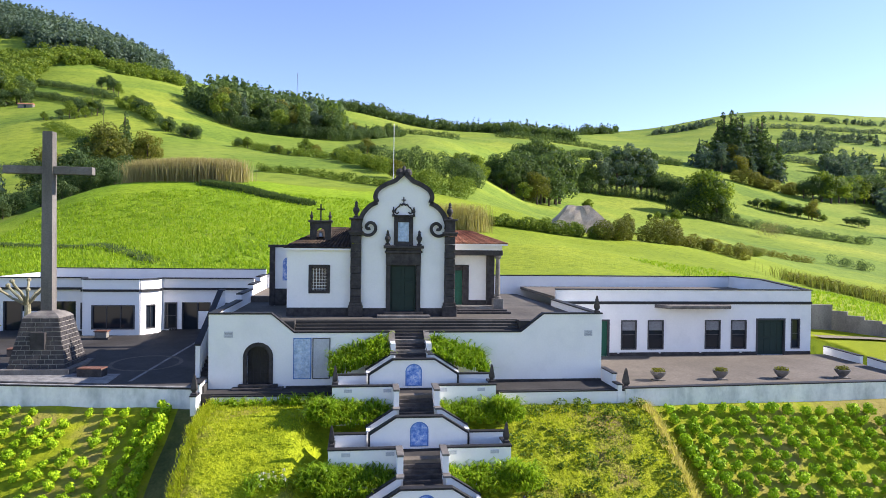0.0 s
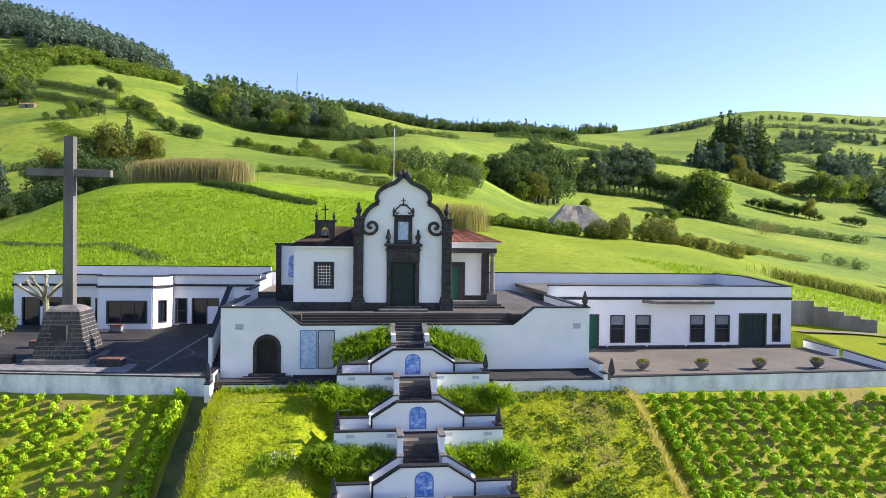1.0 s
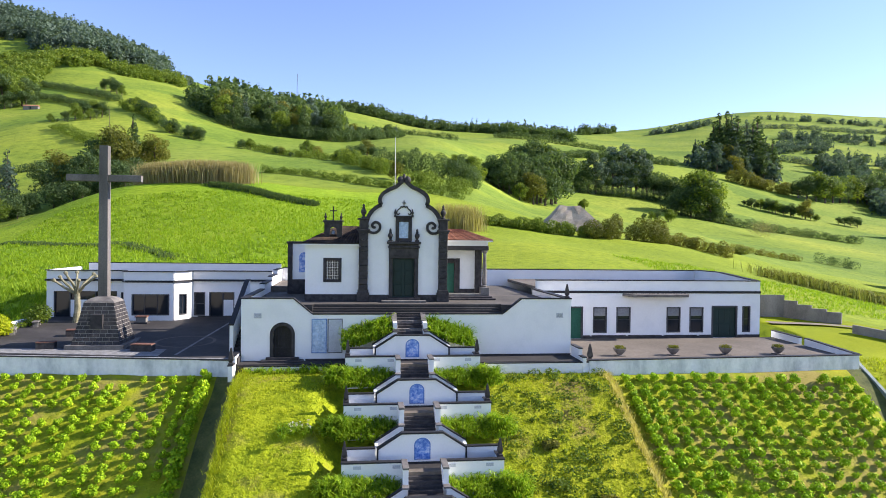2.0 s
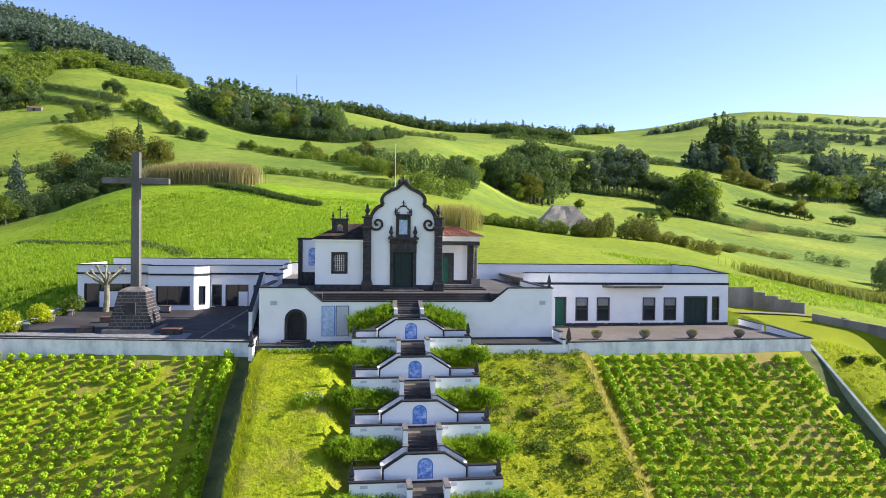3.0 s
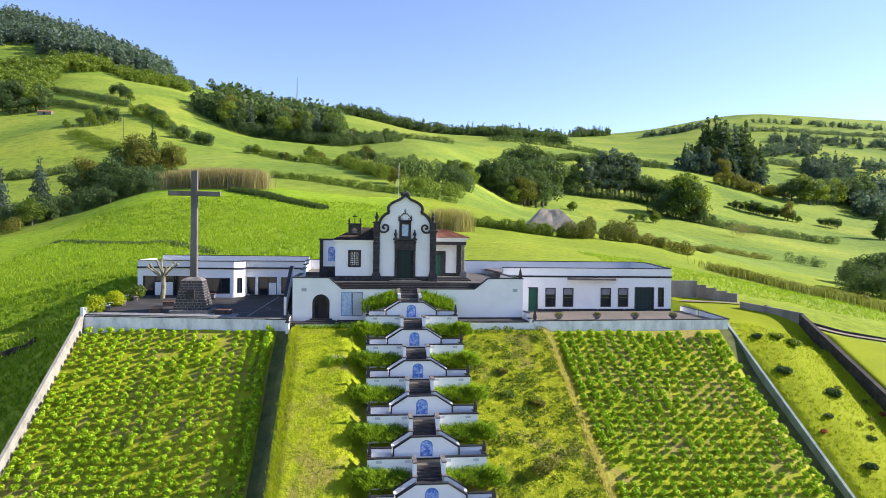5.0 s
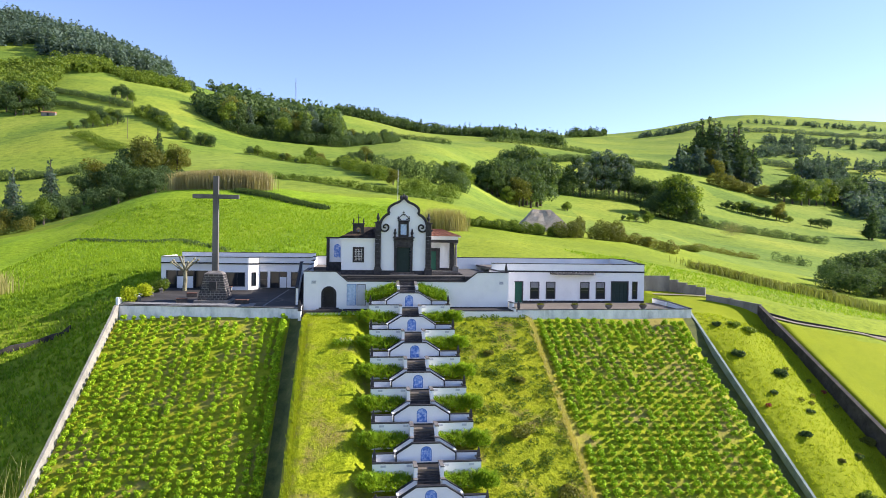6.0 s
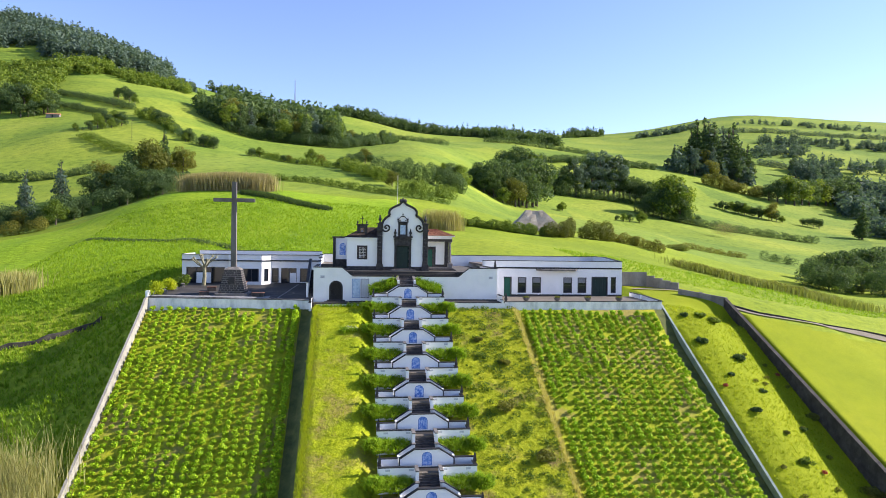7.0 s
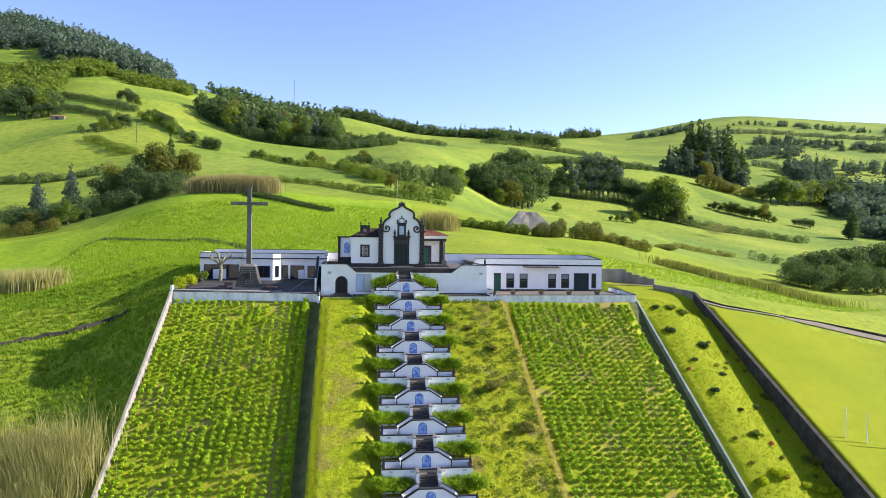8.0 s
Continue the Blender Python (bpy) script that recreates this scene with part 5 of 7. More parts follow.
def limb(bm, a, b, r0, r1, n=7):
    a, b = Vector(a), Vector(b)
    d = (b - a).normalized()
    u = d.orthogonal().normalized()
    w = d.cross(u)
    rings = [[bm.verts.new(p + (u * math.cos(2 * math.pi * i / n) + w * math.sin(2 * math.pi * i / n)) * r) for i in range(n)] for p, r in ((a, r0), (a.lerp(b, 0.5) + u * r0 * 0.3, (r0 + r1) / 2), (b, r1))]
    for p, q in zip(rings, rings[1:]):
        for i in range(n):
            bm.faces.new((p[i], p[(i + 1) % n], q[(i + 1) % n], q[i]))
    bm.faces.new(rings[-1])
    bm.faces.new(rings[0][::-1])


def crown_blobs(rng, kind):
    if kind == "conifer":
        out = []
        for k in range(13):
            z = 1.3 + 8.4 * k / 12
            r = 0.25 + 1.75 * (1 - k / 12.5) ** 0.9
            for j in range(3 if k < 9 else 1):
                a = rng.random() * 6.28
                out.append((math.cos(a) * r * 0.45, math.sin(a) * r * 0.45, z + rng.normal() * 0.15, r * (0.6 + 0.3 * rng.random()), r * (0.6 + 0.3 * rng.random()), 0.55))
        return out
    if kind == "tall":
        out = []
        for k in range(15):
            a, q = rng.random() * 6.28, rng.random() * 1.5
            z = 2.6 + 7.0 * rng.random()
            s = 0.75 + 0.65 * rng.random()
            out.append((math.cos(a) * q, math.sin(a) * q, z, s, s, s * 0.75))
        return out
    out = []
    for k in range(22):
        a, q = rng.random() * 6.28, 2.5 * math.sqrt(rng.random())
        z = 1.7 + 6.6 * rng.random() * (1 - (q / 3.9) ** 2) + (2.3 - q) * 0.2
        s = 1.05 + 0.9 * rng.random()
        out.append((math.cos(a) * q, math.sin(a) * q, z, s, s, s * 0.8))
    return out


def build_tree(kind, seed, leaf, label, leaves=2300, size=0.42):
    """A tree of 10 m: tapered trunk with limbs and a loose crown of small leaves."""
    rng = np.random.default_rng(seed)
    t = thing("tree", label, "tree", group="trees on the hillside")
    blobs = crown_blobs(rng, kind)
    bm = bmesh.new()
    top = {"conifer": 9.0, "tall": 8.0}.get(kind, 5.5)
    limb(bm, (0, 0, -1.0), (rng.normal() * 0.15, rng.normal() * 0.15, top * 0.5), 0.3, 0.2)
    limb(bm, (0, 0, top * 0.48), (rng.normal() * 0.2, rng.normal() * 0.2, top), 0.2, 0.06)
    for k in range(0, len(blobs), 2 if kind != "conifer" else 5):
        x, y, z = blobs[k][:3]
        limb(bm, (0, 0, max(1.2, z - 1.8)), (x, y, z), 0.1, 0.03, 5)
    part("trunk", bm, "bark", t)
    me = leaf_mesh("crown", seed + 50, blobs, int(leaves * 1.45), size * 0.8, leaf, 0.4, True)
    ob = new("crown", me)
    ob.parent = t
    return t


TREES = {
    "broad": [build_tree("broad", 1, "leaf_mid", "broad-leaved tree with a rounded green crown"), build_tree("broad", 2, "leaf_olive", "broad-leaved tree with an olive-green crown"), build_tree("broad", 3, "leaf_dark", "dense dark green broad-leaved tree")],
    "conifer": [build_tree("conifer", 4, "leaf_pine_haze", "dark conifer with a pointed crown", 1800, 0.4), build_tree("conifer", 5, "leaf_dark", "slender dark green conifer", 1800, 0.4)],
    "tall": [build_tree("tall", 6, "leaf_dark", "tall dark tree with a bare trunk", 1500, 0.42), build_tree("tall", 7, "leaf_pine_haze", "tall thin-trunked dark tree", 1500, 0.42)],
}
rnd = random.Random(7)
FIRST = {}


def plant(kind, x, y, h, v=None, wide=1.0):
    opts = TREES[kind]
    t = opts[v if v is not None else rnd.randrange(len(opts))]
    if t.name not in FIRST:
        FIRST[t.name] = True
        s = h / 10.0
        t.matrix_basis = Matrix.Translation((x, y, height(x, y))) @ Matrix.Rotation(rnd.random() * 6, 4, "Z") @ Matrix.Diagonal((s * wide, s * wide, s, 1))
        t.scale = (s * wide, s * wide, s)
        return t
    c = t.copy()
    scene.collection.objects.link(c)
    s = h / 10.0
    for o in t.children:
        k = o.copy()
        scene.collection.objects.link(k)
        k.parent = c
    c.matrix_basis = Matrix.Translation((x, y, height(x, y))) @ Matrix.Rotation(rnd.random() * 6, 4, "Z") @ Matrix.Diagonal((s * wide, s * wide, s, 1))
    return c


# trees in the gully beside the hump
for x, y, h, v in ((-87, 198, 22, 1), (-91, 200, 20, 2), (-77, 205, 15, 1), (-80, 208, 12, 0), (-86, 180, 12, 0), (-93, 190, 17, 2), (-96, 185, 15, 2), (-102, 190, 18, 1), (-105, 186, 16, 2), (-91, 172, 9, 2), (-96, 170, 8, 2), (-102, 168, 8, 2), (-80, 178, 12, 2), (-76, 182, 11, 2), (-72, 190, 7, 2), (-103, 163, 6, 2), (-87, 168, 6, 2), (-81, 172, 8, 2), (-76, 172, 7, 2), (-86, 176, 5, 2)):
    plant("broad", x, y, h, v)
for x, y, h, v in ((-107, 158, 11, 0), (-125, 165, 10, 2), (-113, 160, 7, 2), (-120, 162, 8, 1), (-128, 163, 7, 2), (-113, 166, 5, 2), (-107, 166, 4, 2), (-116, 160, 5, 2)):
    plant("broad", x, y, h, v)
for x, y, h, v in ((-85, 207, 20, 1), (-121, 168, 20, 0), (-115, 182, 20, 0), (-124, 172, 13, 1)):
    plant("conifer", x, y, h, v, 0.9)
# field clumps farther up the hill
for x, y, h, v in ((-177, 356, 6, 0), (-173, 350, 3, 0), (-170, 358, 7, 2), (-166, 362, 12, 0), (-163, 366, 13, 2), (-159, 370, 13, 0), (-155, 372, 12, 2), (-157, 360, 8, 0), (-166, 352, 3, 2), (-161, 356, 6, 0), (-171, 352, 3, 2), (-156, 366, 7, 2)):
    plant("broad", x, y, h, v)
for x, y, h, v in ((-237, 430, 13, 2), (-241, 428, 13, 2), (-234, 432, 14, 2), (-231, 440, 20, 0), (-229, 445, 22, 2), (-226, 435, 15, 2), (-255, 445, 20, 2), (-263, 445, 23, 2), (-251, 455, 26, 2), (-250, 460, 27, 0), (-266, 460, 25, 2), (-223, 440, 9, 2)):
    plant("broad", x, y, h, v)
for x, y, h, v in ((-104, 330, 10, 2), (-105, 328, 7, 0), (-93, 320, 9, 2), (-91, 322, 9, 0), (-87, 318, 9, 2), (-124, 372, 7, 2), (-131, 378, 7, 2), (-119, 366, 6, 0), (-136, 390, 11, 2), (-130, 384, 10, 2), (-147, 410, 11, 0), (-153, 415, 9, 2), (-142, 404, 10, 2), (-199, 500, 11, 2), (-193, 495, 14, 2), (-186, 487, 13, 2), (-180, 480, 10, 0)):
    plant("broad", x, y, h, v)
for x, y, h, v in ((-63, 300, 6, 2), (-59, 302, 7, 0), (-44, 285, 5, 2), (-41, 283, 5, 1), (-36, 275, 3, 2), (-31, 270, 4, 0), (-30, 292, 10, 0), (-24, 280, 7, 1), (-14, 262, 6, 0), (-13, 258, 5, 2), (-9, 300, 8, 2), (-4, 305, 9, 2), (0, 312, 11, 1), (3, 302, 7, 2), (-13, 296, 6, 2), (-6, 298, 6, 2), (9, 190, 8, 1)):
    plant("broad", x, y, h, v, 1.1)
# groves across the valley
for x, y, h, v in ((71, 325, 21, 2), (76, 322, 26, 2), (84, 330, 31, 2), (92, 335, 31, 2), (83, 313, 12, 0), (92, 318, 21, 1), (72, 318, 15, 2), (70, 330, 16, 2), (102, 340, 34, 2), (110, 345, 39, 2), (102, 330, 27, 2), (78, 318, 14, 2), (68, 335, 12, 2)):
    plant("broad", x, y, h, v)
for x, y, h, v in ((114, 350, 40, 2), (81, 326, 24, 2), (97, 330, 28, 2), (118, 430, 39, 2), (125, 430, 40, 2), (112, 435, 32, 2), (129, 425, 38, 0), (115, 428, 32, 2), (39, 255, 11, 0), (43, 252, 14, 2), (46, 248, 15, 0), (35, 252, 8, 2), (40, 246, 10, 2), (48, 250, 13, 0)):
    plant("broad", x, y, h, v)
for x, y, h, v in ((132, 350, 8, 0), (130, 350, 6, 0), (189, 353, 10, 0), (187, 352, 8, 0), (179, 350, 8, 2), (174, 348, 7, 0), (169, 347, 5, 2), (159, 440, 29, 2), (153, 438, 20, 2), (221, 450, 26, 2), (226, 450, 25, 2), (230, 448, 24, 2)):
    plant("broad", x, y, h, v)
for x, y, h, v in ((234, 446, 24, 2), (237, 440, 24, 2), (228, 395, 41, 0), (236, 398, 40, 0), (232, 396, 39, 2), (222, 392, 25, 2), (240, 392, 16, 2), (219, 400, 24, 2), (211, 398, 15, 2), (235, 390, 27, 2), (244, 390, 9, 0), (250, 392, 10, 2)):
    plant("broad", x, y, h, v)
for x, y, h, v in ((166, 442, 33, 0), (171, 440, 30, 1), (182, 446, 32, 0), (187, 447, 36, 1), (192, 449, 34, 0), (194, 447, 38, 1), (198, 447, 37, 0), (202, 448, 36, 1), (207, 449, 36, 0), (212, 450, 36, 1), (216, 450, 36, 0), (176, 441, 27, 1)):
    plant("tall", x, y, h, v)
for x, y, h, v in ((329, 506, 6, 2), (334, 502, 11, 2), (340, 498, 12, 0), (345, 494, 15, 2), (350, 492, 14, 0), (356, 490, 12, 2), (361, 488, 14, 2), (333, 505, 8, 2), (337, 500, 8, 2), (343, 495, 10, 0), (349, 495, 12, 2), (352, 492, 11, 2), (358, 490, 8, 2), (364, 488, 9, 2), (370, 482, 20, 1), (369, 484, 14, 0)):
    plant("broad", x, y, h, v)
for x, y, h, v in ((372, 478, 12, 2), (376, 475, 8, 0), (392, 470, 8, 2), (395, 467, 9, 2), (399, 465, 11, 2), (401, 460, 11, 2), (448, 590, 30, 2), (458, 590, 38, 0), (468, 590, 38, 2), (438, 590, 23, 2), (484, 600, 34, 0), (500, 610, 36, 2), (518, 620, 37, 0), (532, 625, 38, 2), (547, 630, 40, 2), (567, 640, 43, 2)):
    plant("broad", x, y, h, v)
for x, y, h, v in ((411, 695, 65, 1), (419, 695, 68, 1), (426, 695, 68, 0), (403, 695, 54, 1), (431, 690, 65, 1), (442, 690, 62, 0), (455, 690, 68, 1), (448, 688, 61, 1), (471, 685, 45, 1), (465, 690, 47, 0), (406, 415, 28, 1), (404, 416, 19, 1)):
    plant("conifer", x, y, h, v, 1.2)
# wood beyond the lawn
for x, y, h, v in ((151, 128, 10, 2), (156, 130, 12, 2), (158, 128, 14, 2), (164, 132, 15, 2), (166, 130, 16, 2), (173, 134, 17, 2), (176, 134, 18, 2), (178, 132, 17, 2), (185, 136, 19, 2), (188, 136, 19, 2), (192, 136, 20, 2), (198, 138, 21, 2), (139, 112, 3, 2)):
    plant("broad", x, y, h, v)
for x, y, h, v in ((142, 112, 6, 2), (144, 110, 8, 2), (146, 108, 8, 2), (147, 104, 4, 0), (152, 106, 4, 1), (159, 110, 9, 2), (163, 110, 10, 2), (168, 110, 11, 2), (170, 108, 10, 2), (159, 98, 3, 1), (140, 102, 3, 0), (156, 118, 10, 2), (164, 120, 12, 2), (172, 122, 13, 2)):
    plant("broad", x, y, h, v)


def scatter(n, corners, rng, gap):
    """Places strewn in a quadrilateral, kept some distance apart."""
    a, b, c, d = [Vector(p) for p in corners]
    out = []
    for _ in range(n * 6):
        u, v = rng.random(), rng.random()
        p = a.lerp(b, u).lerp(d.lerp(c, u), v)
        if all((p - q).length > gap for q in out):
            out.append(p)
        if len(out) >= n:
            break
    return out


# stands of trees that can be told apart
for n, corners, kinds, lo, hi, gap in (
        (36, ((-104, 445), (-19, 425), (-23, 480), (-117, 495)), ("conifer", "broad", "tall", "broad"), 19, 29, 5.5),
        (12, ((-22, 450), (28, 540), (29, 560), (-23, 490)), ("conifer", "broad", "broad"), 9, 15, 6.0),
        (20, ((362, 660), (462, 660), (491, 720), (400, 730)), ("tall", "conifer", "broad"), 24, 40, 7.0),
        (8, ((565, 740), (642, 740), (673, 790), (610, 800)), ("tall", "conifer"), 20, 30, 8.0)):
    for p in scatter(n, corners, rnd, gap):
        plant(rnd.choice(kinds), p.x, p.y, lo + (hi - lo) * rnd.random())

# ---- distant woods, joined ----
def woods(name, label, patches, seed, leaf, count=280, size=0.85):
    """Far woodland: many loose crowns in one mesh."""
    rng = np.random.default_rng(seed)
    r = random.Random(seed)
    allv = []
    for n, corners, lo, hi, share in patches:
        for p in scatter(n, corners, r, 4.0):
            kind = "conifer" if r.random() < share else "broad"
            h = lo + (hi - lo) * r.random()
            s = h / 10
            v = leaf_arrays(rng, crown_blobs(rng, kind), count, size, 0.4, True)
            v = v * s * np.array([1.1, 1.1, 1.0]) + np.array([p.x, p.y, height(p.x, p.y) - 0.15 * h])
            allv.append(v)
    v = np.concatenate(allv)
    me = raw_mesh(name, v, threes(len(v) // 3), leaf)
    return tagged(new(name, me), label, "woodland", kind="stuff")


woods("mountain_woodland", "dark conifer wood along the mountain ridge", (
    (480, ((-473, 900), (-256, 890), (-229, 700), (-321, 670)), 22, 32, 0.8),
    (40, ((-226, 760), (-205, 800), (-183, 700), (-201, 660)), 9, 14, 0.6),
    (130, ((-512, 900), (-455, 900), (-365, 740), (-421, 720)), 18, 26, 0.4)), 21, "leaf_pine_haze")
woods("mountain_scrub", "lighter mixed wood on the mountain side", (
    (260, ((-385, 650), (-292, 640), (-249, 490), (-287, 455)), 14, 21, 0.1),
    (60, ((-303, 660), (-277, 700), (-251, 640), (-268, 610)), 13, 19, 0.2),
    (70, ((-257, 640), (-197, 720), (-175, 650), (-217, 600)), 10, 16, 0.2),
    (14, ((-162, 430), (-117, 360), (-116, 350), (-161, 420)), 7, 11, 0.0)), 25, "leaf_mid")
woods("hillside_woodland", "mixed wood along the hillside fields", (
    (420, ((-139, 640), (-30, 640), (-18, 470), (-114, 490)), 24, 36, 0.6),
    (60, ((-108, 470), (-20, 450), (-23, 480), (-118, 500)), 19, 29, 0.55),
    (24, ((-22, 455), (28, 540), (29, 560), (-23, 490)), 9, 15, 0.4),
    (60, ((-150, 560), (-122, 530), (-112, 470), (-128, 490)), 15, 22, 0.2),
    (20, ((27, 520), (1, 470), (5, 450), (31, 500)), 7, 12, 0.2)), 22, "leaf_dark")
woods("ridge_woodland", "row of trees along the ridge", (
    (120, ((-33, 850), (132, 900), (138, 940), (-34, 890)), 15, 25, 0.3),
    (60, ((125, 850), (196, 840), (218, 900), (132, 900)), 14, 24, 0.3),
    (80, ((176, 780), (283, 840), (301, 900), (190, 850)), 12, 26, 0.3),
    (36, ((425, 1300), (557, 1400), (576, 1450), (441, 1350)), 14, 30, 0.3),
    (30, ((-204, 880), (-130, 900), (-134, 930), (-210, 910)), 14, 22, 0.5)), 23, "leaf_dark")
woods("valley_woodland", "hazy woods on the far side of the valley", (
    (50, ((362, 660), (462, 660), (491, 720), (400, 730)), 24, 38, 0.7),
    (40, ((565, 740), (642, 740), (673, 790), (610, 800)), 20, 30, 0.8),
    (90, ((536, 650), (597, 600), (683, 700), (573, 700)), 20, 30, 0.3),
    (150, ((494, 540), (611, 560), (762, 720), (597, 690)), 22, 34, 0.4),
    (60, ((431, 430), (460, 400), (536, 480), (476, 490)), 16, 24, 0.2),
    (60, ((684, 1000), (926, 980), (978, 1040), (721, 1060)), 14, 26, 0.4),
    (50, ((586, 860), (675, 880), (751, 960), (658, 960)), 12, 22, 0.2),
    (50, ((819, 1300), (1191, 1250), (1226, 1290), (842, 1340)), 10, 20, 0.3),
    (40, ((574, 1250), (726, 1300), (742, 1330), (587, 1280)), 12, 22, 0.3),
    (30, ((619, 800), (753, 780), (854, 860), (680, 860)), 16, 26, 0.3)), 24, "leaf_pine_haze", 240)


def hedge(label, points, width, tall, leaf, seed, size=0.28, per_m=55, name="hedge"):
    """A hedge of leafy clumps along a line on the ground."""
    rng = np.random.default_rng(seed)
    blobs = []
    length = 0.0
    for a, b in zip(points, points[1:]):
        a, b = Vector(a), Vector(b)
        n = max(2, int((b - a).length / (width * 0.55)))
        length += (b - a).length
        for i in range(n):
            p = a.lerp(b, (i + rng.random() * 0.6) / n)
            x, y = p.x + rng.normal() * width * 0.12, p.y + rng.normal() * width * 0.12
            h = tall * (0.7 + 0.5 * rng.random())
            blobs.append((x, y, height(x, y) + h * 0.45, width * (0.45 + 0.25 * rng.random()), width * (0.45 + 0.25 * rng.random()), h * 0.55))
    me = leaf_mesh(name, seed + 1, blobs, int(per_m * length * 1.65), size * 0.86, leaf, 0.4, True)
    return tagged(new(name, me), label, name.replace("_", " "))


hedge("long clipped field hedge in front of the pasture", ((17, 106), (37, 106), (49, 105), (55, 106)), 3.2, 2.9, "leaf_mid", 31, 0.36, 240)
hedge("overgrown bushy bank hedge", ((50, 104), (58, 107), (66, 108), (72, 112)), 4.0, 5.2, "leaf_olive", 32, 0.36, 300)
hedge("brown and green scrub on the bank", ((71, 112), (78, 116), (81, 112), (85, 104)), 3.0, 3.4, "leaf_olive", 59, 0.34, 200)
hedge("low dark hedge across the sunny pasture", ((227, 388), (245, 388), (294, 381), (323, 376), (336, 372)), 6.0, 6.0, "leaf_dark", 33, 0.6, 70)
hedge("thin dark hedge in the lower pasture", ((145, 205), (162, 210), (181, 216)), 2.6, 2.6, "leaf_olive", 34, 0.4, 60)
hedge("low dark bushes at the pasture's corner", ((197, 226), (201, 220), (205, 212)), 4.0, 4.0, "leaf_dark", 60, 0.4, 80)
hedge("thin hedge crossing the pasture", ((-38, 196), (-22, 186), (-4, 170), (7, 160), (17, 152), (27, 148)), 2.2, 2.6, "leaf_mid", 35, 0.36, 80)
hedge("thick dark hedge below the grove", ((5, 232), (13, 224), (26, 218), (39, 216), (44, 222)), 7.0, 9.5, "leaf_dark", 36, 0.55, 170)
hedge("dense rounded green field hedge", ((-11, 252), (-3, 238), (4, 216), (9, 205)), 6.0, 6.5, "leaf_mid", 37, 0.45, 160)
hedge("bright clipped hedge below the thicket", ((11, 176), (21, 172), (29, 174), (33, 178)), 4.5, 5.0, "leaf_mid", 61, 0.42, 160)
hedge("field hedge on the upper slope", ((-172, 248), (-155, 244), (-141, 246), (-128, 252)), 4.0, 4.5, "leaf_dark", 38, 0.5, 80)
hedge("thin dark hedge between hillside fields", ((-264, 520), (-238, 505), (-203, 480), (-173, 455)), 4.5, 5.0, "leaf_dark", 39, 0.6, 60)
hedge("thin dark hedge between hillside fields", ((-237, 470), (-215, 455), (-184, 430)), 4.5, 5.0, "leaf_dark", 40, 0.6, 60)
hedge("ochre-green hedge below the trees", ((-129, 150), (-117, 148), (-109, 148), (-106, 150)), 4.0, 4.2, "leaf_olive", 41, 0.4, 110)
hedge("low hedge between gully fields", ((-144, 190), (-133, 188), (-122, 186)), 3.0, 3.6, "leaf_dark", 62, 0.4, 70)
hedge("dark hedge at the field edge", ((32, 610), (61, 600), (89, 592)), 5.0, 6.0, "leaf_dark", 42, 0.7, 50)
hedge("dark thicket under the tall trees", ((148, 436), (165, 438), (195, 440), (219, 440), (236, 432)), 8.0, 9.0, "leaf_dark", 43, 0.6, 110)
hedge("dark thicket under the big tree", ((205, 396), (222, 392), (244, 390)), 7.0, 9.0, "leaf_dark", 44, 0.6, 110)
hedge("dark thicket along the pasture's upper edge", ((173, 560), (243, 600), (289, 620), (336, 650)), 8.0, 8.0, "leaf_dark", 63, 0.8, 60)
hedge("dark hedge between far fields", ((687, 1180), (870, 1160), (1073, 1150)), 9.0, 10.0, "leaf_pine_haze", 45, 1.1, 30)
hedge("dark hedge between far fields", ((570, 820), (619, 800), (647, 790)), 8.0, 9.0, "leaf_pine_haze", 46, 1.0, 40)
hedge("dark hedge between far fields", ((153, 740), (187, 730), (227, 720), (301, 740)), 7.0, 7.0, "leaf_dark", 64, 0.9, 40)
hedge("dark thicket under the trees below the hump", ((-130, 164), (-117, 164), (-105, 167), (-93, 174), (-78, 178), (-69, 184)), 9.0, 9.0, "leaf_dark", 48, 0.5, 140)
hedge("ragged field hedge with low bushes", ((-66, 304), (-56, 300), (-46, 288), (-32, 276), (-17, 264), (-8, 256)), 4.0, 3.6, "leaf_mid", 49, 0.42, 90)
hedge("line of dark bushes up the hillside", ((-86, 318), (-104, 332), (-119, 362), (-132, 384), (-149, 412)), 5.0, 5.0, "leaf_dark", 50, 0.5, 80)
hedge("dark thicket at the wood's foot", ((-104, 444), (-81, 436), (-51, 430), (-17, 432), (10, 470)), 9.0, 9.0, "leaf_dark", 57, 0.7, 90)
hedge("rough green scrub in the field's corner", ((-160, 330), (-145, 310), (-132, 292), (-122, 290)), 9.0, 3.0, "leaf_mid", 58, 0.5, 110)
hedge("dark undergrowth of the wood beyond the lawn", ((137, 112), (142, 106), (153, 104), (163, 102), (172, 100)), 8.0, 8.0, "leaf_dark", 66, 0.42, 200)
hedge("tan and olive scrub on the far bank", ((378, 612), (408, 605), (436, 596)), 13.0, 15.0, "leaf_olive", 67, 0.9, 160)
hedge("scrub along the track", ((71, 70), (83, 54), (91, 44)), 2.2, 2.0, "leaf_olive", 47, 0.3, 70)


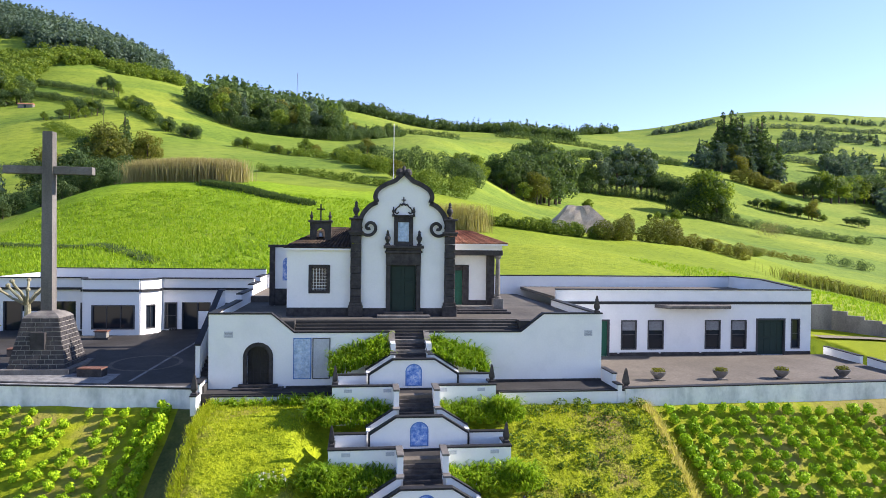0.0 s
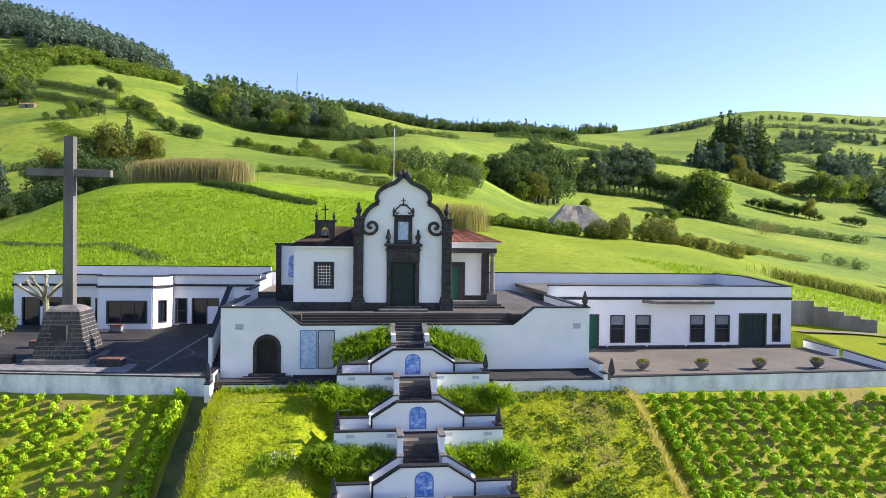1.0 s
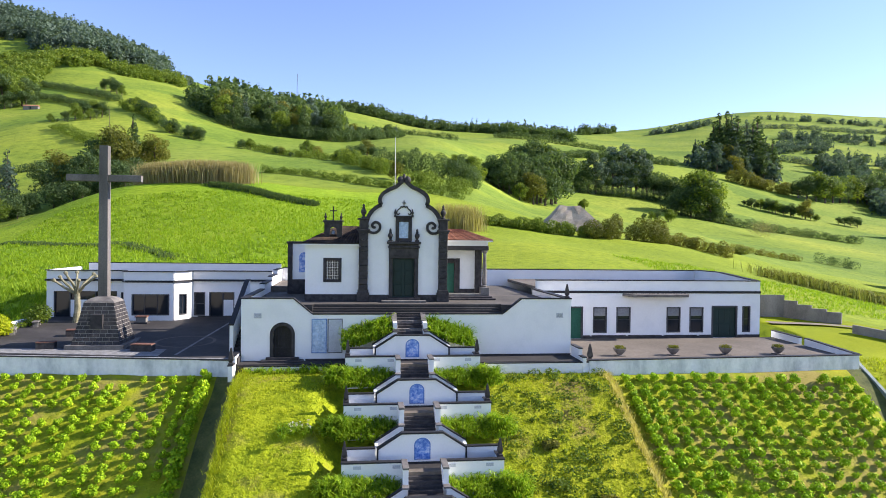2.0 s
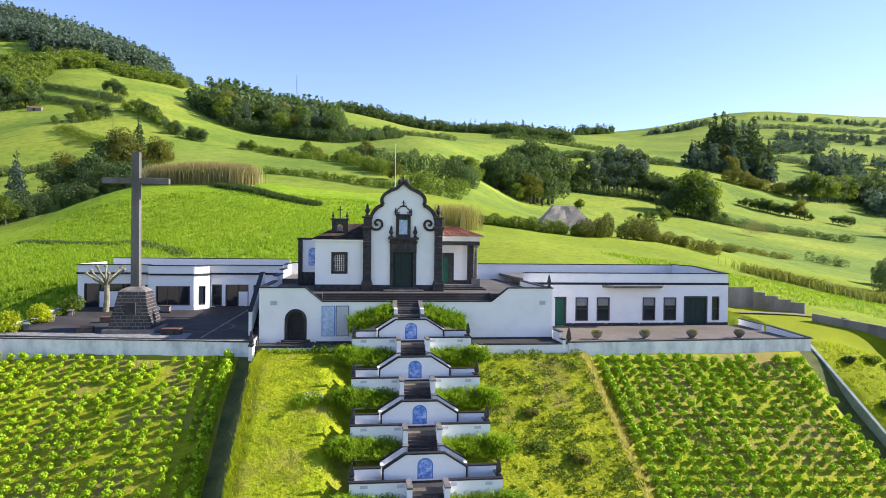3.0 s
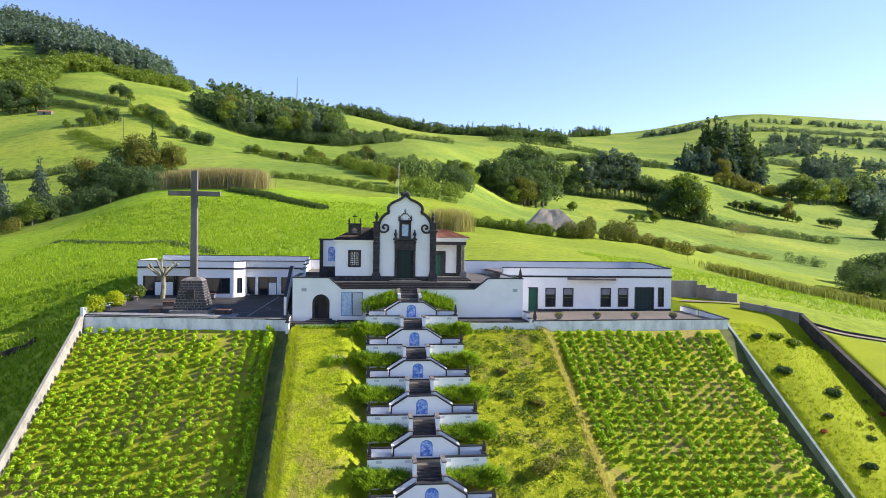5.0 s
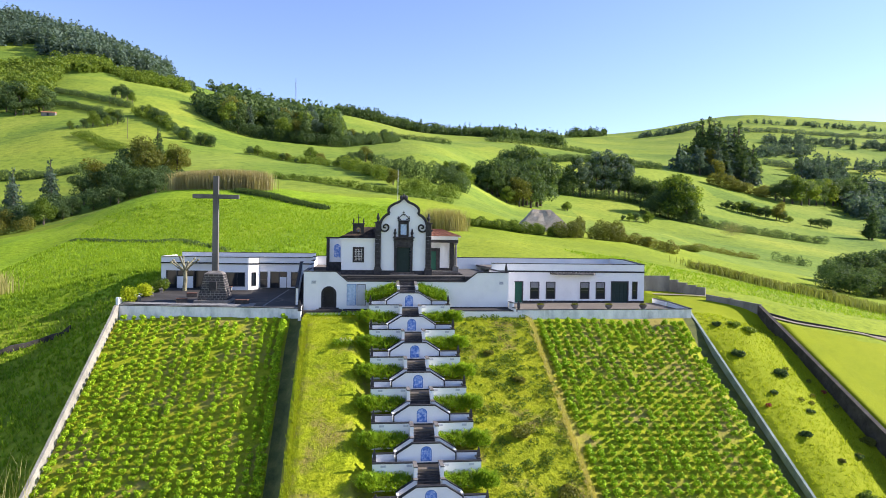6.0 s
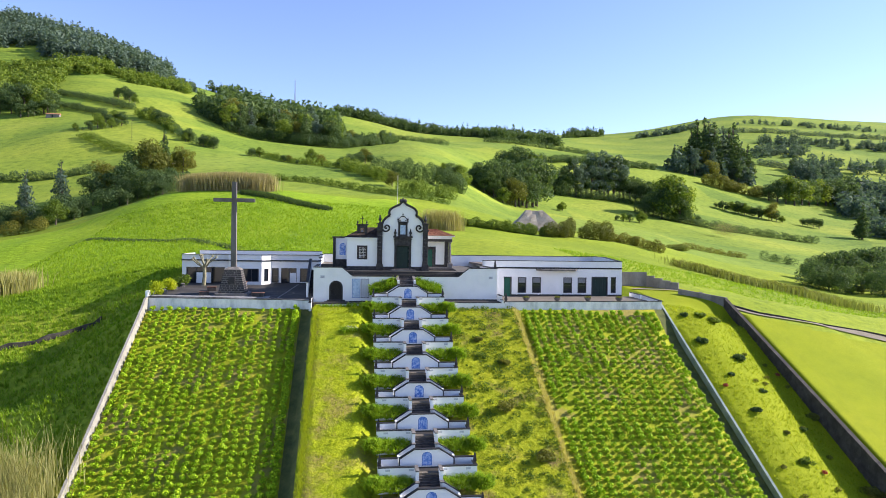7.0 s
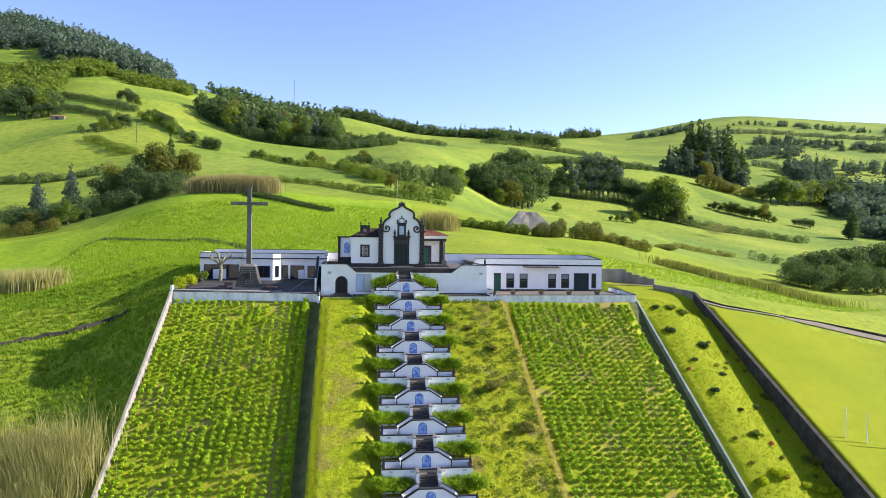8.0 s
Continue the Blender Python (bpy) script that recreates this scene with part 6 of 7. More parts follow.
def reeds(label, points, width, tall, n, leaf, seed, name="reed_bed", blade=0.05):
    """Tall thin blades standing along a line."""
    rng = np.random.default_rng(seed)
    seg = [(Vector(a), Vector(b)) for a, b in zip(points, points[1:])]
    lens = np.array([(b - a).length for a, b in seg])
    verts = np.zeros((n, 6, 3))
    picks = rng.choice(len(seg), n, p=lens / lens.sum())
    for i in range(n):
        a, b = seg[picks[i]]
        p = a.lerp(b, rng.random())
        x, y = p.x + rng.normal() * width * 0.35, p.y + rng.normal() * width * 0.35
        z = height(x, y) - 0.1
        h = tall * (0.55 + 0.5 * rng.random())
        lean = rng.normal(size=2) * 0.15 * h
        t = rng.random() * 3.14
        u = np.array([math.cos(t), math.sin(t), 0]) * blade * (0.6 + 0.8 * rng.random())
        mid = np.array([x + lean[0] * 0.25, y + lean[1] * 0.25, z + h * 0.6])
        tip = np.array([x + lean[0], y + lean[1], z + h])
        base = np.array([x, y, z])
        verts[i] = (base - u, base + u, mid + u * 1.5, mid - u * 1.5, tip + u * 0.3, tip - u * 0.3)
    faces = [f for k in range(n) for f in ((6 * k, 6 * k + 1, 6 * k + 2, 6 * k + 3), (6 * k + 3, 6 * k + 2, 6 * k + 4, 6 * k + 5))]
    me = raw_mesh(name, verts.reshape(-1, 3), faces, leaf)
    return tagged(new(name, me), label, name.replace("_", " "), kind="stuff")


reeds("dry tan reed bed on the crest of the hump", ((-59, 139), (-53, 136), (-43, 133), (-34, 131)), 5.0, 5.6, 20000, "reed", 51, blade=0.04)
reeds("dry tan reeds behind the chapel", ((13, 90), (17, 91), (20.5, 92)), 3.6, 5.4, 3200, "reed_dry", 52, blade=0.025)
reeds("pale green reeds beside the track", ((76, 72), (85, 57), (91, 45), (96, 38)), 10.0, 2.1, 5500, "reed_green", 53, blade=0.04)
reeds("pale dry reeds at the foot of the wall", ((-56, -22), (-46, -23), (-36, -26)), 6.5, 4.3, 30000, "reed_pale", 54, blade=0.016)
reeds("pale reeds in the hollow", ((-74, 40), (-66, 33), (-60, 30)), 5.0, 4.0, 5000, "reed_pale", 55, blade=0.03)


# ---- rough grass as tufts ----
def tufts(name, label, n, spread, leaf, seed, tall=0.3, blade=0.03, blades=4):
    """Grass tufts strewn by a function that returns a place."""
    rng = np.random.default_rng(seed)
    verts = np.zeros((n * blades, 3, 3))
    k = 0
    for _ in range(n):
        x, y = spread(rng)
        z = height(x, y) - 0.03
        for _b in range(blades):
            h = tall * (0.5 + 0.8 * rng.random())
            t = rng.random() * 6.28
            u = np.array([-math.sin(t), math.cos(t), 0]) * blade
            o = np.array([x + rng.normal() * 0.1, y + rng.normal() * 0.1, z])
            verts[k] = (o - u, o + u, o + np.array([math.cos(t) * h * 0.6, math.sin(t) * h * 0.6, h]))
            k += 1
    me = raw_mesh(name, verts.reshape(-1, 3), np.arange(k * 3).reshape(-1, 3), leaf)
    return tagged(new(name, me), label, "grass", kind="stuff")


def on_bank(rng):
    """A place on the grassy banks, clear of the stair."""
    while True:
        x, y = rng.uniform(-11.1, 13.9), -2.2 - 40 * rng.random() ** 1.2
        if not -4.8 < x < 5.0:
            return x, y


tufts("bank_grass", "rough yellow-green grass on the banks beside the stair", 14000, on_bank, "blade_dry", 61, 0.15, 0.026, 4)
tufts("bank_edge_grass", "long bright grass along the bank's edge", 2600, lambda r: (-11.05 + r.normal() * 0.12, -1.2 - 42 * r.random()), "blade_dry", 62, 0.28, 0.025, 4)
tufts("bank_edge_grass", "long dry grass along the bank's edge", 3500, lambda r: (13.9 + r.normal() * 0.2, -2.8 - 40 * r.random()), "reed_pale", 63, 0.4, 0.03, 4)
tufts("hump_grass", "tall tufted pasture grass on the hump", 20000, lambda r: (r.uniform(-75, 10), 25 + 95 * r.random() ** 1.3), "blade", 64, 0.5, 0.09, 4)
tufts("slope_grass", "tufted grass on the falling slope", 15000, lambda r: (r.uniform(-75, -33), r.uniform(-32, 40)), "blade", 65, 0.5, 0.08, 4)
tufts("strip_grass", "patchy grass between the walls", 5000, lambda r: (r.uniform(35.2, 46.3), r.uniform(-40, 2)), "blade_dry", 66, 0.25, 0.035, 4)
tufts("garden_grass", "weeds between the planted rows", 4000, lambda r: ((r.uniform(-32, -13.3) if r.random() < 0.5 else r.uniform(14.3, 34.6)), r.uniform(-42, -2)), "blade", 67, 0.1, 0.03, 3)
tufts("right_field_grass", "tufted grass above the track", 4000, lambda r: (r.uniform(36, 100), 24 + 30 * r.random()), "blade", 68, 0.4, 0.06, 4)
rngw = np.random.default_rng(75)
weeds = []
for _ in range(650):
    x, y = rngw.uniform(5.2, 13.6), -2.8 - 36 * rngw.random() ** 1.2
    q = 0.12 + 0.32 * rngw.random() ** 3
    weeds.append((x, y, height(x, y) + q * 0.4, q * 1.3, q * 1.3, q * 0.8))
tagged(new("bank_weeds", leaf_mesh("bank_weeds", 76, weeds, 24000, 0.14, "leaf_mid", 0.6)), "low weedy plants covering the rough bank", "weeds", kind="stuff")
# longer grass across the hump, dark-leaved in place of shadow lines
tufts("furrow_grass", "longer grass across the hump, dark for a shadow line", 2200, lambda r: (lambda t: (-79 + 50 * t + r.normal() * 0.5, 99 - 22 * min(t / 0.64, 1) - 29 * max(0, (t - 0.64) / 0.36) + r.normal() * 0.4))(r.random()), "leaf_dark", 69, 0.5, 0.08, 4)
tufts("furrow_grass", "grass bank below the reeds, shade in its dark colour", 3200, lambda r: (lambda t: (-40 + 26 * t + r.normal() * 0.7, 126 - 16 * t + r.normal() * 0.7))(r.random()), "leaf_dark", 70, 1.0, 0.12, 4)

# ---- planted shrubs in rows ----
def shrub_blobs(r, x=0.0, y=0.0, z=0.0, s=1.0):
    """One small rounded shrub of a few leafy lumps."""
    out = [(x, y, z + 0.36 * s, 0.27 * s, 0.27 * s, 0.27 * s)]
    for k in range(4):
        a, q = 6.28 * (k + r.random()) / 4, (0.14 + 0.1 * r.random()) * s
        out.append((x + q * math.cos(a), y + q * math.sin(a), z + (0.26 + 0.3 * r.random()) * s, 0.2 * s, 0.2 * s, 0.18 * s))
    return out


SHRUBS = {side: [leaf_mesh("leaves", 90 + s, shrub_blobs(np.random.default_rng(80 + s)), 330, 0.125, leaf, 0.3) for s in range(6)] for side, leaf in (("w", "leaf_shrub"), ("e", "leaf_shrub_deep"))}
rest = {"w": [], "e": []}
r = random.Random(5)
for side, x0, x1, cols in (("w", -31.2, -13.55, 17), ("e", 15.1, 32.3, 16)):
    for c in range(cols + 1):
        for j in range(58):
            edge = side == "w" and c == cols
            x = x0 + (x1 - x0) * c / cols + r.gauss(0, 0.045)
            y = (-2.0 if side == "w" else -3.2) - (0.72 if side == "w" else 0.75) * j + r.gauss(0, 0.04)
            if side == "w":
                y -= (x + 12) * 0.13
            thin = noise.noise(Vector((x * 0.16, y * 0.16, 3.0 if side == "w" else 8.0)))
            top = side == "w" and y > -6.9 and x > -28
            gap = 0.03 + (0.14 if top else 0.0) + (0.25 if thin < -0.36 else 0.0)
            if r.random() < gap and not edge:
                continue
            s = (0.8 if top else 0.9) * (0.82 + 0.34 * r.random()) + 0.2 * thin
            if edge:
                s = 1.2 + 0.15 * r.random()
            if side == "e" and (c < 2 or c > cols - 2 or j == 0):
                s *= 1.15
            s = max(s, 0.45)
            if y > (-7.5 if side == "w" else -8.5):
                ob = new("shrub", SHRUBS[side][r.randrange(6)])
                ob.matrix_basis = Matrix.Translation((x, y, height(x, y) - 0.05)) @ Matrix.Rotation(r.random() * 6.28, 4, "Z") @ Matrix.Diagonal((s * 1.02, s * 1.0, s * 1.15, 1))
                tagged(ob, "small bright green shrub planted in a row", "shrub", "shrubs planted in rows")
            else:
                rest[side].append((x, y, s))
for side, label in (("w", "rows of bright green shrubs on the slope"), ("e", "dense rows of green shrubs on the slope")):
    g = np.random.default_rng(88)
    vs = []
    for x, y, s in rest[side]:
        vs.append(leaf_arrays(g, shrub_blobs(g, x, y, height(x, y) - 0.05, s * 1.06), 170, 0.165 * s, 0.3))
    v = np.concatenate(vs)
    tagged(new("shrub_rows", raw_mesh("shrub_rows", v, quads(len(v) // 4), "leaf_shrub" if side == "w" else "leaf_shrub_deep")), label, "shrubs", kind="stuff")


# ---- strap-leaved beds along the stair ----
def strap_mesh(name, seed, spots, blades, length, width=0.036):
    """Arching strap leaves in clumps at the given spots (x, y, z, scale)."""
    rng = np.random.default_rng(seed)
    verts, faces = [], []
    for x, y, z, s in spots:
        for _ in range(blades):
            t = rng.random() * 6.28
            d = np.array([math.cos(t), math.sin(t), 0])
            u = np.array([-d[1], d[0], 0]) * width * s
            L = length * s * (0.6 + 0.6 * rng.random())
            up = 0.5 + 0.75 * rng.random()
            o = np.array([x, y, z]) + rng.normal(size=3) * np.array([0.1, 0.1, 0.02]) * s
            b = len(verts)
            for f, wd in ((0, 0.7), (0.4, 1.0), (0.75, 0.9), (1.0, 0.2)):
                p = o + d * L * f * (0.3 + 0.32 * f) + np.array([0, 0, 1]) * L * up * (1.75 * f - 1.2 * f * f)
                verts += [tuple(p - u * wd), tuple(p + u * wd)]
            for k in range(3):
                faces.append((b + 2 * k, b + 2 * k + 1, b + 2 * k + 3, b + 2 * k + 2))
    return raw_mesh(name, verts, faces, "leaf_strap")


def bed(label, seed, spots, blades=34, length=0.8, at=(0, 0, 0)):
    ob = new("strap_leaf_bed", strap_mesh("strap_leaf_bed", seed, spots, blades, length))
    ob.location = at
    return tagged(ob, label, "plant bed", "plant beds beside the stair")


g = random.Random(3)
beds = []
for s in (-1, 1):
    spots = []
    for i in range(17):
        for j in range(4):
            f = i / 16
            x = CX + s * (1.45 + 3.3 * f) + g.gauss(0, 0.07)
            y = -4.72 - 0.36 * j + g.gauss(0, 0.07)
            if f < 0.35 and j > 2:
                continue
            spots.append((x, y, -2.42 - 0.17 * j + 0.1 * f + 0.25 * g.random(), 0.75 + 0.2 * f))
    for i in range(34):
        # the full round clump at the outer end
        a, e = g.random() * 6.28, g.random()
        q = 0.75 * math.sqrt(1 - e * e * 0.8)
        spots.append((CX + s * 4.85 + q * math.cos(a), -5.35 + 0.8 * q * math.sin(a), -2.75 + 0.75 * e, 0.95))
    beds.append(bed("thick bed of arching strap-leaved plants", 100 + s, spots, 26, 0.85))
for k in range(1, LEVELS):
    for b in beds:
        c = b.copy()
        scene.collection.objects.link(c)
        c.location = (0, -DY * k, -DZ * k)
spots = [(CX + s * (1.5 + 3.0 * i / 11) + g.gauss(0, 0.06), -0.35 - 0.5 * j + g.gauss(0, 0.06), 0.6 - 0.95 * i / 11 - 0.22 * j, 1.1) for s in (-1,) for i in range(12) for j in range(4)]
bed("strap-leaved plants against the terrace wall", 110, spots, 26)
spots = [(CX + (1.4 + 3.0 * i / 11) + g.gauss(0, 0.06), -0.35 - 0.5 * j + g.gauss(0, 0.06), 0.6 - 0.95 * i / 11 - 0.22 * j, 1.1) for i in range(12) for j in range(4)]
bed("strap-leaved plants against the terrace wall", 111, spots, 26)
spots = [(-10.8 + 0.38 * i + g.gauss(0, 0.1), -1.95 - 0.35 * j + g.gauss(0, 0.1), height(-10.8 + 0.38 * i, -1.95 - 0.35 * j) - 0.02, 0.6 + 0.3 * (i > 9)) for i in range(17) for j in range(2)]
bed("row of dull strap-leaved plants along the walk", 112, spots, 24)
spots = [(-7.2 + g.gauss(0, 0.5), -9.3 + g.gauss(0, 0.4), height(-7.2, -9.3) - 0.05, 0.75) for i in range(22)]
bed("strap-leaved clump with white flowers", 113, spots, 26)
white = leaf_mesh("white_flowers", 114, [(-6.7 + g.gauss(0, 0.35), -9.3 + g.gauss(0, 0.4), height(-6.7, -9.3) + 0.35 + 0.2 * g.random(), 0.08, 0.08, 0.08) for _ in range(16)], 120, 0.09, "petal_white")
tagged(new("white_flowers", white), "white flower heads over green leaves", "flowers")


# ---- things on the courts ----
def pot(x, y, z):
    t = thing("planter_bowl", "grey stone bowl planter with low green plants", "planter", (x, y, z), "planters along the court")
    bm = bmesh.new()
    lathe(bm, [(0.3, 0), (0.32, 0.06), (0.2, 0.1), (0.22, 0.14), (0.42, 0.36), (0.5, 0.52), (0.52, 0.58), (0.46, 0.58), (0.44, 0.5)], (0, 0, 0), 20)
    part("bowl", bm, "basalt_light", t)
    ob = new("plant", leaf_mesh("plant", int(x * 10), [(0.12 * i - 0.2, 0.05 * (-1) ** i, 0.66, 0.27, 0.3, 0.14) for i in range(4)], 260, 0.1, "leaf_olive"))
    ob.parent = t
    part("plate", boxes((-0.36, 0.36, -0.36, 0.36, -0.02, 0.03)), "basalt", t)


for x in (16.4, 20.7, 25.0, 29.4):
    pot(x, 1.05, -2.1)
court = lambda y: -1.62 + (y - 0.2) * 0.0489


def brick_bench(x, y, w, turn, label):
    t = thing("block_seat", label, "seat", (x, y, court(y)), "block seats round the cross")
    t.rotation_euler = (0, 0, radians(turn))
    part("body", bevelled(boxes((-w / 2, w / 2, -0.35, 0.35, -0.05, 0.45))), "basalt", t)
    n = int(w / 0.28)
    for i in range(n):
        part("tile", bevelled(boxes((-w / 2 + i * w / n + 0.01, -w / 2 + (i + 1) * w / n - 0.01, -0.37, 0.37, 0.45, 0.52)), 0.008), "terracotta", t)


for x, y, w, turn in ((-25.6, 2.7, 1.2, 8), (-18.7, 1.7, 1.5, -8), (-25.6, 7.6, 1.2, 10)):
    brick_bench(x, y, w, turn, "dark stone block seat with terracotta tile top")
t = thing("trough_planter", "stone trough planter with terracotta rim", "planter", (-22.3, 13.2, court(13.2)))
part("trough", bevelled(boxes((-0.42, 0.42, -0.3, 0.3, 0.12, 0.55))), "concrete", t)
part("rim", bevelled(boxes((-0.5, 0.5, -0.36, 0.36, 0.55, 0.66))), "terracotta", t)
part("foot", boxes((-0.55, 0.55, -0.35, 0.35, -0.05, 0.12)), "basalt", t)
for x, y, turn in ((-30.6, 8.5, 20), (-30.4, 12.0, 15), (-30.9, 4.5, 25)):
    t = thing("stone_bench", "rough grey stone bench on two feet", "bench", (x, y, court(y)), "benches at the court's edge")
    t.rotation_euler = (0, 0, radians(90 + turn))
    part("seat", bevelled(boxes((-0.8, 0.8, -0.25, 0.25, 0.36, 0.48)), 0.03), "concrete", t)
    for s in (-0.55, 0.55):
        part("foot", bevelled(boxes((s - 0.12, s + 0.12, -0.2, 0.2, -0.05, 0.36))), "concrete", t)
# low white wall at the court's outer edge
w = thing("wall_court_west", "low white wall at the court's outer edge", "wall", kind="structure")
for (xa, ya), (xb, yb), z in (((-32.3, 1.6), (-32.2, 2.6), -0.85), ((-32.3, 5.0), (-32.1, 9.5), -1.0), ((-32.1, 11.0), (-31.9, 15.5), -0.6)):
    bm = bmesh.new()
    wall_run(bm, (xa, ya), (xb, yb), 0.3, -3, -3, z, z)
    part("wall_piece", bm, "white", w)


def round_bush(x, y, r, h, leaf, seed, label, z=None):
    rng = np.random.default_rng(seed)
    z = court(y) if z is None else z
    bl = [(x + rng.normal() * r * 0.4, y + rng.normal() * r * 0.4, z + h * (0.3 + 0.4 * rng.random()), r * 0.6, r * 0.6, h * 0.36) for _ in range(12)]
    ob = new("round_bush", leaf_mesh("round_bush", seed, bl, 1500 if r < 2 else 4000, 0.17 if r < 2 else 0.32, leaf, 0.45))
    return tagged(ob, label, "bush")


round_bush(-31.3, 2.9, 0.85, 1.9, "leaf_yellow", 121, "yellow-green rounded bush by the wall")
round_bush(-31.0, 7.4, 0.85, 1.7, "leaf_yellow", 122, "yellow-green clipped bush at the court edge")
round_bush(-30.5, 12.6, 0.95, 1.8, "leaf_mid", 123, "green rounded bush beside the building")
hedge_low = leaf_mesh("court_edging", 124, [(-31.4 + 0.3 * math.sin(i), 3.5 + 0.6 * i, court(3.5 + 0.6 * i) + 0.2, 0.4, 0.4, 0.22) for i in range(19)], 1600, 0.14, "leaf_mid")
tagged(new("court_edging", hedge_low), "low green edging plants along the court", "plants")
# pollarded plane tree
t = thing("pollarded_tree", "pollarded pale-barked tree with bare knotted limbs", "tree", (-28.0, 13.8, court(13.8)))
bm = bmesh.new()
limb(bm, (0, 0, -0.2), (0.12, 0, 2.6), 0.3, 0.22, 10)
part("trunk", bm, "pale_bark", t)
g = random.Random(11)
for i in range(7):
    a = 6.28 * i / 7 + g.gauss(0, 0.2)
    rr, zz = 1.1 + 0.4 * g.random(), 3.3 + 0.7 * g.random()
    bm = bmesh.new()
    limb(bm, (0.1, 0, 2.5), (math.cos(a) * rr * 0.6, math.sin(a) * rr * 0.6, zz - 0.3), 0.15, 0.1)
    limb(bm, (math.cos(a) * rr * 0.6, math.sin(a) * rr * 0.6, zz - 0.35), (math.cos(a) * rr * 1.3, math.sin(a) * rr * 1.3, zz + 0.4), 0.1, 0.09)
    lathe(bm, [(0.08, 0), (0.17, 0.08), (0.18, 0.2), (0.06, 0.3)], (math.cos(a) * rr * 1.3, math.sin(a) * rr * 1.3, zz + 0.3), 8)
    part("limb", bm, "pale_bark", t)
# circle inlaid in the paving
ring = bmesh.new()
for i in range(40):
    a0, a1 = 6.28 * i / 40, 6.28 * (i + 0.96) / 40
    pts = [(-16.6 + rr * math.cos(a), 5.0 + rr * math.sin(a)) for rr, a in ((2.0, a0), (2.0, a1), (2.25, a1), (2.25, a0))]
    v = [ring.verts.new((x, y, court(y) + 0.006)) for x, y in pts]
    ring.faces.new(v)
tagged(mesh_object("paving_ring", ring, "terrace_floor"), "pale ring of stone set in the dark paving", "paving", kind="structure")
line = bmesh.new()
for x0, x1 in ((-17.9, -17.78),):
    v = [line.verts.new((x, y, court(y) + 0.006)) for x, y in ((-16.2, 0.3), (-16.0, 0.3), (-14.6, 15.5), (-14.8, 15.5))]
    line.faces.new(v)
tagged(mesh_object("paving_line", line, "gravel"), "pale line set in the dark paving", "paving", kind="structure")

# ---- concrete walls and track beside the east wing ----
w = thing("wall_yard", "grey weathered concrete retaining wall", "wall", kind="structure")
for a, b, z0, z1 in (((33.6, 17.5), (40.6, 17.2), 1.3, 1.3), ((40.6, 17.2), (41.5, 16.2), 0.75, 0.75), ((41.5, 16.2), (42.4, 15.2), 0.4, 0.4), ((42.4, 15.2), (43.3, 14.2), 0.1, 0.1), ((43.3, 14.2), (44.2, 13.2), -0.15, -0.15), ((42.0, 8.9), (46.7, 3.6), -0.8, -1.68)):
    bm = bmesh.new()
    wall_run(bm, a, b, 0.35, -4, -4, z0, z1)
    part("wall_piece", bm, "concrete", w)
bm = bmesh.new()
pts = [(36.5, 13.5), (42, 12.0), (45.5, 8.0)] + [(x, track_y(x) + 1.9) for x in (48, 51, 55, 60, 66, 73, 82, 94, 110, 130)]
rows = []
for i, (x, y) in enumerate(smooth_path(pts, 6)):
    rows.append([bm.verts.new((x, y + o, height(x, y + o) + 0.16)) for o in (-0.65, -0.2, 0.2, 0.65)])
for a, b in zip(rows, rows[1:]):
    for i in range(3):
        bm.faces.new((a[i], b[i], b[i + 1], a[i + 1]))
tagged(mesh_object("road", bm, "road"), "narrow pale farm track", "track", kind="structure")
w = thing("wall_track", "low dark stone wall along the farm track", "wall", kind="structure")
for (xa, ya), (xb, yb) in zip(pts[2:], pts[3:]):
    bm = bmesh.new()
    za, zb = height(xa, ya + 1.2), height(xb, yb + 1.2)
    wall_run(bm, (xa, ya + 1.2), (xb, yb + 1.2), 0.4, za - 1.5, zb - 1.5, za + 0.3, zb + 0.3)
    part("wall_piece", bm, "dark_wall", w)
w = thing("wall_field", "low dark stone wall crossing the falling pasture", "wall", kind="structure")
line = smooth_path([(-41.3, 12.0), (-44.9, 11.8), (-48.9, 9.7), (-53.0, 8.2), (-56.5, 6.0), (-62, 2.5)], 3)
for (xa, ya), (xb, yb) in zip(line, line[1:]):
    bm = bmesh.new()
    za, zb = height(xa, ya), height(xb, yb)
    wall_run(bm, (xa, ya), (xb, yb), 0.6, za - 1.5, zb - 1.5, za + 0.5 + 0.2 * math.sin(xa * 3), zb + 0.5 + 0.2 * math.sin(xb * 3))
    part("wall_piece", bm, "dark_wall", w)
# strip shrubs between the walls
g = random.Random(17)
for i, (x, y, s, leaf) in enumerate(((41, -9.2, 0.8, "leaf_dark"), (36.9, -7.4, 0.7, "leaf_dark"), (37, -2.6, 0.5, "leaf_dark"), (39.5, -2.2, 0.6, "leaf_mid"), (41.3, -2.4, 0.8, "leaf_mid"), (37.9, -17.6, 0.5, "leaf_dark"), (45.7, -16.4, 0.7, "leaf_olive"), (39.6, -23.6, 0.6, "leaf_mid"), (39.3, -28.8, 1.0, "leaf_yellow"), (36.6, -29.7, 0.7, "leaf_yellow"), (45.7, -25.8, 0.9, "leaf_olive"), (41, -14, 0.4, "leaf_dark"), (43, -18.5, 0.4, "leaf_dark"), (40, -20, 0.35, "leaf_olive"), (38, -12.5, 0.4, "leaf_dark"), (9.2, -19.5, 1.1, "leaf_olive"), (8.0, -9.5, 0.5, "leaf_olive"), (10.5, -13.0, 0.6, "leaf_olive"), (11.5, -25.0, 0.8, "leaf_olive"))):
    round_bush(x, y, s * 0.9, s * 1.1, leaf, 130 + i, "low rounded bush on the grassy slope", height(x, y) - 0.1)
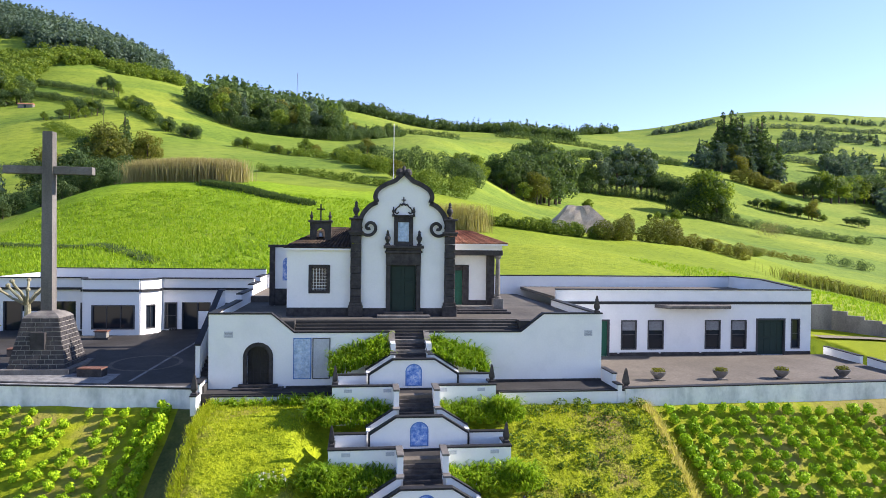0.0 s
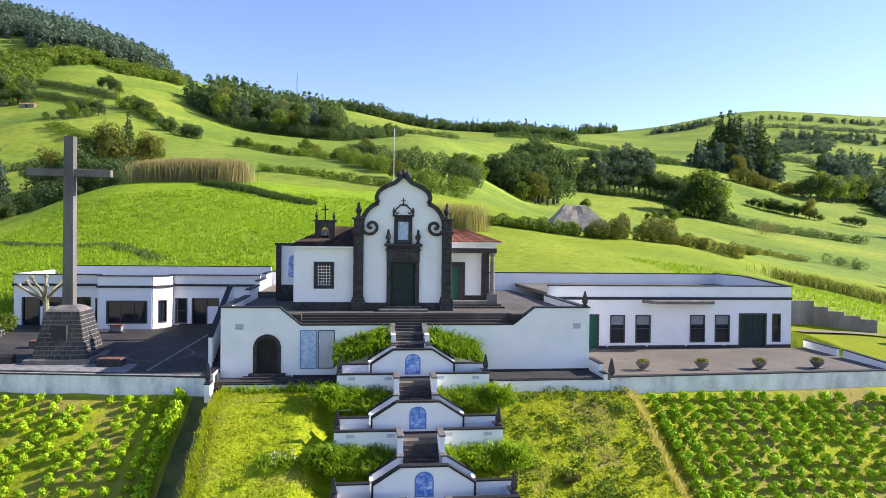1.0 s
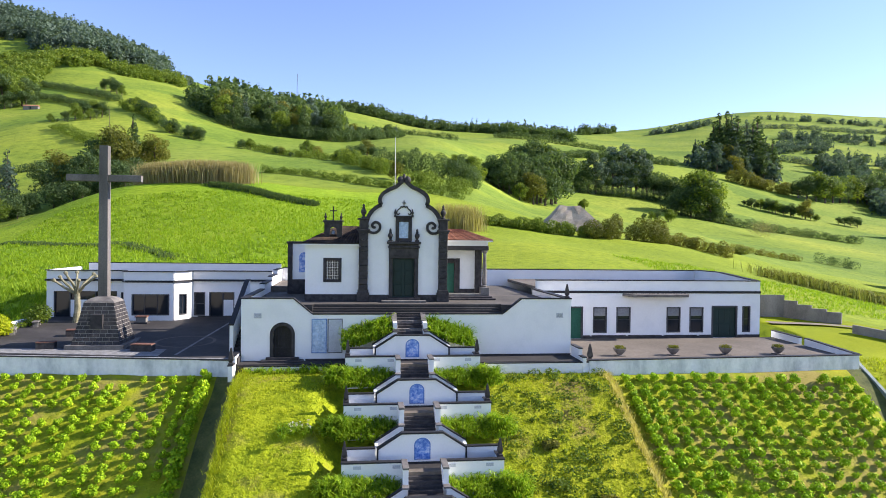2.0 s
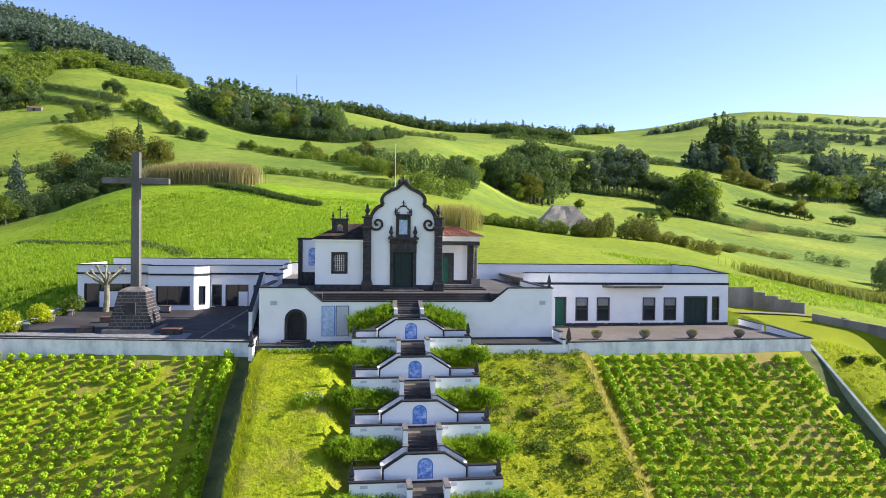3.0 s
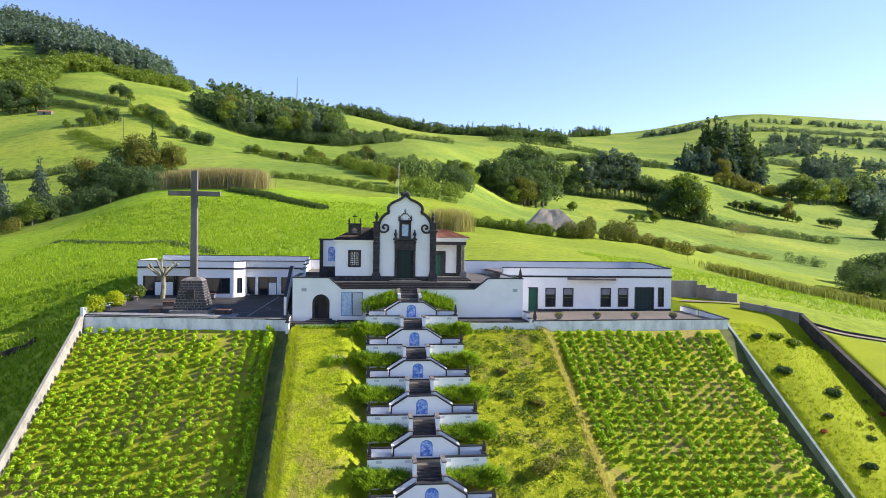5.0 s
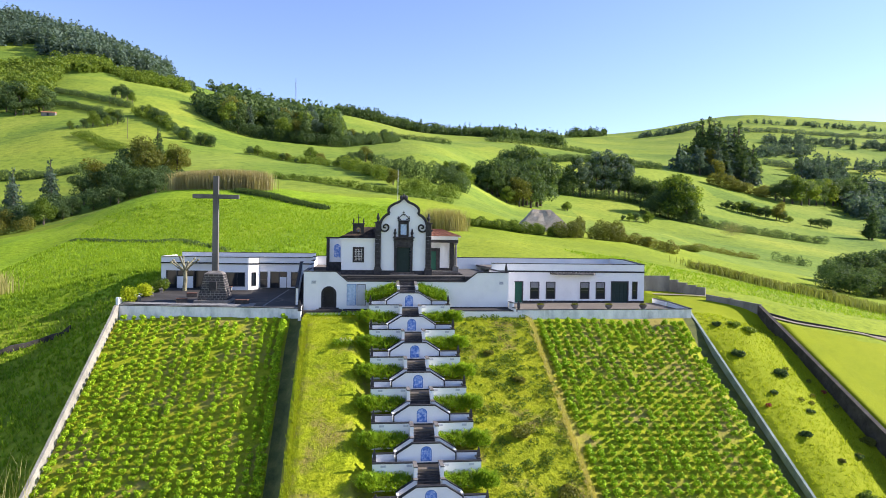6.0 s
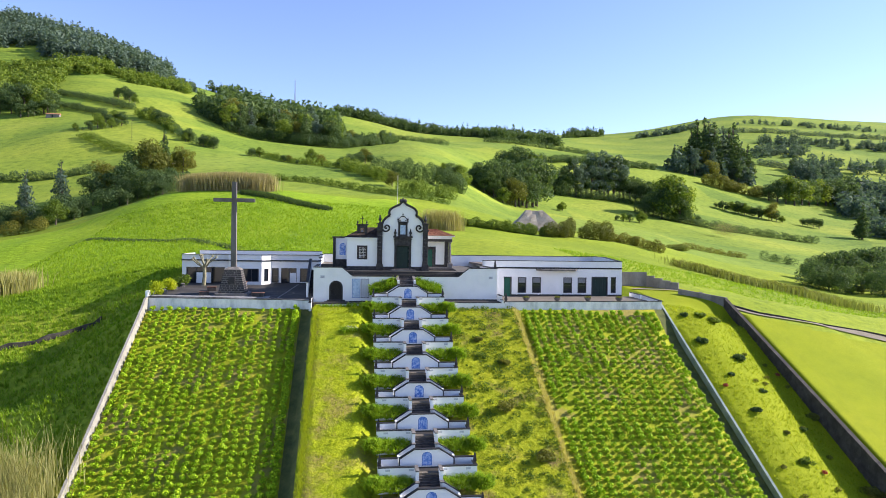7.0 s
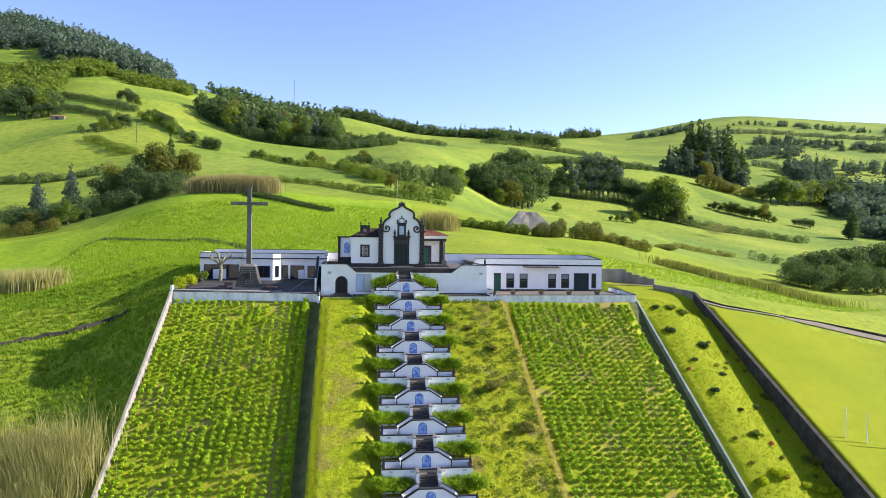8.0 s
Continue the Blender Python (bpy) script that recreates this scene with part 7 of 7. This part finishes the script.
for i in range(5):
    x = 42.3 + 0.8 * i
    round_bush(x, -29.4, 0.6, 0.7, "leaf_yellow", 160 + i, "yellow-green bush in a short hedge row", height(x, -29.4) - 0.05)
for i in range(16):
    x, y = 36 + 10 * g.random(), -5 - 24 * g.random()
    ob = new("flower_clump", leaf_mesh("flower_clump", 170 + i, [(0, 0, 0.2, 0.3, 0.3, 0.2)], 160, 0.12, "petal_red" if i % 4 == 0 else "leaf_olive"))
    ob.location = (x, y, height(x, y))
    tagged(ob, "small red flowering clump" if i % 4 == 0 else "small wilted plant clump", "plant")
for x, y in ((50.0, -25.2), (52.4, -25.7), (54.8, -26.2)):
    tagged(mesh_object("lawn_post", lathe(bmesh.new(), [(0.05, -0.3), (0.05, 3.6)], (x, y, height(x, y)), 8), "bar"), "thin white post on the lawn", "post", "posts on the lawn")
round_bush(239, 335, 6.5, 11.0, "reed", 190, "tall tan bush beside the hedge", height(239, 335))
round_bush(112, 147, 4.2, 2.8, "reed_green", 191, "sparse pale bush by the track", height(112, 147))
tagged(mesh_object("flagpole", lathe(bmesh.new(), [(0.04, -0.2), (0.03, 6.0), (0.02, 13.0), (0.03, 13.02), (0.0, 13.08)], (-0.65, 6.6, FLOOR), 8), "bar"), "thin white pole behind the chapel gable", "pole")
# heap, sheds, poles, mast
bm = bmesh.new()
hx, hy = 50.1, 118.0
prof = [(-9.5, -4, 0), (9.5, -4, 0), (9.5, 4, 0), (-9.5, 4, 0), (-3.5, -1.0, 3.6), (1.5, -1.2, 3.5), (1.5, 1.2, 3.5), (-3.5, 1.0, 3.6)]
v = [bm.verts.new((hx + a, hy + b, height(hx, hy) + (c * 1.75 if c else -1.0))) for a, b, c in prof]
for f in ((0, 1, 5, 4), (1, 2, 6, 5), (2, 3, 7, 6), (3, 0, 4, 7), (4, 5, 6, 7)):
    bm.faces.new([v[i] for i in f])
bmesh.ops.subdivide_edges(bm, edges=bm.edges[:], cuts=5, use_grid_fill=True)
for q in bm.verts:
    q.co += Vector((noise.noise(q.co * 0.5), noise.noise(q.co * 0.5 + Vector((9, 0, 0))), noise.noise(q.co * 0.4 + Vector((0, 9, 0))))) * 0.3
tagged(mesh_object("earth_mound", bm, "dirt"), "grey-brown covered heap in the pasture", "mound")
for x, y, sx, label in ((-86, 222, 6.0, "white shed among the trees"), (-218, 425, 9.0, "small grey stone shed")):
    t = thing("shed", label, "shed", (x, y, height(x, y)))
    part("wall", boxes((-sx / 2, sx / 2, -1.5, 1.5, -1, 2.2)), "white" if x > -100 else "concrete", t)
    bm = bmesh.new()
    prism_x(bm, [(-1.8, 2.15), (1.8, 2.15), (0, 3.1)], -sx / 2 - 0.2, sx / 2 + 0.2)
    part("roof", bm, "white" if x > -100 else "tile", t)
    part("door", boxes((-0.5, 0.5, -1.56, -1.5, -0.1, 1.8)), "door", t)
for x, y, h in ((-132, 318, 12.0), (-183, 440, 12.0)):
    t = thing("utility_pole", "thin grey wooden utility pole", "pole", (x, y, height(x, y)), "poles in the fields")
    part("post", lathe(bmesh.new(), [(0.14, -0.5), (0.1, h)], (0, 0, 0), 8), "bark", t)
    part("crossarm", boxes((-0.9, 0.9, -0.06, 0.06, h - 0.5, h - 0.36)), "bark", t)
t = thing("lattice_mast", "thin grey lattice mast on the ridge", "mast", (-91, 900, height(-91, 900) - 4))
for sx, sy in ((-1, -1), (-1, 1), (1, -1), (1, 1)):
    bm = bmesh.new()
    limb(bm, (sx * 1.2, sy * 1.2, -2), (sx * 0.25, sy * 0.25, 46), 0.16, 0.12, 5)
    part("leg", bm, "metal", t)
for k in range(14):
    z = 4 + 3 * k
    q = 1.2 - 0.95 * z / 46
    bm = bmesh.new()
    for a, b in (((-q, -q, z), (q, -q, z + 3)), ((q, q, z), (-q, q, z + 3)), ((-q, q, z), (-q, -q, z + 3)), ((q, -q, z), (q, q, z + 3))):
        limb(bm, a, b, 0.07, 0.07, 4)
    part("brace", bm, "metal", t)
